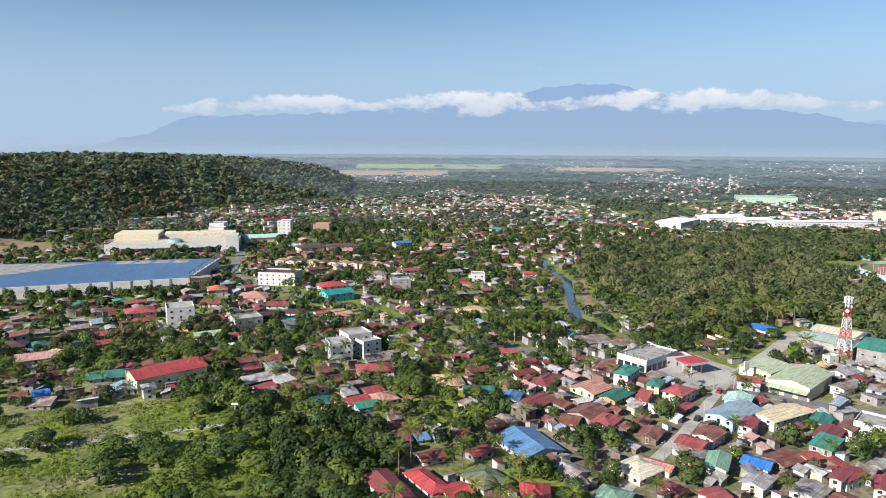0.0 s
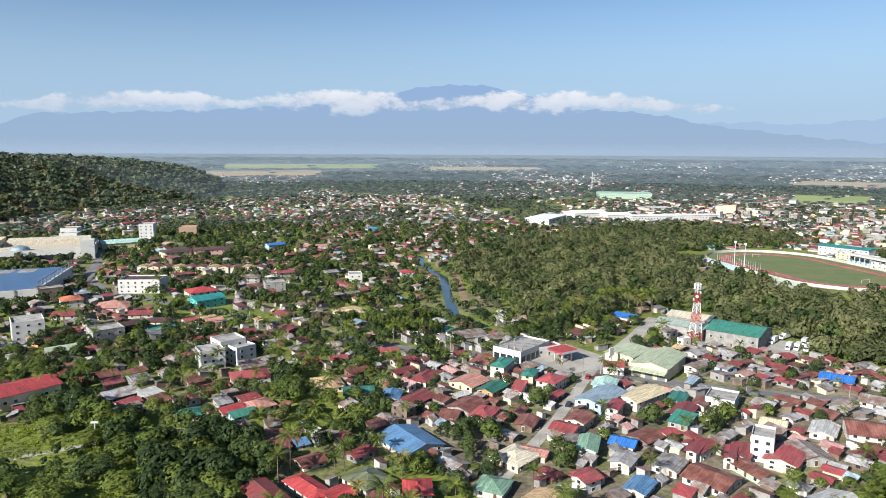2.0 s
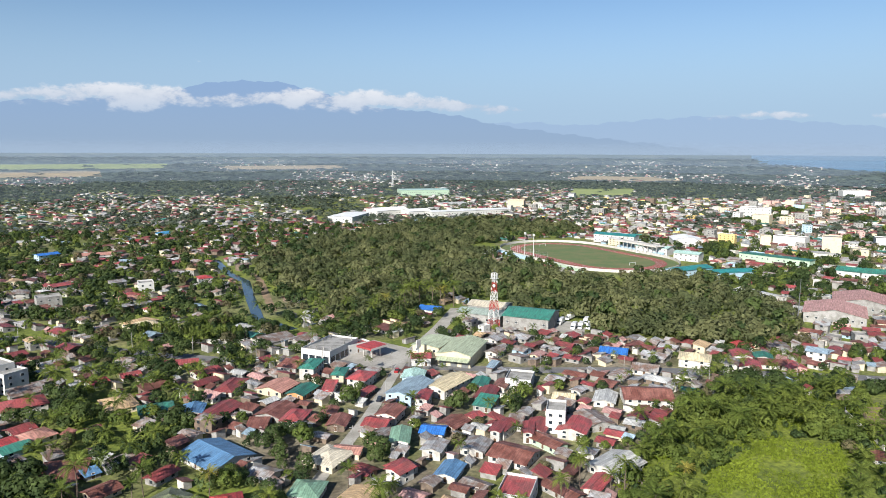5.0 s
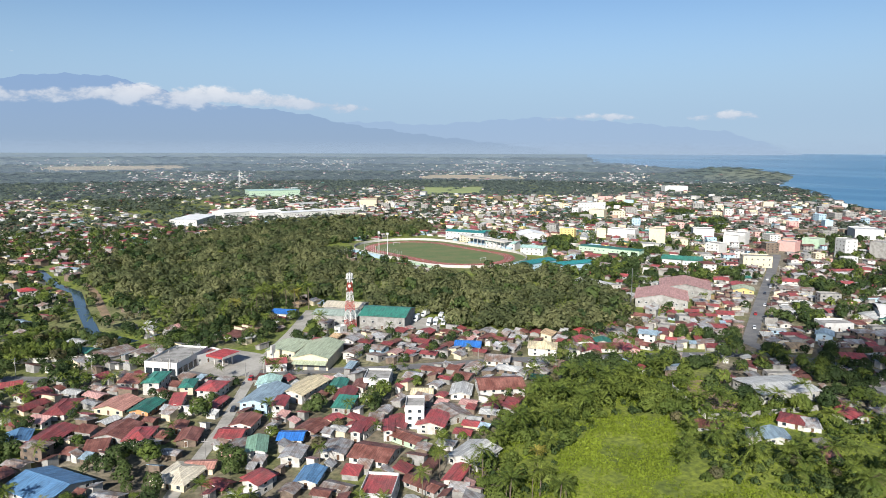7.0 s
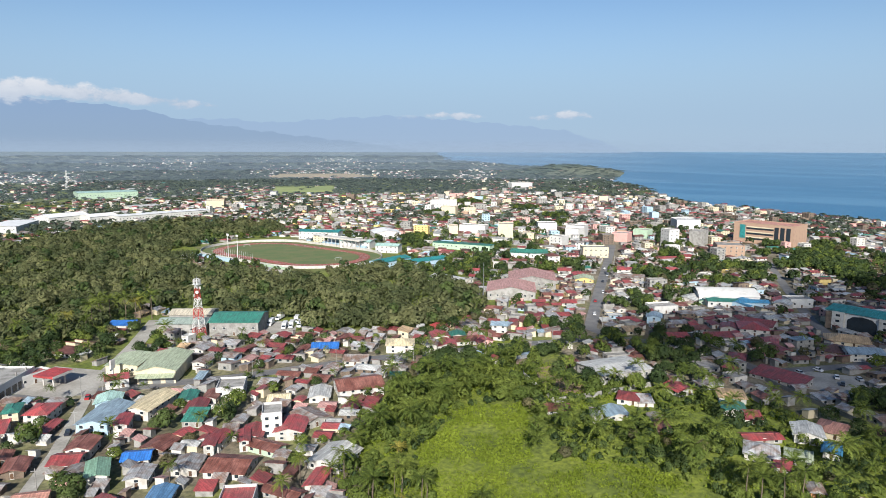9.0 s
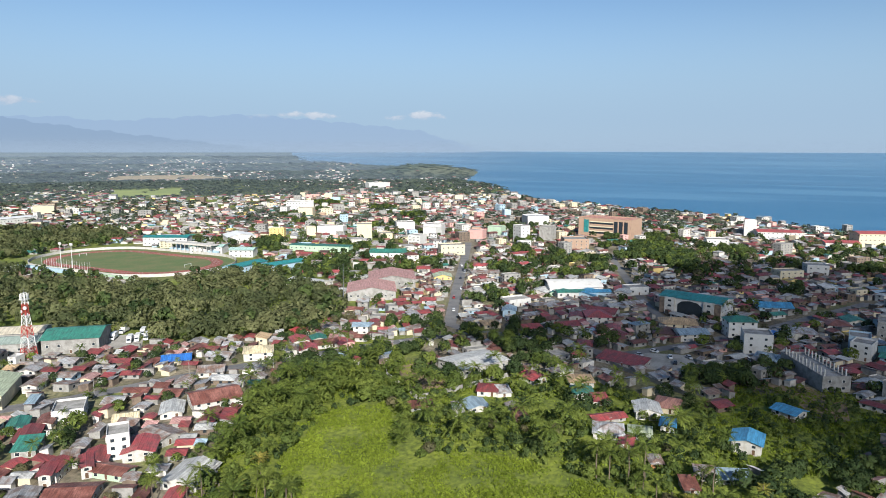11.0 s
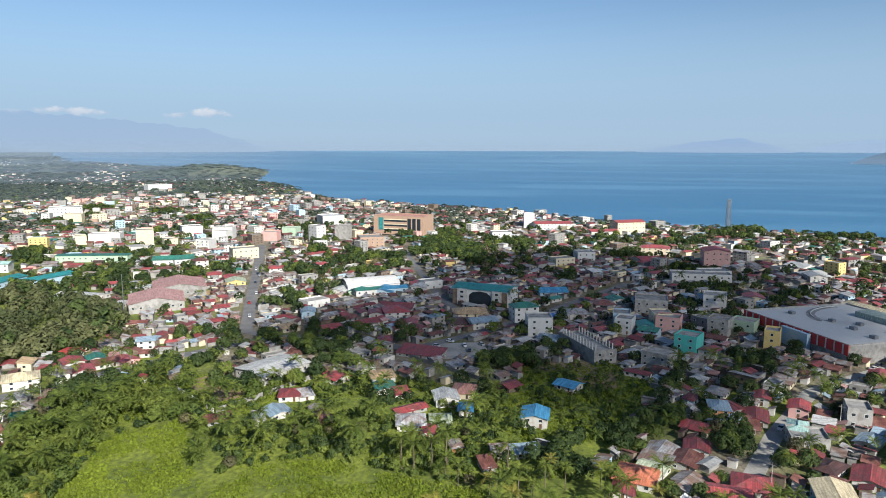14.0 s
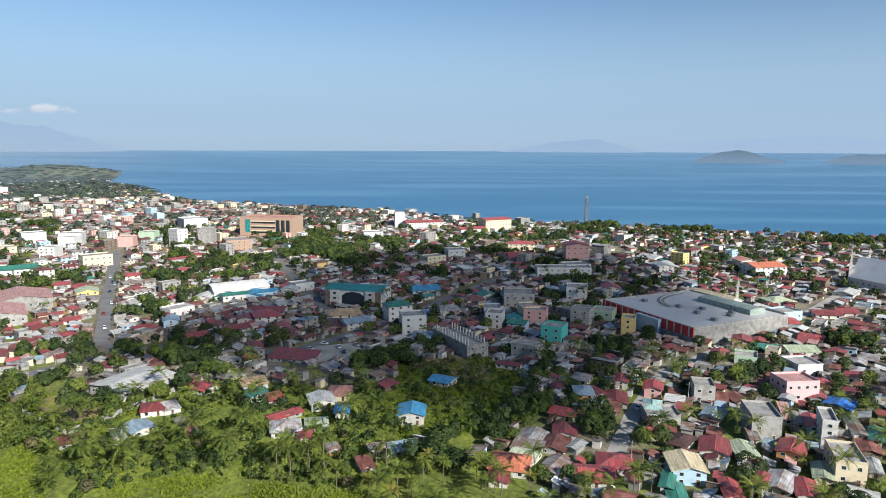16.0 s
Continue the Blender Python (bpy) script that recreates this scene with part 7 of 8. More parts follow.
house(391.0, -183.0, -96, 13.4, 13.2, 2.9, "red", "grey", "hip", 1, 1, slope=0.34, name="bungalow", category="house")
house(382.8, -168.6, -99, 9.4, 11.9, 2.9, "red", "white", "gable", 1, 1, slope=0.34)
house(356.2, -181.4, -126, 11.1, 10.6, 2.9, "red", "white", "gable", 1, 1, slope=0.34)
house(334.0, -163.8, -87, 14.7, 11.9, 2.9, "sage", "white", "gable", 1, 1, slope=0.34)
house(546.5, -233.9, -77, 27.1, 22.3, 9, "orange", "white", "gable", 3, 1, slope=0.2, name="school_building", category="school")
house(581.9, -233.4, -86, 13.4, 17.1, 8.8, "salmon", "white", "gable", 3, 1, slope=0.34)
house(566.3, -161.2, -87, 12.2, 17.1, 5.6, "white", "white", "gable", 2, 1, slope=0.34)
house(558.5, -192.2, -87, 17.8, 14.5, 2.9, "red", "white", "hip", 1, 1, slope=0.34, name="bungalow", category="house")
house(417.0, -230.8, -98, 12.3, 11.9, 2.9, "maroon", "white", "gable", 1, 1, slope=0.34)
house(411.1, -215.7, -96, 14.6, 11.9, 2.9, "maroon", "white", "gable", 1, 1, slope=0.34)
house(474.9, -262.1, -131, 13.0, 19.7, 2.9, "white", "white", "gable", 1, 1, slope=0.34)
house(394.4, 119.6, -87, 16.7, 14.5, 4.8, "maroon", "white", "gable", 2, 1, slope=0.34)
house(396.9, 76.4, -73, 20.3, 14.5, 2.9, "tan", "cream", "hip", 1, 1, slope=0.34, name="bungalow", category="house")
house(372.6, 76.8, -79, 14.4, 14.5, 2.9, "brown", "brown", "hip", 1, 1, slope=0.34, name="bungalow", category="house")
house(371.5, 64.8, -55, 15.6, 11.9, 4.8, "steel", "white", "gable", 2, 1, slope=0.34)
house(456.9, 125.0, -87, 9.2, 11.9, 4.8, "white", "white", "gable", 2, 1, slope=0.34)
house(360.1, 130.7, -43, 13.9, 10.6, 2.22, "red", "white", "gable", 1, 1, slope=0.34)
house(366.6, 105.4, -73, 7.6, 9.3, 2.22, "red", "white", "gable", 1, 1, slope=0.34)
house(381.2, 131.0, -73, 8.9, 10.6, 2.9, "maroon", "white", "gable", 1, 1, slope=0.34)
house(328.4, 108.4, -75, 7.1, 10.6, 2.22, "red", "grey", "hip", 1, 1, slope=0.34, name="bungalow", category="house")
house(395.7, 24.6, -64, 5.3, 9.3, 2.9, "royal", "white", "gable", 1, 1, slope=0.34)
house(362.8, 31.5, -76, 13.3, 13.0, 10, "slab", "white", "flat", 3, 1, slope=0.34, name="apartment_block", category="apartment block")
house(391.9, 43.1, -62, 15.0, 10.6, 9, "green", "white", "hip", 3, 1, slope=0.34, name="apartment_block", category="apartment block")
house(347.3, 23.7, -100, 13.5, 8.0, 2.59, "steel", "grey", "shed", 1, 1, slope=0.34)
house(-320.5, 770.1, 5, 17.5, 13.0, 9, "slab", "white", "flat", 2, 0, slope=0.34, name="concrete_building", category="building")
house(-177.9, 668.2, -15, 25.5, 14.5, 5.6, "brown", "cream", "hip", 2, 1, slope=0.2, name="bungalow", category="house")
house(-163.2, 575.9, -9, 16.4, 9.3, 4, "green", "white", "gable", 2, 1, slope=0.34)
house(-159.5, 439.0, 3, 20.6, 17.1, 2.9, "salmon", "pink", "hip", 1, 1, slope=0.34, name="bungalow", category="house")
house(-178.5, 417.9, 3, 13.8, 11.9, 2.9, "red", "white", "gable", 1, 1, slope=0.34)
house(-135.0, 416.3, 3, 13.8, 10.6, 2.9, "red", "white", "gable", 1, 1, slope=0.34)
house(-54.3, 693.7, 4, 29.5, 14.5, 4, "salmon", "white", "gable", 2, 1, slope=0.2)
house(-18.8, 493.0, 3, 14.7, 11.9, 2.9, "red", "white", "hip", 1, 1, slope=0.34, name="bungalow", category="house")
house(-66.1, 540.5, 27, 13.2, 9.3, 4.8, "maroon", "white", "gable", 2, 1, slope=0.34)
house(-66.9, 488.4, 15, 14.0, 11.7, 6, "slab", "grey", "flat", 2, 1, slope=0.34, name="concrete_building", category="building")
house(-90.2, 521.9, 4, 16.5, 11.9, 4.8, "old", "white", "hip", 2, 1, slope=0.34, name="bungalow", category="house")
house(-93.9, 698.5, 33, 18.1, 9.3, 5.6, "royal", "blue", "gable", 2, 1, slope=0.34)
house(-100.5, 996.4, 42, 29.5, 11.9, 2.9, "red", "white", "gable", 1, 0, slope=0.2)
house(-78.9, 885.7, 28, 36.2, 11.9, 2.9, "salmon", "cream", "gable", 1, 0, slope=0.2)
house(-22.1, 786.7, 45, 16.3, 10.6, 2.9, "bright", "white", "hip", 1, 0, slope=0.34, name="bungalow", category="house")
house(8.9, 849.6, 18, 21.1, 14.5, 2.9, "azure", "white", "hip", 1, 0, slope=0.34, name="bungalow", category="house")
house(-26.4, 643.4, 4, 11.5, 9.3, 4, "steel", "blue", "gable", 2, 1, slope=0.34)
house(-4.7, 448.5, 23, 10.1, 9.3, 2.22, "maroon", "white", "hip", 1, 1, slope=0.34, name="bungalow", category="house")
house(-12.5, 414.1, 37, 16.2, 10.6, 2.9, "tan", "cream", "hip", 1, 1, slope=0.34, name="bungalow", category="house")
house(-175.3, 832.8, 15, 28.1, 11.9, 2.9, "salmon", "pink", "gable", 1, 0, slope=0.2)
house(-118.5, 822.5, 5, 35.2, 11.9, 2.9, "white", "cream", "gable", 1, 0, slope=0.2)
house(-306.6, 943.8, 30, 38.5, 14.5, 2.9, "red", "white", "gable", 1, 0, slope=0.2)
house(-41.9, 662.9, 19, 11.2, 8.0, 2.22, "bright", "white", "gable", 1, 1, slope=0.34)
house(342.9, 145.4, -42, 10.4, 9.3, 2.9, "red", "white", "gable", 1, 1, slope=0.34)
house(338.7, 168.0, -47, 9.7, 10.6, 2.9, "tan", "cream", "hip", 1, 1, slope=0.34, name="bungalow", category="house")
house(369.4, 170.2, -66, 7.8, 10.6, 4.8, "steel", "blue", "gable", 2, 1, slope=0.34)
house(477.4, 241.8, -60, 20.9, 10.6, 4, "old", "grey", "gable", 2, 1, slope=0.34)
house(508.9, 263.4, -71, 12.9, 9.3, 2.9, "red", "white", "gable", 1, 1, slope=0.34)
house(472.4, 130.5, -67, 9.1, 11.9, 2.9, "red", "white", "gable", 1, 1, slope=0.34)
house(471.2, 120.6, -47, 14.4, 11.7, 5, "slab", "white", "flat", 1, 1, slope=0.34, name="concrete_building", category="building")
house(612.0, 252.8, -64, 12.9, 10.6, 2.9, "red", "white", "hip", 1, 1, slope=0.34, name="bungalow", category="house")
house(587.3, 262.5, -35, 21.2, 8.0, 2.9, "red", "white", "gable", 1, 1, slope=0.34)
house(584.5, 234.9, -38, 17.7, 8.0, 2.9, "red", "white", "gable", 1, 1, slope=0.34)
house(396.5, 178.3, -35, 16.1, 11.7, 4, "slab", "white", "flat", 1, 1, slope=0.34, name="concrete_building", category="building")
house(381.3, 140.1, -47, 4.5, 8.0, 2.9, "maroon", "white", "gable", 1, 1, slope=0.34)
house(432.6, 111.8, -36, 15.6, 6.7, 2.9, "grey", "white", "gable", 1, 1, slope=0.34)
house(623.2, 519.9, -67, 31.9, 15.6, 9, "slab", "white", "flat", 3, 0, slope=0.2, name="concrete_building", category="building")
house(735.5, 484.7, -74, 25.4, 19.7, 2.9, "white", "white", "gable", 1, 0, slope=0.2)
house(670.5, 409.1, -86, 16.8, 15.6, 10, "slab", "white", "flat", 3, 0, slope=0.34, name="concrete_building", category="building")
house(609.0, 432.4, -46, 13.4, 15.6, 8, "slab", "cream", "flat", 2, 1, slope=0.34, name="concrete_building", category="building")
house(605.8, 388.5, -85, 14.3, 15.6, 9, "slab", "white", "flat", 3, 1, slope=0.34, name="concrete_building", category="building")
house(723.1, 351.9, -85, 16.9, 15.6, 9, "slab", "green", "flat", 2, 0, slope=0.34, name="concrete_building", category="building")
house(678.5, 354.5, -80, 17.3, 15.6, 9, "slab", "pink", "flat", 3, 0, slope=0.34, name="concrete_building", category="building")
house(921.3, 432.8, -45, 9.7, 13.0, 10, "slab", "blue", "flat", 3, 0, slope=0.34, name="concrete_building", category="building")
house(895.9, 426.7, -46, 19.3, 14.5, 2.9, "bright", "white", "hip", 1, 0, slope=0.34, name="bungalow", category="house")
house(601.1, 533.1, -46, 10.5, 13.0, 9, "slab", "cream", "flat", 3, 0, slope=0.34, name="concrete_building", category="building")
house(471.5, 296.4, -57, 10.5, 11.9, 2.9, "red", "white", "hip", 1, 1, slope=0.34, name="bungalow", category="house")
house(463.0, 277.4, -46, 9.4, 10.6, 2.9, "red", "white", "gable", 1, 1, slope=0.34)
house(499.8, 260.4, -46, 10.6, 11.9, 4.8, "red", "white", "hip", 2, 1, slope=0.34, name="bungalow", category="house")
house(410.8, 13.7, -73, 13.5, 13.2, 2.9, "grey", "white", "hip", 1, 1, slope=0.34, name="bungalow", category="house")
house(440.0, -2.5, -73, 12.7, 13.2, 2.9, "rust", "white", "hip", 1, 1, slope=0.34, name="bungalow", category="house")
house(453.9, -11.2, -66, 11.2, 11.9, 2.9, "green", "white", "gable", 1, 1, slope=0.34)
house(391.7, -13.0, -91, 9.6, 13.0, 8, "slab", "blue", "flat", 3, 1, slope=0.34, name="concrete_building", category="building")
house(396.2, -34.7, -80, 10.4, 13.0, 8, "slab", "cream", "flat", 3, 1, slope=0.34, name="concrete_building", category="building")
house(384.3, -25.6, -90, 8.2, 10.6, 4.8, "teal", "blue", "gable", 2, 1, slope=0.34)
house(461.6, -70.0, -79, 14.6, 11.9, 6.4, "steel", "white", "gable", 2, 1, slope=0.34)
house(553.0, -85.6, -73, 21.4, 15.6, 7, "slab", "white", "flat", 2, 1, slope=0.34, name="concrete_building", category="building")
house(469.1, -98.2, -91, 11.4, 13.2, 6.4, "red", "cream", "gable", 2, 1, slope=0.34)
house(399.5, -60.2, -49, 13.7, 11.7, 6, "slab", "grey", "flat", 2, 1, slope=0.34, name="concrete_building", category="building")
house(623.1, -166.1, -56, 18.3, 19.7, 2.9, "white", "white", "gable", 1, 1, slope=0.34)
house(629.6, -40.2, -63, 21.3, 17.1, 2.9, "red", "white", "gable", 1, 1, slope=0.34)
house(621.3, 14.8, -73, 16.1, 15.6, 8, "slab", "white", "flat", 2, 1, slope=0.34, name="concrete_building", category="building")
house(561.7, 85.4, -103, 11.6, 10.6, 2.9, "red", "white", "hip", 1, 1, slope=0.34, name="bungalow", category="house")
house(545.4, 70.6, -73, 7.3, 9.3, 4.8, "red", "white", "gable", 2, 1, slope=0.34)
house(593.5, 33.4, -53, 19.6, 13.0, 6, "slab", "cream", "flat", 2, 1, slope=0.34, name="concrete_building", category="building")
house(740.6, 109.0, -73, 21.2, 18.2, 9, "slab", "white", "flat", 3, 1, slope=0.34, name="concrete_building", category="building")
house(515.0, -102.7, -40, 22.3, 11.9, 2.9, "tan", "cream", "gable", 1, 1, slope=0.2)
# groves: middle and radius
grove(492, 482, 16)
grove(496, 502, 14)
grove(848, 727, 18)
grove(691, 631, 14)
grove(719, 670, 12)
grove(552, 445, 14)
grove(545, 416, 16)
grove(707, 514, 14)
grove(752, 487, 18)
grove(793, 505, 14)
grove(856, 606, 14)
grove(1283, 869, 26)
grove(1385, 1016, 16)
grove(554, 384, 12)
grove(619, 274, 15)
grove(1408, 865, 18)
grove(421, 363, 12)
grove(458, 374, 14)
grove(443, 340, 12)
grove(452, 322, 14)
grove(470, 312, 14)
grove(497, 308, 16)
grove(462, 407, 12)
grove(504, 447, 12)
grove(508, 242, 12)
grove(487, 222, 12)
grove(603, 268, 15)
grove(610, 229, 14)
grove(675, 205, 16)
grove(702, 200, 14)
grove(630, 151, 16)
grove(625, 138, 18)
grove(608, 124, 18)
grove(591, 110, 18)
grove(576, 98, 18)
grove(681, 156, 16)
grove(499, 229, 13)
grove(506, 239, 12)
grove(512, 186, 14)
grove(515, 176, 14)
grove(547, 172, 16)
grove(546, 165, 14)
grove(561, 157, 14)
grove(423, 208, 10)
grove(405, 194, 10)
grove(392, 208, 11)
grove(314, 169, 11)
grove(315, 175, 11)
grove(331, 197, 11)
grove(315, 148, 12)
grove(423, 185, 8)
grove(315, 190, 10)
grove(301, 132, 12)
grove(311, 127, 10)
grove(332, 110, 10)
grove(334, 103, 10)
grove(666, 73, 13)
grove(649, -16, 15)
grove(660, -25, 15)
grove(648, -38, 13)
grove(451, -55, 12)
grove(414, -58, 9)
grove(585, -63, 15)
grove(576, -74, 13)
grove(755, -92, 16)
grove(817, -152, 18)
grove(846, -171, 16)
grove(846, -130, 16)
grove(837, -143, 16)
grove(804, -111, 16)
grove(712, -138, 18)
grove(615, -162, 12)
grove(494, -134, 12)
grove(491, -124, 12)
grove(475, -113, 10)
grove(498, -59, 11)
grove(501, -71, 11)
grove(505, -84, 11)
grove(523, 24, 10)
grove(612, 31, 10)
grove(722, 14, 12)
grove(922, -248, 16)
grove(845, -246, 18)
grove(-116, 435, 14)
grove(-125, 449, 12)
grove(-128, 493, 11)
grove(-121, 503, 10)
grove(-69, 403, 14)
grove(-79, 409, 12)
grove(-108, 508, 10)
grove(-200, 611, 10)
grove(-116, 407, 10)
grove(-91, 834, 14)
grove(-70, 453, 11)
grove(-59, 446, 11)
grove(-48, 479, 12)
grove(-41, 508, 12)
grove(-31, 518, 12)
grove(-118, 647, 12)
grove(-103, 641, 12)
grove(-77, 658, 12)
grove(-51, 600, 14)
grove(-36, 575, 12)
grove(-17, 564, 12)
grove(-4, 699, 16)
grove(14, 739, 16)
grove(3, 604, 14)
grove(-184, 307, 9)
grove(-169, 302, 9)
grove(-172, 319, 8)
grove(-152, 315, 9)
grove(-110, 325, 11)
grove(-107, 338, 9)
grove(-119, 256, 10)
grove(-105, 242, 9)
grove(-72, 229, 9)
grove(-64, 229, 8)
grove(-33, 276, 10)
grove(-26, 264, 9)
grove(-36, 289, 8)
grove(-22, 246, 9)
grove(-196, 287, 8)
grove(-185, 285, 8)
grove(26, 323, 9)
grove(33, 315, 9)
grove(-2, 244, 10)
grove(-7, 231, 9)
grove(34, 226, 8)
grove(40, 221, 9)
grove(35, 213, 8)
grove(30, 220, 8)
grove(89, 360, 10)
grove(99, 344, 9)
grove(132, 374, 9)
grove(22, 364, 10)
grove(31, 372, 10)
grove(65, 250, 6)
grove(102, 232, 8)
grove(107, 227, 7)
grove(124, 220, 8)
grove(132, 229, 8)
grove(60, 201, 7)
grove(41, 197, 7)
grove(268, 184, 10)
grove(262, 192, 11)
grove(252, 193, 12)
grove(250, 156, 10)
grove(248, 145, 9)
grove(316, 170, 10)
grove(296, 178, 8)
grove(270, 125, 9)
grove(290, 123, 9)
grove(286, 115, 8)
grove(237, 81, 7)
grove(237, 100, 7)
grove(317, 200, 9)
grove(308, 211, 9)
grove(274, 180, 7)
grove(235, 191, 12)
grove(227, 195, 12)
grove(224, 207, 12)
grove(311, 40, 12)
grove(299, 46, 11)
grove(308, 30, 10)
grove(364, -96, 9)
grove(227, -44, 10)
grove(222, -57, 9)
grove(246, -51, 7)
grove(291, -124, 10)
grove(286, -117, 9)
grove(206, 12, 11)
grove(201, 5, 10)
grove(229, -7, 11)
grove(239, -17, 11)
grove(251, -25, 10)
grove(291, -36, 10)
grove(218, 6, 10)
for gx_, gy_, gr_ in ((558, 214, 22), (577, 200, 22), (590, 182, 24), (620, 170, 26), (655, 160, 30), (707, 165, 40), (665, 141, 34), (628, 121, 26), (777, 172, 34), (849, 550, 34), (932, 666, 36), (952, 813, 50), (756, 223, 22), (661, 292, 20),
                      (527, 524, 30), (754, 706, 40), (396, 193, 16), (334, 156, 15), (330, 144, 14), (718, 87, 30), (898, -176, 40), (855, -280, 34), (751, -410, 34), (334, -71, 16), (350, -197, 20), (381, -134, 10), (301, 47, 16), (310, 38, 16), (235, -45, 13)):
    grove(gx_, gy_, gr_)

for cx, cy, rot, w, d in ((13.4, 219.5, -61, 24, 20), (96, 311, -60, 44, 40), (128, 285, -42, 26, 40), (205, 328, -46, 50, 26), (175, 350, -46, 34, 26)):
    claim(cx, cy, rot, w, d, 0)
for lawn in ([(219, 134), (248, 121), (251, 108), (238, 112), (210, 129)], [(242, 105), (250, 90), (240, 85), (227, 96)], [(305, 92), (296, 92), (272, 52), (280, 48)], [(270, 187), (293, 170), (270, 166), (256, 175)], [(250, 172), (262, 167), (241, 137), (226, 149)]):
    lu, lv = np.meshgrid(np.arange(200, 310, 1.5), np.arange(40, 190, 1.5))
    lw = inside(lu, lv, lawn)
    taken[((lu[lw] - OX) / OC).astype(int), ((lv[lw] - OY) / OC).astype(int)] = True
for gx_, gy_, gr_ in ((243, 147, 9), (237, 136, 8), (262, 117, 9), (252, 122, 7), (281, 130, 9)):
    grove(gx_, gy_, gr_)
for i in range(13):
    grove(-364 + i * 12.6, 386 + i * 5.6, 12)

# ---------------------------------------------------------------- filling: houses
def tracts(x, y):
    """Chance of a house and of a tree at each place, and the kind of quarter; arrays."""
    d, az = np.hypot(x, y), np.degrees(np.arctan2(x, y))
    w = wobble(x, y, 60 + d * 0.05)
    patch = ramp(wobble(x, y, 10), 0.15, 0.5)
    clump = ramp(wobble(x, y, 26 + d * 0.03), -0.05, 0.4)
    rules = [(inside(x, y, COAST), 0, 0, "sea")]
    for poly, ph, pt, kind in ((GRASS_WEST, 0, 0.08, "grass"), (MEADOW, 0, 0, "meadow"), (MEADOW_SOUTH, 0, 0, "meadow"), (THICKET, 0, 0.75, "bright"), (TREES_WEST, 0, 0.75, "broad"),
                               (MANGROVE, 0, 0.62, "mangrove"), (VACANT, 0, 0.2, "lot"), (GARDENS, 0, 0.55, "garden"), (RED_TOWN, 0.92 - 0.6 * patch, 0.5 + 0.45 * patch, "red"), (DOWNTOWN, 0.95, 0.1 + 0.75 * clump, "centre"),
                               (GREEN_SLOPE, 0, 0.6, "garden")):
        rules.append((inside(x, y, poly), ph, pt, kind))
    rules += [((az > -75) & (az < -10.5) & (d > 700) & (d < 2600) & (height(x, y) > 3 + rise(d)), 0, 1.0, "hill"),
              ((az > 52) & (d > 2350), 0.1 * w, 1.0, "headland"),
              ((az > 52) & (d > 1500), 0.35 + 0.4 * w, 0.6, "edge"),
              ((az > 84) & (d < 330), 0.74, 0.9, "town"),
              ((az > 84), 0.96, 0.25 + 0.7 * clump, "town"),
              ((az > 52) & (d > 290), 0.94 - 0.2 * clump, 0.14 + 0.8 * clump, "town"),
              (d > 1500, np.where(w > np.where(az > 3, 0.02, 0.35), 0.6, 0.07), 0.75 - 0.45 * (w > 0.3), "edge"),
              ((az > 28) & (d > 620), 0.78 + 0.5 * w, 0.1 + 0.8 * clump, "town"),
              (d > 1050, 0.4 + 0.6 * w, 0.25 + 0.7 * clump, "edge"),
              (d > 400, 0.34 + 0.36 * w, 0.45 + 0.5 * clump, "mixed"),
              (d > 0, 0.3 + 0.3 * w, 0.85, "mixed")]
    one = np.ones(len(x))
    conds = [r[0] for r in rules]
    return (np.select(conds, [r[1] * one for r in rules]), np.select(conds, [r[2] * one for r in rules]), np.select(conds, [np.full(len(x), i) for i in range(len(rules))]),
            [r[3] for r in rules], height(x, y))


PALETTE = {
    "red": (["red"] * 3 + ["maroon"] * 3 + ["rust"] * 5 + ["old"] * 5 + ["grey"] * 7 + ["pink"] * 3 + ["green", "white", "white", "white", "tan", "steel"], ["white"] * 3 + ["grey"] * 6 + ["brown"] * 4 + ["cream"] * 2 + ["pink", "blue"]),
    "mixed": (["red"] * 3 + ["maroon"] * 3 + ["rust"] * 5 + ["old"] * 5 + ["grey"] * 5 + ["green", "white", "tan", "steel"], ["white"] * 3 + ["grey"] * 6 + ["brown"] * 4 + ["cream"] * 2),
    "town": (["red"] * 3 + ["maroon"] * 4 + ["rust"] * 5 + ["old"] * 5 + ["grey"] * 7 + ["green"] + ["white"] * 4 + ["steel", "brown"], ["white"] * 7 + ["grey"] * 7 + ["brown"] * 3 + ["cream"] * 2 + ["pink", "blue", "yellow"]),
    "edge": (["red"] * 4 + ["maroon"] * 2 + ["rust"] * 3 + ["pink"] * 2 + ["grey"] * 5 + ["white"] * 6 + ["green"], ["white"] * 5 + ["grey"] * 2 + ["cream"] * 2),
    "centre": (["slab"] * 3 + ["grey"] * 5 + ["red"] * 6 + ["maroon"] * 5 + ["pink"] * 4 + ["white"] * 3 + ["old"] * 5 + ["green"] * 2 + ["rust"] * 4, ["pure"] * 2 + ["white"] * 5 + ["cream"] * 3 + ["grey"] * 9 + ["pink", "blue", "peach"] + ["brown"] * 4),
}
for k in ("bright", "broad", "lot", "headland", "garden", "grass", "meadow", "mangrove", "hill", "sea"):
    PALETTE[k] = PALETTE["mixed"]
far_walls, far_roofs = {}, {}
LIMIT_NEAR, LIMIT_WINDOW = 212, 560


def turn_of(x, y):
    """The lie of the streets."""
    az = math.degrees(math.atan2(x, y))
    return -58 + 12 * float(wobble(x, y, 220)) + (0 if az < 55 else 20)


far_panes = Form()


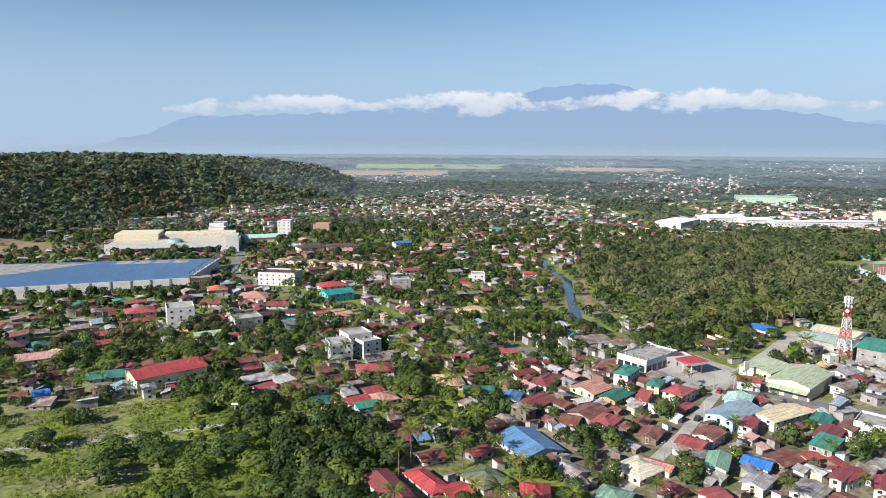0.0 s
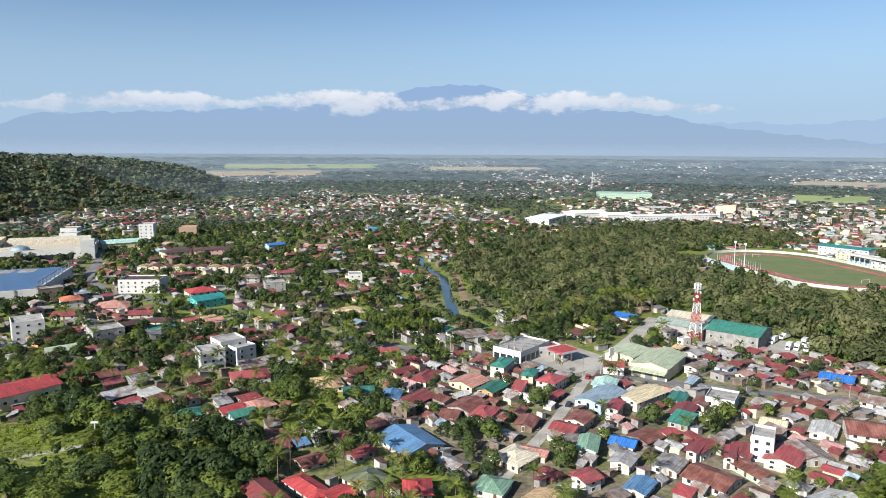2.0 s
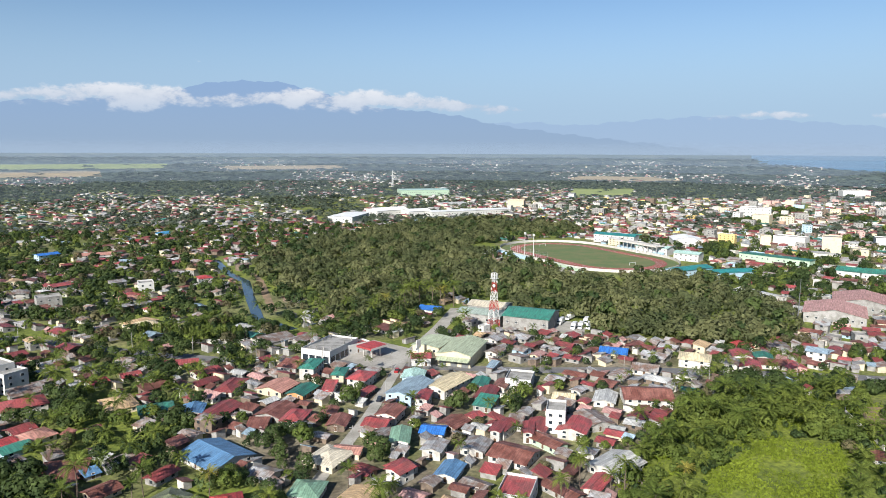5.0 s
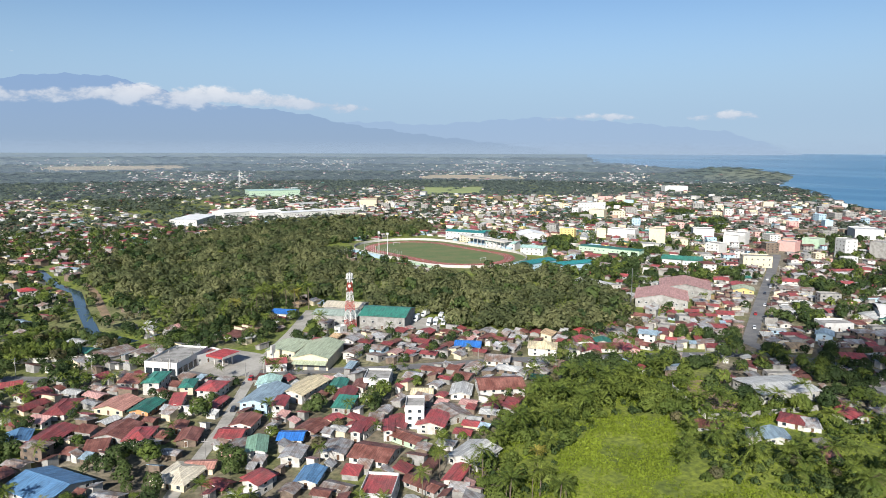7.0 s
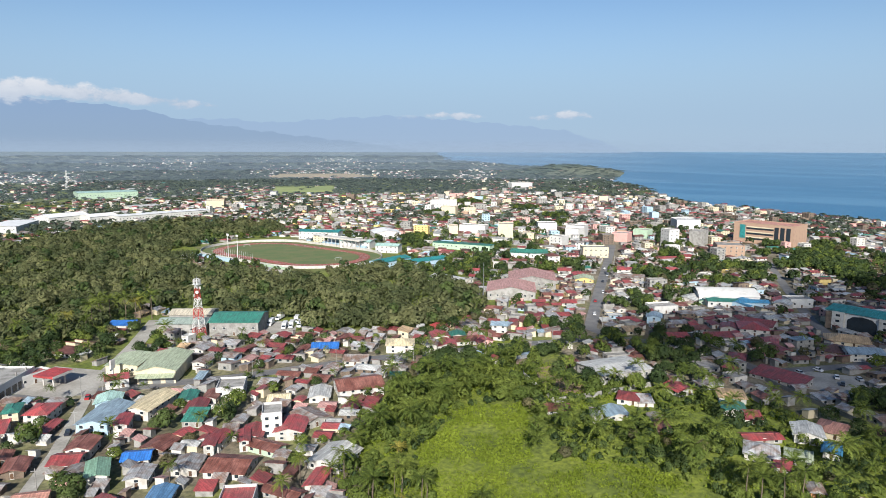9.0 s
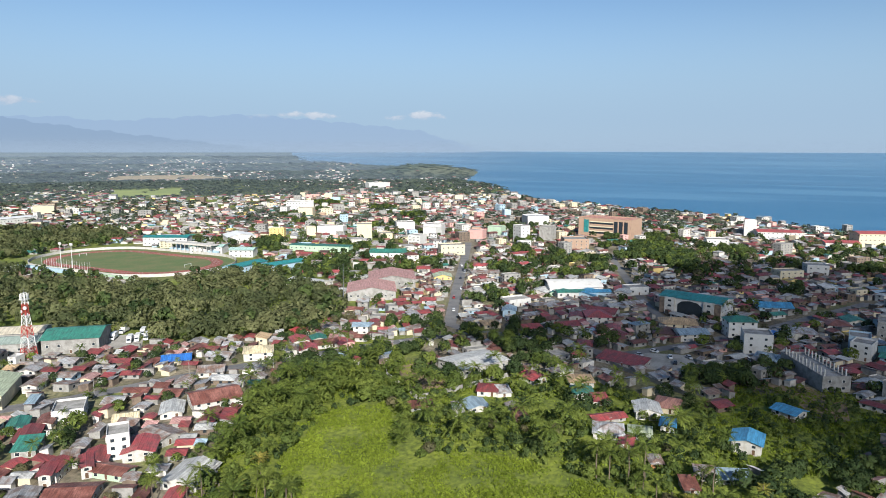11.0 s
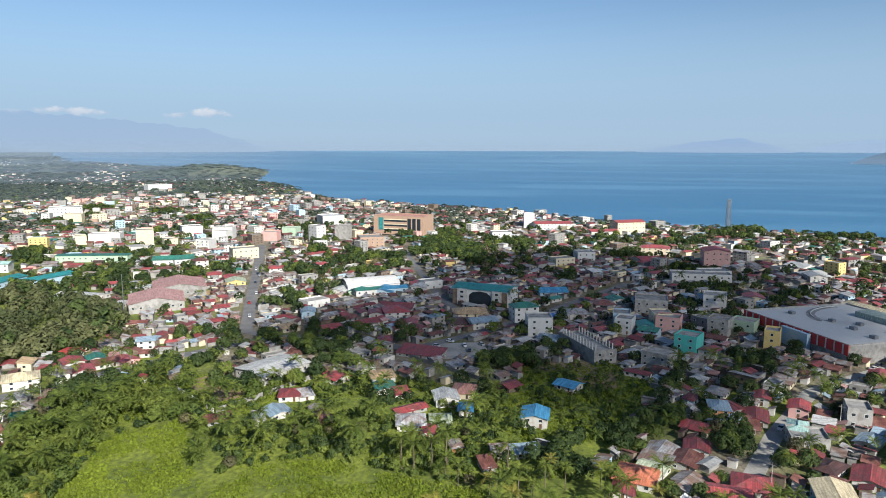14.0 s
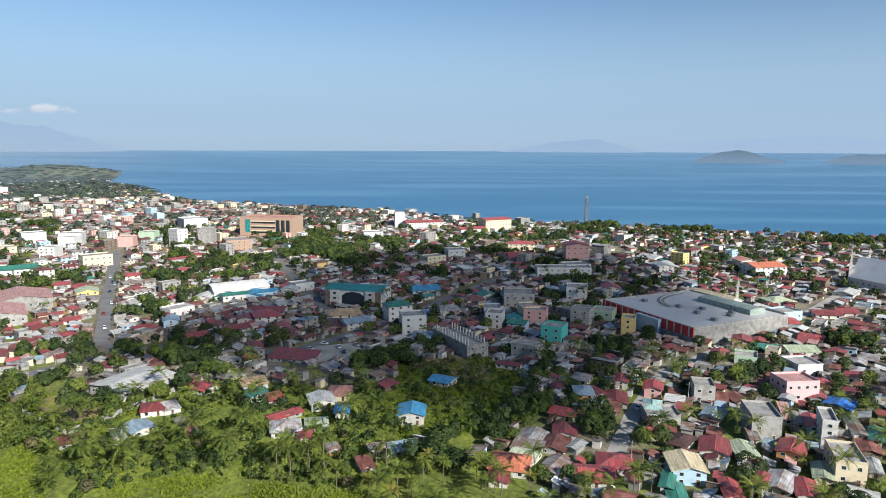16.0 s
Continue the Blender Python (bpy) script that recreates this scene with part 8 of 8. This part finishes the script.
def far_house(x, y, rot, w, d, h, roof, wall, style, storeys):
    """A house of the joined town: walls up to the eaves, a pitched or flat roof, and panes set on two sides."""
    f, g = far_walls.setdefault(wall, Form()), far_roofs.setdefault(roof, Form())
    c, s, z = math.cos(radians(rot)), math.sin(radians(rot)), float(height(x, y))

    def put(v):
        return [(x + p * c - q * s, y + p * s + q * c, z + r) for p, q, r in v]
    k = d * (0.135 if style == "gable" else 0.15)
    if style == "flat":
        f.add(put(box_v(-w / 2, w / 2, -d / 2, d / 2, -0.5, h + 0.7)), [BOX_F[i] for i in (2, 3, 4, 5)])
        g.add(put(box_v(-w / 2 + 0.05, w / 2 - 0.05, -d / 2 + 0.05, d / 2 - 0.05, h - 0.2, h)), BOX_F[1:])
    elif style == "hip":
        f.add(put(box_v(-w / 2, w / 2, -d / 2, d / 2, -0.5, h)), BOX_F[1:])
        e = d * 0.45
        g.add(put([(-w / 2 - 0.6, -d / 2 - 0.6, h), (w / 2 + 0.6, -d / 2 - 0.6, h), (w / 2 + 0.6, d / 2 + 0.6, h), (-w / 2 - 0.6, d / 2 + 0.6, h), (-w / 2 + e, 0, h + k), (w / 2 - e, 0, h + k)]),
              [(0, 1, 5, 4), (1, 2, 5), (2, 3, 4, 5), (3, 0, 4)])
    elif style == "shed":
        f.add(put([(-w / 2, -d / 2, -0.5), (w / 2, -d / 2, -0.5), (w / 2, d / 2, -0.5), (-w / 2, d / 2, -0.5), (-w / 2, -d / 2, h), (w / 2, -d / 2, h), (w / 2, d / 2, h + 1), (-w / 2, d / 2, h + 1)]), BOX_F[1:])
        g.add(put([(-w / 2 - 0.4, -d / 2 - 0.5, h - 0.08), (w / 2 + 0.4, -d / 2 - 0.5, h - 0.08), (w / 2 + 0.4, d / 2 + 0.5, h + 1.08), (-w / 2 - 0.4, d / 2 + 0.5, h + 1.08),
                   (-w / 2 - 0.4, -d / 2 - 0.5, h + 0.04), (w / 2 + 0.4, -d / 2 - 0.5, h + 0.04), (w / 2 + 0.4, d / 2 + 0.5, h + 1.2), (-w / 2 - 0.4, d / 2 + 0.5, h + 1.2)]), BOX_F)
    else:
        f.add(put([(-w / 2, -d / 2, -0.5), (w / 2, -d / 2, -0.5), (w / 2, d / 2, -0.5), (-w / 2, d / 2, -0.5), (-w / 2, -d / 2, h), (w / 2, -d / 2, h), (w / 2, d / 2, h), (-w / 2, d / 2, h), (-w / 2, 0, h + k), (w / 2, 0, h + k)]),
              [(0, 1, 5, 4), (2, 3, 7, 6), (1, 2, 6, 9, 5), (3, 0, 4, 8, 7)])
        o = 0.75
        lo = h - o * k / (d / 2)
        g.add(put([(-w / 2 - o, -d / 2 - o, lo), (w / 2 + o, -d / 2 - o, lo), (w / 2 + o, 0, h + k), (-w / 2 - o, 0, h + k), (w / 2 + o, d / 2 + o, lo), (-w / 2 - o, d / 2 + o, lo),
                   (-w / 2 - o, -d / 2 - o, lo + 0.15), (w / 2 + o, -d / 2 - o, lo + 0.15), (w / 2 + o, 0, h + k + 0.15), (-w / 2 - o, 0, h + k + 0.15), (w / 2 + o, d / 2 + o, lo + 0.15), (-w / 2 - o, d / 2 + o, lo + 0.15)]),
              [(6, 7, 8, 9), (9, 8, 10, 11), (0, 3, 2, 1), (3, 5, 4, 2), (0, 1, 7, 6), (4, 5, 11, 10), (1, 2, 8, 7), (2, 4, 10, 8), (3, 0, 6, 9), (5, 3, 9, 11)])
    for level in range(storeys):
        zc = h * (level + 0.55) / storeys
        for along, reach, axis in ((w, d / 2, 0), (w, d / 2, 1), (d, w / 2, 2), (d, w / 2, 3)):
            n = max(1, int(along / 3.6))
            for i in range(n):
                a = (i + 0.5) * along / n - along / 2
                if axis < 2:
                    yy = -reach - 0.04 if axis == 0 else reach + 0.04
                    q = [(a - 0.6, yy, zc - 0.5), (a + 0.6, yy, zc - 0.5), (a + 0.6, yy, zc + 0.5), (a - 0.6, yy, zc + 0.5)]
                else:
                    xx = -reach - 0.04 if axis == 2 else reach + 0.04
                    q = [(xx, a - 0.6, zc - 0.5), (xx, a + 0.6, zc - 0.5), (xx, a + 0.6, zc + 0.5), (xx, a - 0.6, zc + 0.5)]
                far_panes.add(put(q), [(0, 1, 2, 3)])


r2 = random.Random(5)
dist = 150.0
while dist < 3900:
    step = 8.6 if dist < 420 else 9.6 if dist < 900 else 9.6 + (dist - 900) * 0.014
    n = int(radians(172) * dist / step)
    azs = np.radians(-40 + 172 * (np.arange(n) + rng.random(n) * 0.8) / n)
    dds = dist + rng.uniform(-0.4, 0.4, n) * step
    xs, ys = dds * np.sin(azs), dds * np.cos(azs)
    phs, pts, ks, kinds_, zs = tracts(xs, ys)
    for poly in FIELDS:
        phs = np.where(inside(xs, ys, poly), 0.0, phs)
    for i in np.nonzero(rng.random(n) <= phs)[0]:
        x, y, dd, kind = float(xs[i]), float(ys[i]), float(dds[i]), kinds_[ks[i]]
        big = kind == "centre" and r2.random() < 0.13 or kind == "town" and dd > 450 and r2.random() < 0.05
        w, d = r2.uniform(6.2, 11.8), r2.uniform(5.2, 8.6)
        if big:
            w, d = r2.uniform(9, 19), r2.uniform(8, 13)
        storeys = r2.choice((2, 3, 3, 4)) if big else r2.choice((1, 1, 1, 1, 1, 1, 2))
        h = storeys * 2.5 + r2.uniform(-0.5, -0.1)
        style = "flat" if big and r2.random() < 0.7 else r2.choice(("gable", "gable", "gable", "hip", "shed", "flat" if kind in ("town", "centre") else "gable"))
        roofs, walls = PALETTE[kind]
        roof, wall = r2.choice(roofs), r2.choice(walls)
        if style == "flat":
            roof = "slab"
        rot = turn_of(x, y) + r2.choice((0, 0, 90, 180)) + r2.uniform(-7, 7)
        if not is_free(x, y, rot, w, d, 0.3):
            w, d = w * 0.7, d * 0.75
            if not is_free(x, y, rot, w, d, 0.2):
                continue
        if dd < LIMIT_NEAR:
            house(x, y, rot, w, d, h, roof, wall, style, storeys, 2, sides=("front", "right", "left"))
        else:
            claim(x, y, rot, w, d, 0.5)
            far_house(x, y, rot, w, d, h, roof, wall, style, storeys if dd < LIMIT_WINDOW or kind == "centre" and dd < 900 or big and dd < 1300 else 0)
    dist += step
# lean-tos, carports and back kitchens that fill the gaps between the houses
dist = 160.0
while dist < 640:
    step = 4.6
    n = int(radians(172) * dist / step)
    azs = np.radians(-40 + 172 * (np.arange(n) + rng.random(n)) / n)
    dds = dist + rng.uniform(-0.5, 0.5, n) * step
    xs, ys = dds * np.sin(azs), dds * np.cos(azs)
    phs, pts, ks, kinds_, zs = tracts(xs, ys)
    for i in np.nonzero(rng.random(n) <= np.where(phs > 0.9, 1.0, phs * 0.5))[0]:
        x, y, kind = float(xs[i]), float(ys[i]), kinds_[ks[i]]
        w, d = r2.uniform(3.4, 7.2), r2.uniform(2.8, 4.8)
        rot = turn_of(x, y) + r2.choice((0, 90, 180, 270)) + r2.uniform(-8, 8)
        if kind == "mangrove" or not is_free(x, y, rot, w * 0.55, d * 0.5, 0):
            continue
        claim(x, y, rot, w, d, 0)
        far_house(x, y, rot, w, d, r2.uniform(1.9, 2.9), r2.choice(("old", "old", "grey", "grey", "rust", "rust", "maroon", "red", "white")), r2.choice(("grey", "brown", "grey", "cream")), r2.choice(("shed", "shed", "gable")), 0)
    dist += step
# the smallest roofs: sheds, sunshades and wash-houses leaning on the houses
dist = 165.0
while dist < 420:
    step = 3.3
    n = int(radians(160) * dist / step)
    azs = np.radians(-38 + 160 * (np.arange(n) + rng.random(n)) / n)
    xs, ys = dist * np.sin(azs), dist * np.cos(azs)
    phs, pts, ks, kinds_, zs = tracts(xs, ys)
    for i in np.nonzero(rng.random(n) <= np.where(phs > 0.7, 0.6, phs * 0.25))[0]:
        x, y = float(xs[i]), float(ys[i])
        w, d = r2.uniform(2.2, 4.4), r2.uniform(1.8, 3.2)
        rot = turn_of(x, y) + r2.choice((0, 90, 180, 270)) + r2.uniform(-8, 8)
        if kinds_[ks[i]] not in ("red", "town", "mixed") or not is_free(x, y, rot, w * 0.4, d * 0.4, 0):
            continue
        claim(x, y, rot, w, d, 0)
        far_house(x, y, rot, w, d, r2.uniform(1.7, 2.6), r2.choice(("old", "grey", "grey", "rust", "rust", "maroon", "pink", "white", "steel")), r2.choice(("grey", "brown", "grey", "white")), "shed", 0)
    dist += step
for k, f in far_walls.items():
    tagged(new("far_house_walls", f.mesh("far_house_walls", WALL[k])), f"walls of distant {k} houses across the town", "houses", kind="stuff")
for k, f in far_roofs.items():
    tagged(new("far_house_roofs", f.mesh("far_house_roofs", ROOF[k])), f"distant {ROOFWORD[k]} roofs across the town", "roofs", kind="stuff")

tagged(new("far_house_windows", far_panes.mesh("far_house_windows", GLASS)), "small dark windows of the town's houses", "windows", kind="stuff")

# ---------------------------------------------------------------- filling: trees
NEAR_KINDS = [crown(800, 3.5, 0.9, 6.8, 11, 0.3) for _ in range(4)]
TOWN_KINDS = [crown(400, 3.5, 0.7, 6.8, 10, 0.42) for _ in range(4)]
MID_KINDS = [crown(120, 3.7, 0.5, 6.8, 7, 0.75) for _ in range(5)]
MANGROVE_KINDS = [crown(180, 3.9, 0.4, 6.6, 8, 0.6) for _ in range(5)]
FAR_KINDS = [crown(24, 4.2, 0.3, 6.6, 4, 1.6) for _ in range(5)]
PALM_KINDS = [palm_crown(7.5 + i, 20, 4.2) for i in range(3)]


def tree_thing(x, y, kind, i, scale, squat=1.0):
    if kind == "palm":
        ob = new("palm_tree", PALM_TRUNKS[i % 3])
        part("crown", PALM_MESH[i % 3] if i % 7 else YELLOW_PALM, None, ob)
        tagged(ob, "coconut palm with a slim grey trunk and feathery fronds", "palm tree", "palms of the town")
    else:
        ob = new("tree", TRUNK_MESH[i % 4])
        part("crown", CROWN_MESH[kind][i % 4], None, ob)
        tagged(ob, "leafy broad-crowned green tree" if kind != "bright" else "light green sunlit broad-leaved tree", "tree", "trees of the town")
    ob.matrix_basis = at_ground(x, y, i * 77 % 360) @ Matrix.Diagonal((scale, scale, scale * squat, 1))


CROWN_MESH = {k: [quads_mesh("crown", v, f, LEAF[k]) for v, f in NEAR_KINDS] for k in ("broad", "bright")}
TRUNK_MESH = [trunk_form(5.6, 0.28, 4, 1.8).mesh("trunk", BARK) for _ in range(4)]
PALM_MESH = [quads_mesh("crown", v, f, LEAF["palm"]) for v, f in PALM_KINDS]
YELLOW_PALM = quads_mesh("crown", *PALM_KINDS[0], LEAF["yellow"])
PALM_TRUNKS = [Form().tube((0, 0, -0.3), (0.25, 0.1, 3.8 + 0.5 * i), 0.2, 0.15).tube((0.25, 0.1, 3.8 + 0.5 * i), (0, 0, 7.5 + i), 0.15, 0.11).mesh("trunk", BARK) for i in range(3)]
stuff = {}
r3 = random.Random(11)
count_tree, count_palm, dd = 0, 0, 0.0
dist = 120.0
while dist < 4300:
    step = 5.2 if dist < 400 else 7.2 if dist < 900 else dist * 0.0092 if dist < 2300 else dist * 0.014
    n = int(radians(166) * dist / step)
    azs = np.radians(-41 + 166 * (np.arange(n) + rng.random(n)) / n)
    dds = dist + rng.uniform(-0.5, 0.5, n) * step
    xs, ys = dds * np.sin(azs), dds * np.cos(azs)
    phs, pts, ks, kinds_, zs = tracts(xs, ys)
    ci, cj = np.clip(((xs - OX) / OC).astype(int), 0, taken.shape[0] - 1), np.clip(((ys - OY) / OC).astype(int), 0, taken.shape[1] - 1)
    for poly in FIELDS:
        pts = np.where(inside(xs, ys, poly), 0.03, pts)
    for i in np.nonzero(rng.random(n) <= pts)[0]:
        if taken[ci[i], cj[i]] and dd < 1500:
            continue
        x, y, dd, z, kind = float(xs[i]), float(ys[i]), float(dds[i]), float(zs[i]), kinds_[ks[i]]
        leaf = {"mangrove": "mangrove", "hill": "hill", "headland": "hill", "bright": "bright"}.get(kind, "broad")
        if leaf == "broad" and kind != "broad" and r3.random() < (0.5 if kind == "garden" else 0.25):
            leaf = r3.choice(("bright", "bright", "dry"))
        elif kind == "broad" and r3.random() < 0.4:
            leaf = "bright"
        elif leaf == "mangrove" and r3.random() < 0.12:
            leaf = "broad"
        elif leaf == "hill" and r3.random() < (0.6 if dd < 1250 and float(wobble(x, y, 85)) > 0.1 else 0.1):
            leaf = "dry"
        sc = r3.uniform(0.6, 1.2) * (1.3 if kind in ("broad", "hill", "mangrove") else 0.95 if kind == "mixed" else 0.7 if kind == "red" else 0.45 if kind == "lot" else 0.75 if kind == "headland" else 0.66 if kind == "garden" else 0.95)
        palm = kind in ("mixed", "red", "bright", "town", "garden") and dd < 520 and r3.random() < (0.62 if kind == "garden" else 0.42 if dd < 330 else 0.12)
        if palm and kind == "garden":
            sc *= 1.4
        taken[ci[i], cj[i]] = True
        if palm:
            if dd < 300 and count_palm < 300:
                tree_thing(x, y, "palm", count_palm, sc * 1.15)
                count_palm += 1
            else:
                stuff.setdefault("palm", []).append((x, y, z, r3.uniform(0, 6), sc * 1.25, 1, r3.randrange(3)))
        elif dd < 400 and kind != "mangrove":
            if dd < 235 and count_tree < 300 and leaf in CROWN_MESH:
                tree_thing(x, y, leaf, count_tree, sc, 0.72 if kind == "broad" else 0.9)
                count_tree += 1
            else:
                stuff.setdefault("near_" + leaf, []).append((x, y, z, r3.uniform(0, 6), sc, 1, r3.randrange(4)))
        elif dd < 900:
            stuff.setdefault("mid_" + leaf, []).append((x, y, z, r3.uniform(0, 6), sc * 1.1, r3.uniform(0.8, 1.2), r3.randrange(5)))
        else:
            # past 900 m the green leaves swap to their haze-tinted copy
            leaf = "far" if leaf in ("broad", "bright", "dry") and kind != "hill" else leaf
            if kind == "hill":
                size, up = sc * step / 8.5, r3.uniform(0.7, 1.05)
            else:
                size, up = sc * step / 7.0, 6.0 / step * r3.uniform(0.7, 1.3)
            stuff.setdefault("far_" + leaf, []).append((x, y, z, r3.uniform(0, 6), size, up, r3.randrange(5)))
    dist += step
for gx_, gy_, gr_ in GROVES:
    d = math.hypot(gx_, gy_)
    for i in range(max(3, int(gr_ * gr_ / 9))):
        a, q = r3.uniform(0, 6.28), gr_ * 0.8 * math.sqrt(r3.random())
        x, y = gx_ + q * math.cos(a), gy_ + q * math.sin(a)
        if not planted[min(max(int((x - OX) / OC), 0), taken.shape[0] - 1), min(max(int((y - OY) / OC), 0), taken.shape[1] - 1)]:
            continue
        leaf = r3.choice(("broad", "broad", "broad", "bright"))
        key = ("near_" if d < 400 else "mid_") + leaf
        stuff.setdefault(key, []).append((x, y, float(height(x, y)), r3.uniform(0, 6), r3.uniform(0.65, 1.15), r3.uniform(0.9, 1.25), r3.randrange(4)))
for poly, gap in ((GARDENS, 3.4), (THICKET, 3.6), (TREES_WEST, 4.2), (VACANT, 4.5)):        # bananas, saplings and undergrowth
    x0, x1, y0, y1 = min(q[0] for q in poly), max(q[0] for q in poly), min(q[1] for q in poly), max(q[1] for q in poly)
    uu, vv = np.meshgrid(np.arange(x0, x1, gap), np.arange(y0, y1, gap))
    uu, vv = uu.ravel() + rng.uniform(-1.6, 1.6, uu.size), vv.ravel() + rng.uniform(-1.6, 1.6, vv.size)
    for x, y in zip(uu[inside(uu, vv, poly)], vv[inside(uu, vv, poly)]):
        if not taken[int((x - OX) / OC), int((y - OY) / OC)] and not inside(x, y, MEADOW) and not inside(x, y, MEADOW_SOUTH) and r3.random() < 0.75:
            stuff.setdefault("mid_" + r3.choice(("bright", "bright", "broad")), []).append((x, y, 0.0, r3.uniform(0, 6), r3.uniform(0.25, 0.5), r3.uniform(0.8, 1.4), r3.randrange(5)))
for key, spots in stuff.items():
    if key == "palm":
        spread_out("palms", PALM_KINDS, spots, LEAF["palm"], "scattered coconut palms between the houses", "palms")
        continue
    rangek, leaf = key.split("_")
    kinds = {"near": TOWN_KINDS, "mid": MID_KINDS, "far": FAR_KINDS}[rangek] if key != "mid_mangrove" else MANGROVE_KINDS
    words = {"broad": "green trees between the houses", "bright": "light green thicket in the sun", "mangrove": "dense olive-green mangrove wood", "hill": "dark forest covering the hill, haze tint put into its leaf colour", "far": "distant woods and hedgerows, haze tint put into their leaf colour", "dry": "olive-brown drier trees among the green"}[leaf]
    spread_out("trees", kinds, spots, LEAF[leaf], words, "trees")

HEDGE = ((-14, 386), (38, 358))
# single trees standing in the western field, and tall grass
for i, (x, y, sc) in enumerate(((-155, 226, 1.25), (-168, 212, 1.3), (-150, 205, 1.4), (-133, 219, 1.2), (-160, 192, 1.2), (-136, 190, 1.3), (-122, 200, 1.5), (-180, 205, 1.3), (-112, 206, 1.4), (-118, 186, 1.5), (-104, 196, 1.4), (-140, 240, 0.9), (-100, 246, 1.3),
                                (-112, 243, 1.2), (-88, 252, 1.2), (-95, 228, 1.35), (-80, 221, 1.4), (-84, 205, 1.5), (-90, 190, 1.5), (-72, 196, 1.4))):
    if (x < -128) and i % 2:
        continue
    tree_thing(x, y, ("bright", "bright", "broad")[i % 3], i, sc * 1.3, 0.58)


for i in range(22):
    k = i / 21 if i < 11 else 0.02 + i / 21
    ob = new("tree", TRUNK_MESH[i % 4])
    part("crown", CROWN_MESH["bright" if i % 3 else "broad"][i % 4], None, ob)
    ob.matrix_basis = at_ground(HEDGE[0][0] + (HEDGE[1][0] - HEDGE[0][0]) * k, HEDGE[0][1] + (HEDGE[1][1] - HEDGE[0][1]) * k, i * 53) @ Matrix.Diagonal((0.5, 0.5, 1.25 + 0.1 * (i % 3), 1))
    tagged(ob, "slim columnar tree in a row behind the white wall", "tree", "columnar hedge trees")
for i, (x, y, sc) in enumerate(((152, 399, 1.6), (158, 393, 1.7), (163, 390, 1.55), (172, 390, 1.65), (146, 398, 1.5), (140, 393, 1.6), (148, 405, 1.7), (168, 396, 1.5), (118, 385, 1.3), (125, 388, 1.4), (112, 372, 1.2), (131, 377, 1.2))):
    tree_thing(x, y, "palm", i * 3 + 1, sc)


def tufts(n, h):
    c = rng.normal(0, 0.5, (n, 3)) * np.array([1, 1, 0.15]) + np.array([0, 0, h / 2])
    nrm = rng.normal(0, 1, (n, 3)) * np.array([1, 1, 0.5]) + np.array([0, 0, 0.5])
    v, f = leaves(c, nrm, h * 0.55)
    return v, f


TUFTS = [tufts(11, 0.5) for _ in range(4)]
spots = []
for poly, gap in ((MEADOW, 0.95), (MEADOW_SOUTH, 1.0), (GRASS_WEST, 1.7), (THICKET, 1.6), (GARDENS, 2.2), (VACANT, 1.3)):
    xs0, ys0 = [p[0] for p in poly], [p[1] for p in poly]
    uu, vv = np.meshgrid(np.arange(min(xs0), max(xs0), gap), np.arange(min(ys0), max(ys0), gap))
    uu, vv = uu.ravel() + rng.uniform(-0.6, 0.6, uu.size) * gap, vv.ravel() + rng.uniform(-0.6, 0.6, vv.size) * gap
    ok = inside(uu, vv, poly) & (wobble(uu, vv, 7) + rng.normal(0, 0.4, uu.size) > -0.1)
    for x, y in zip(uu[ok], vv[ok]):
        spots.append((x, y, 0.0, rng.uniform(0, 6), rng.uniform(0.6, 1.5), rng.uniform(0.7, 1.3), rng.integers(0, 4)))
spread_out("grass", TUFTS, spots, LEAF["grass"], "tall bright green grass in tussocks", "grass")
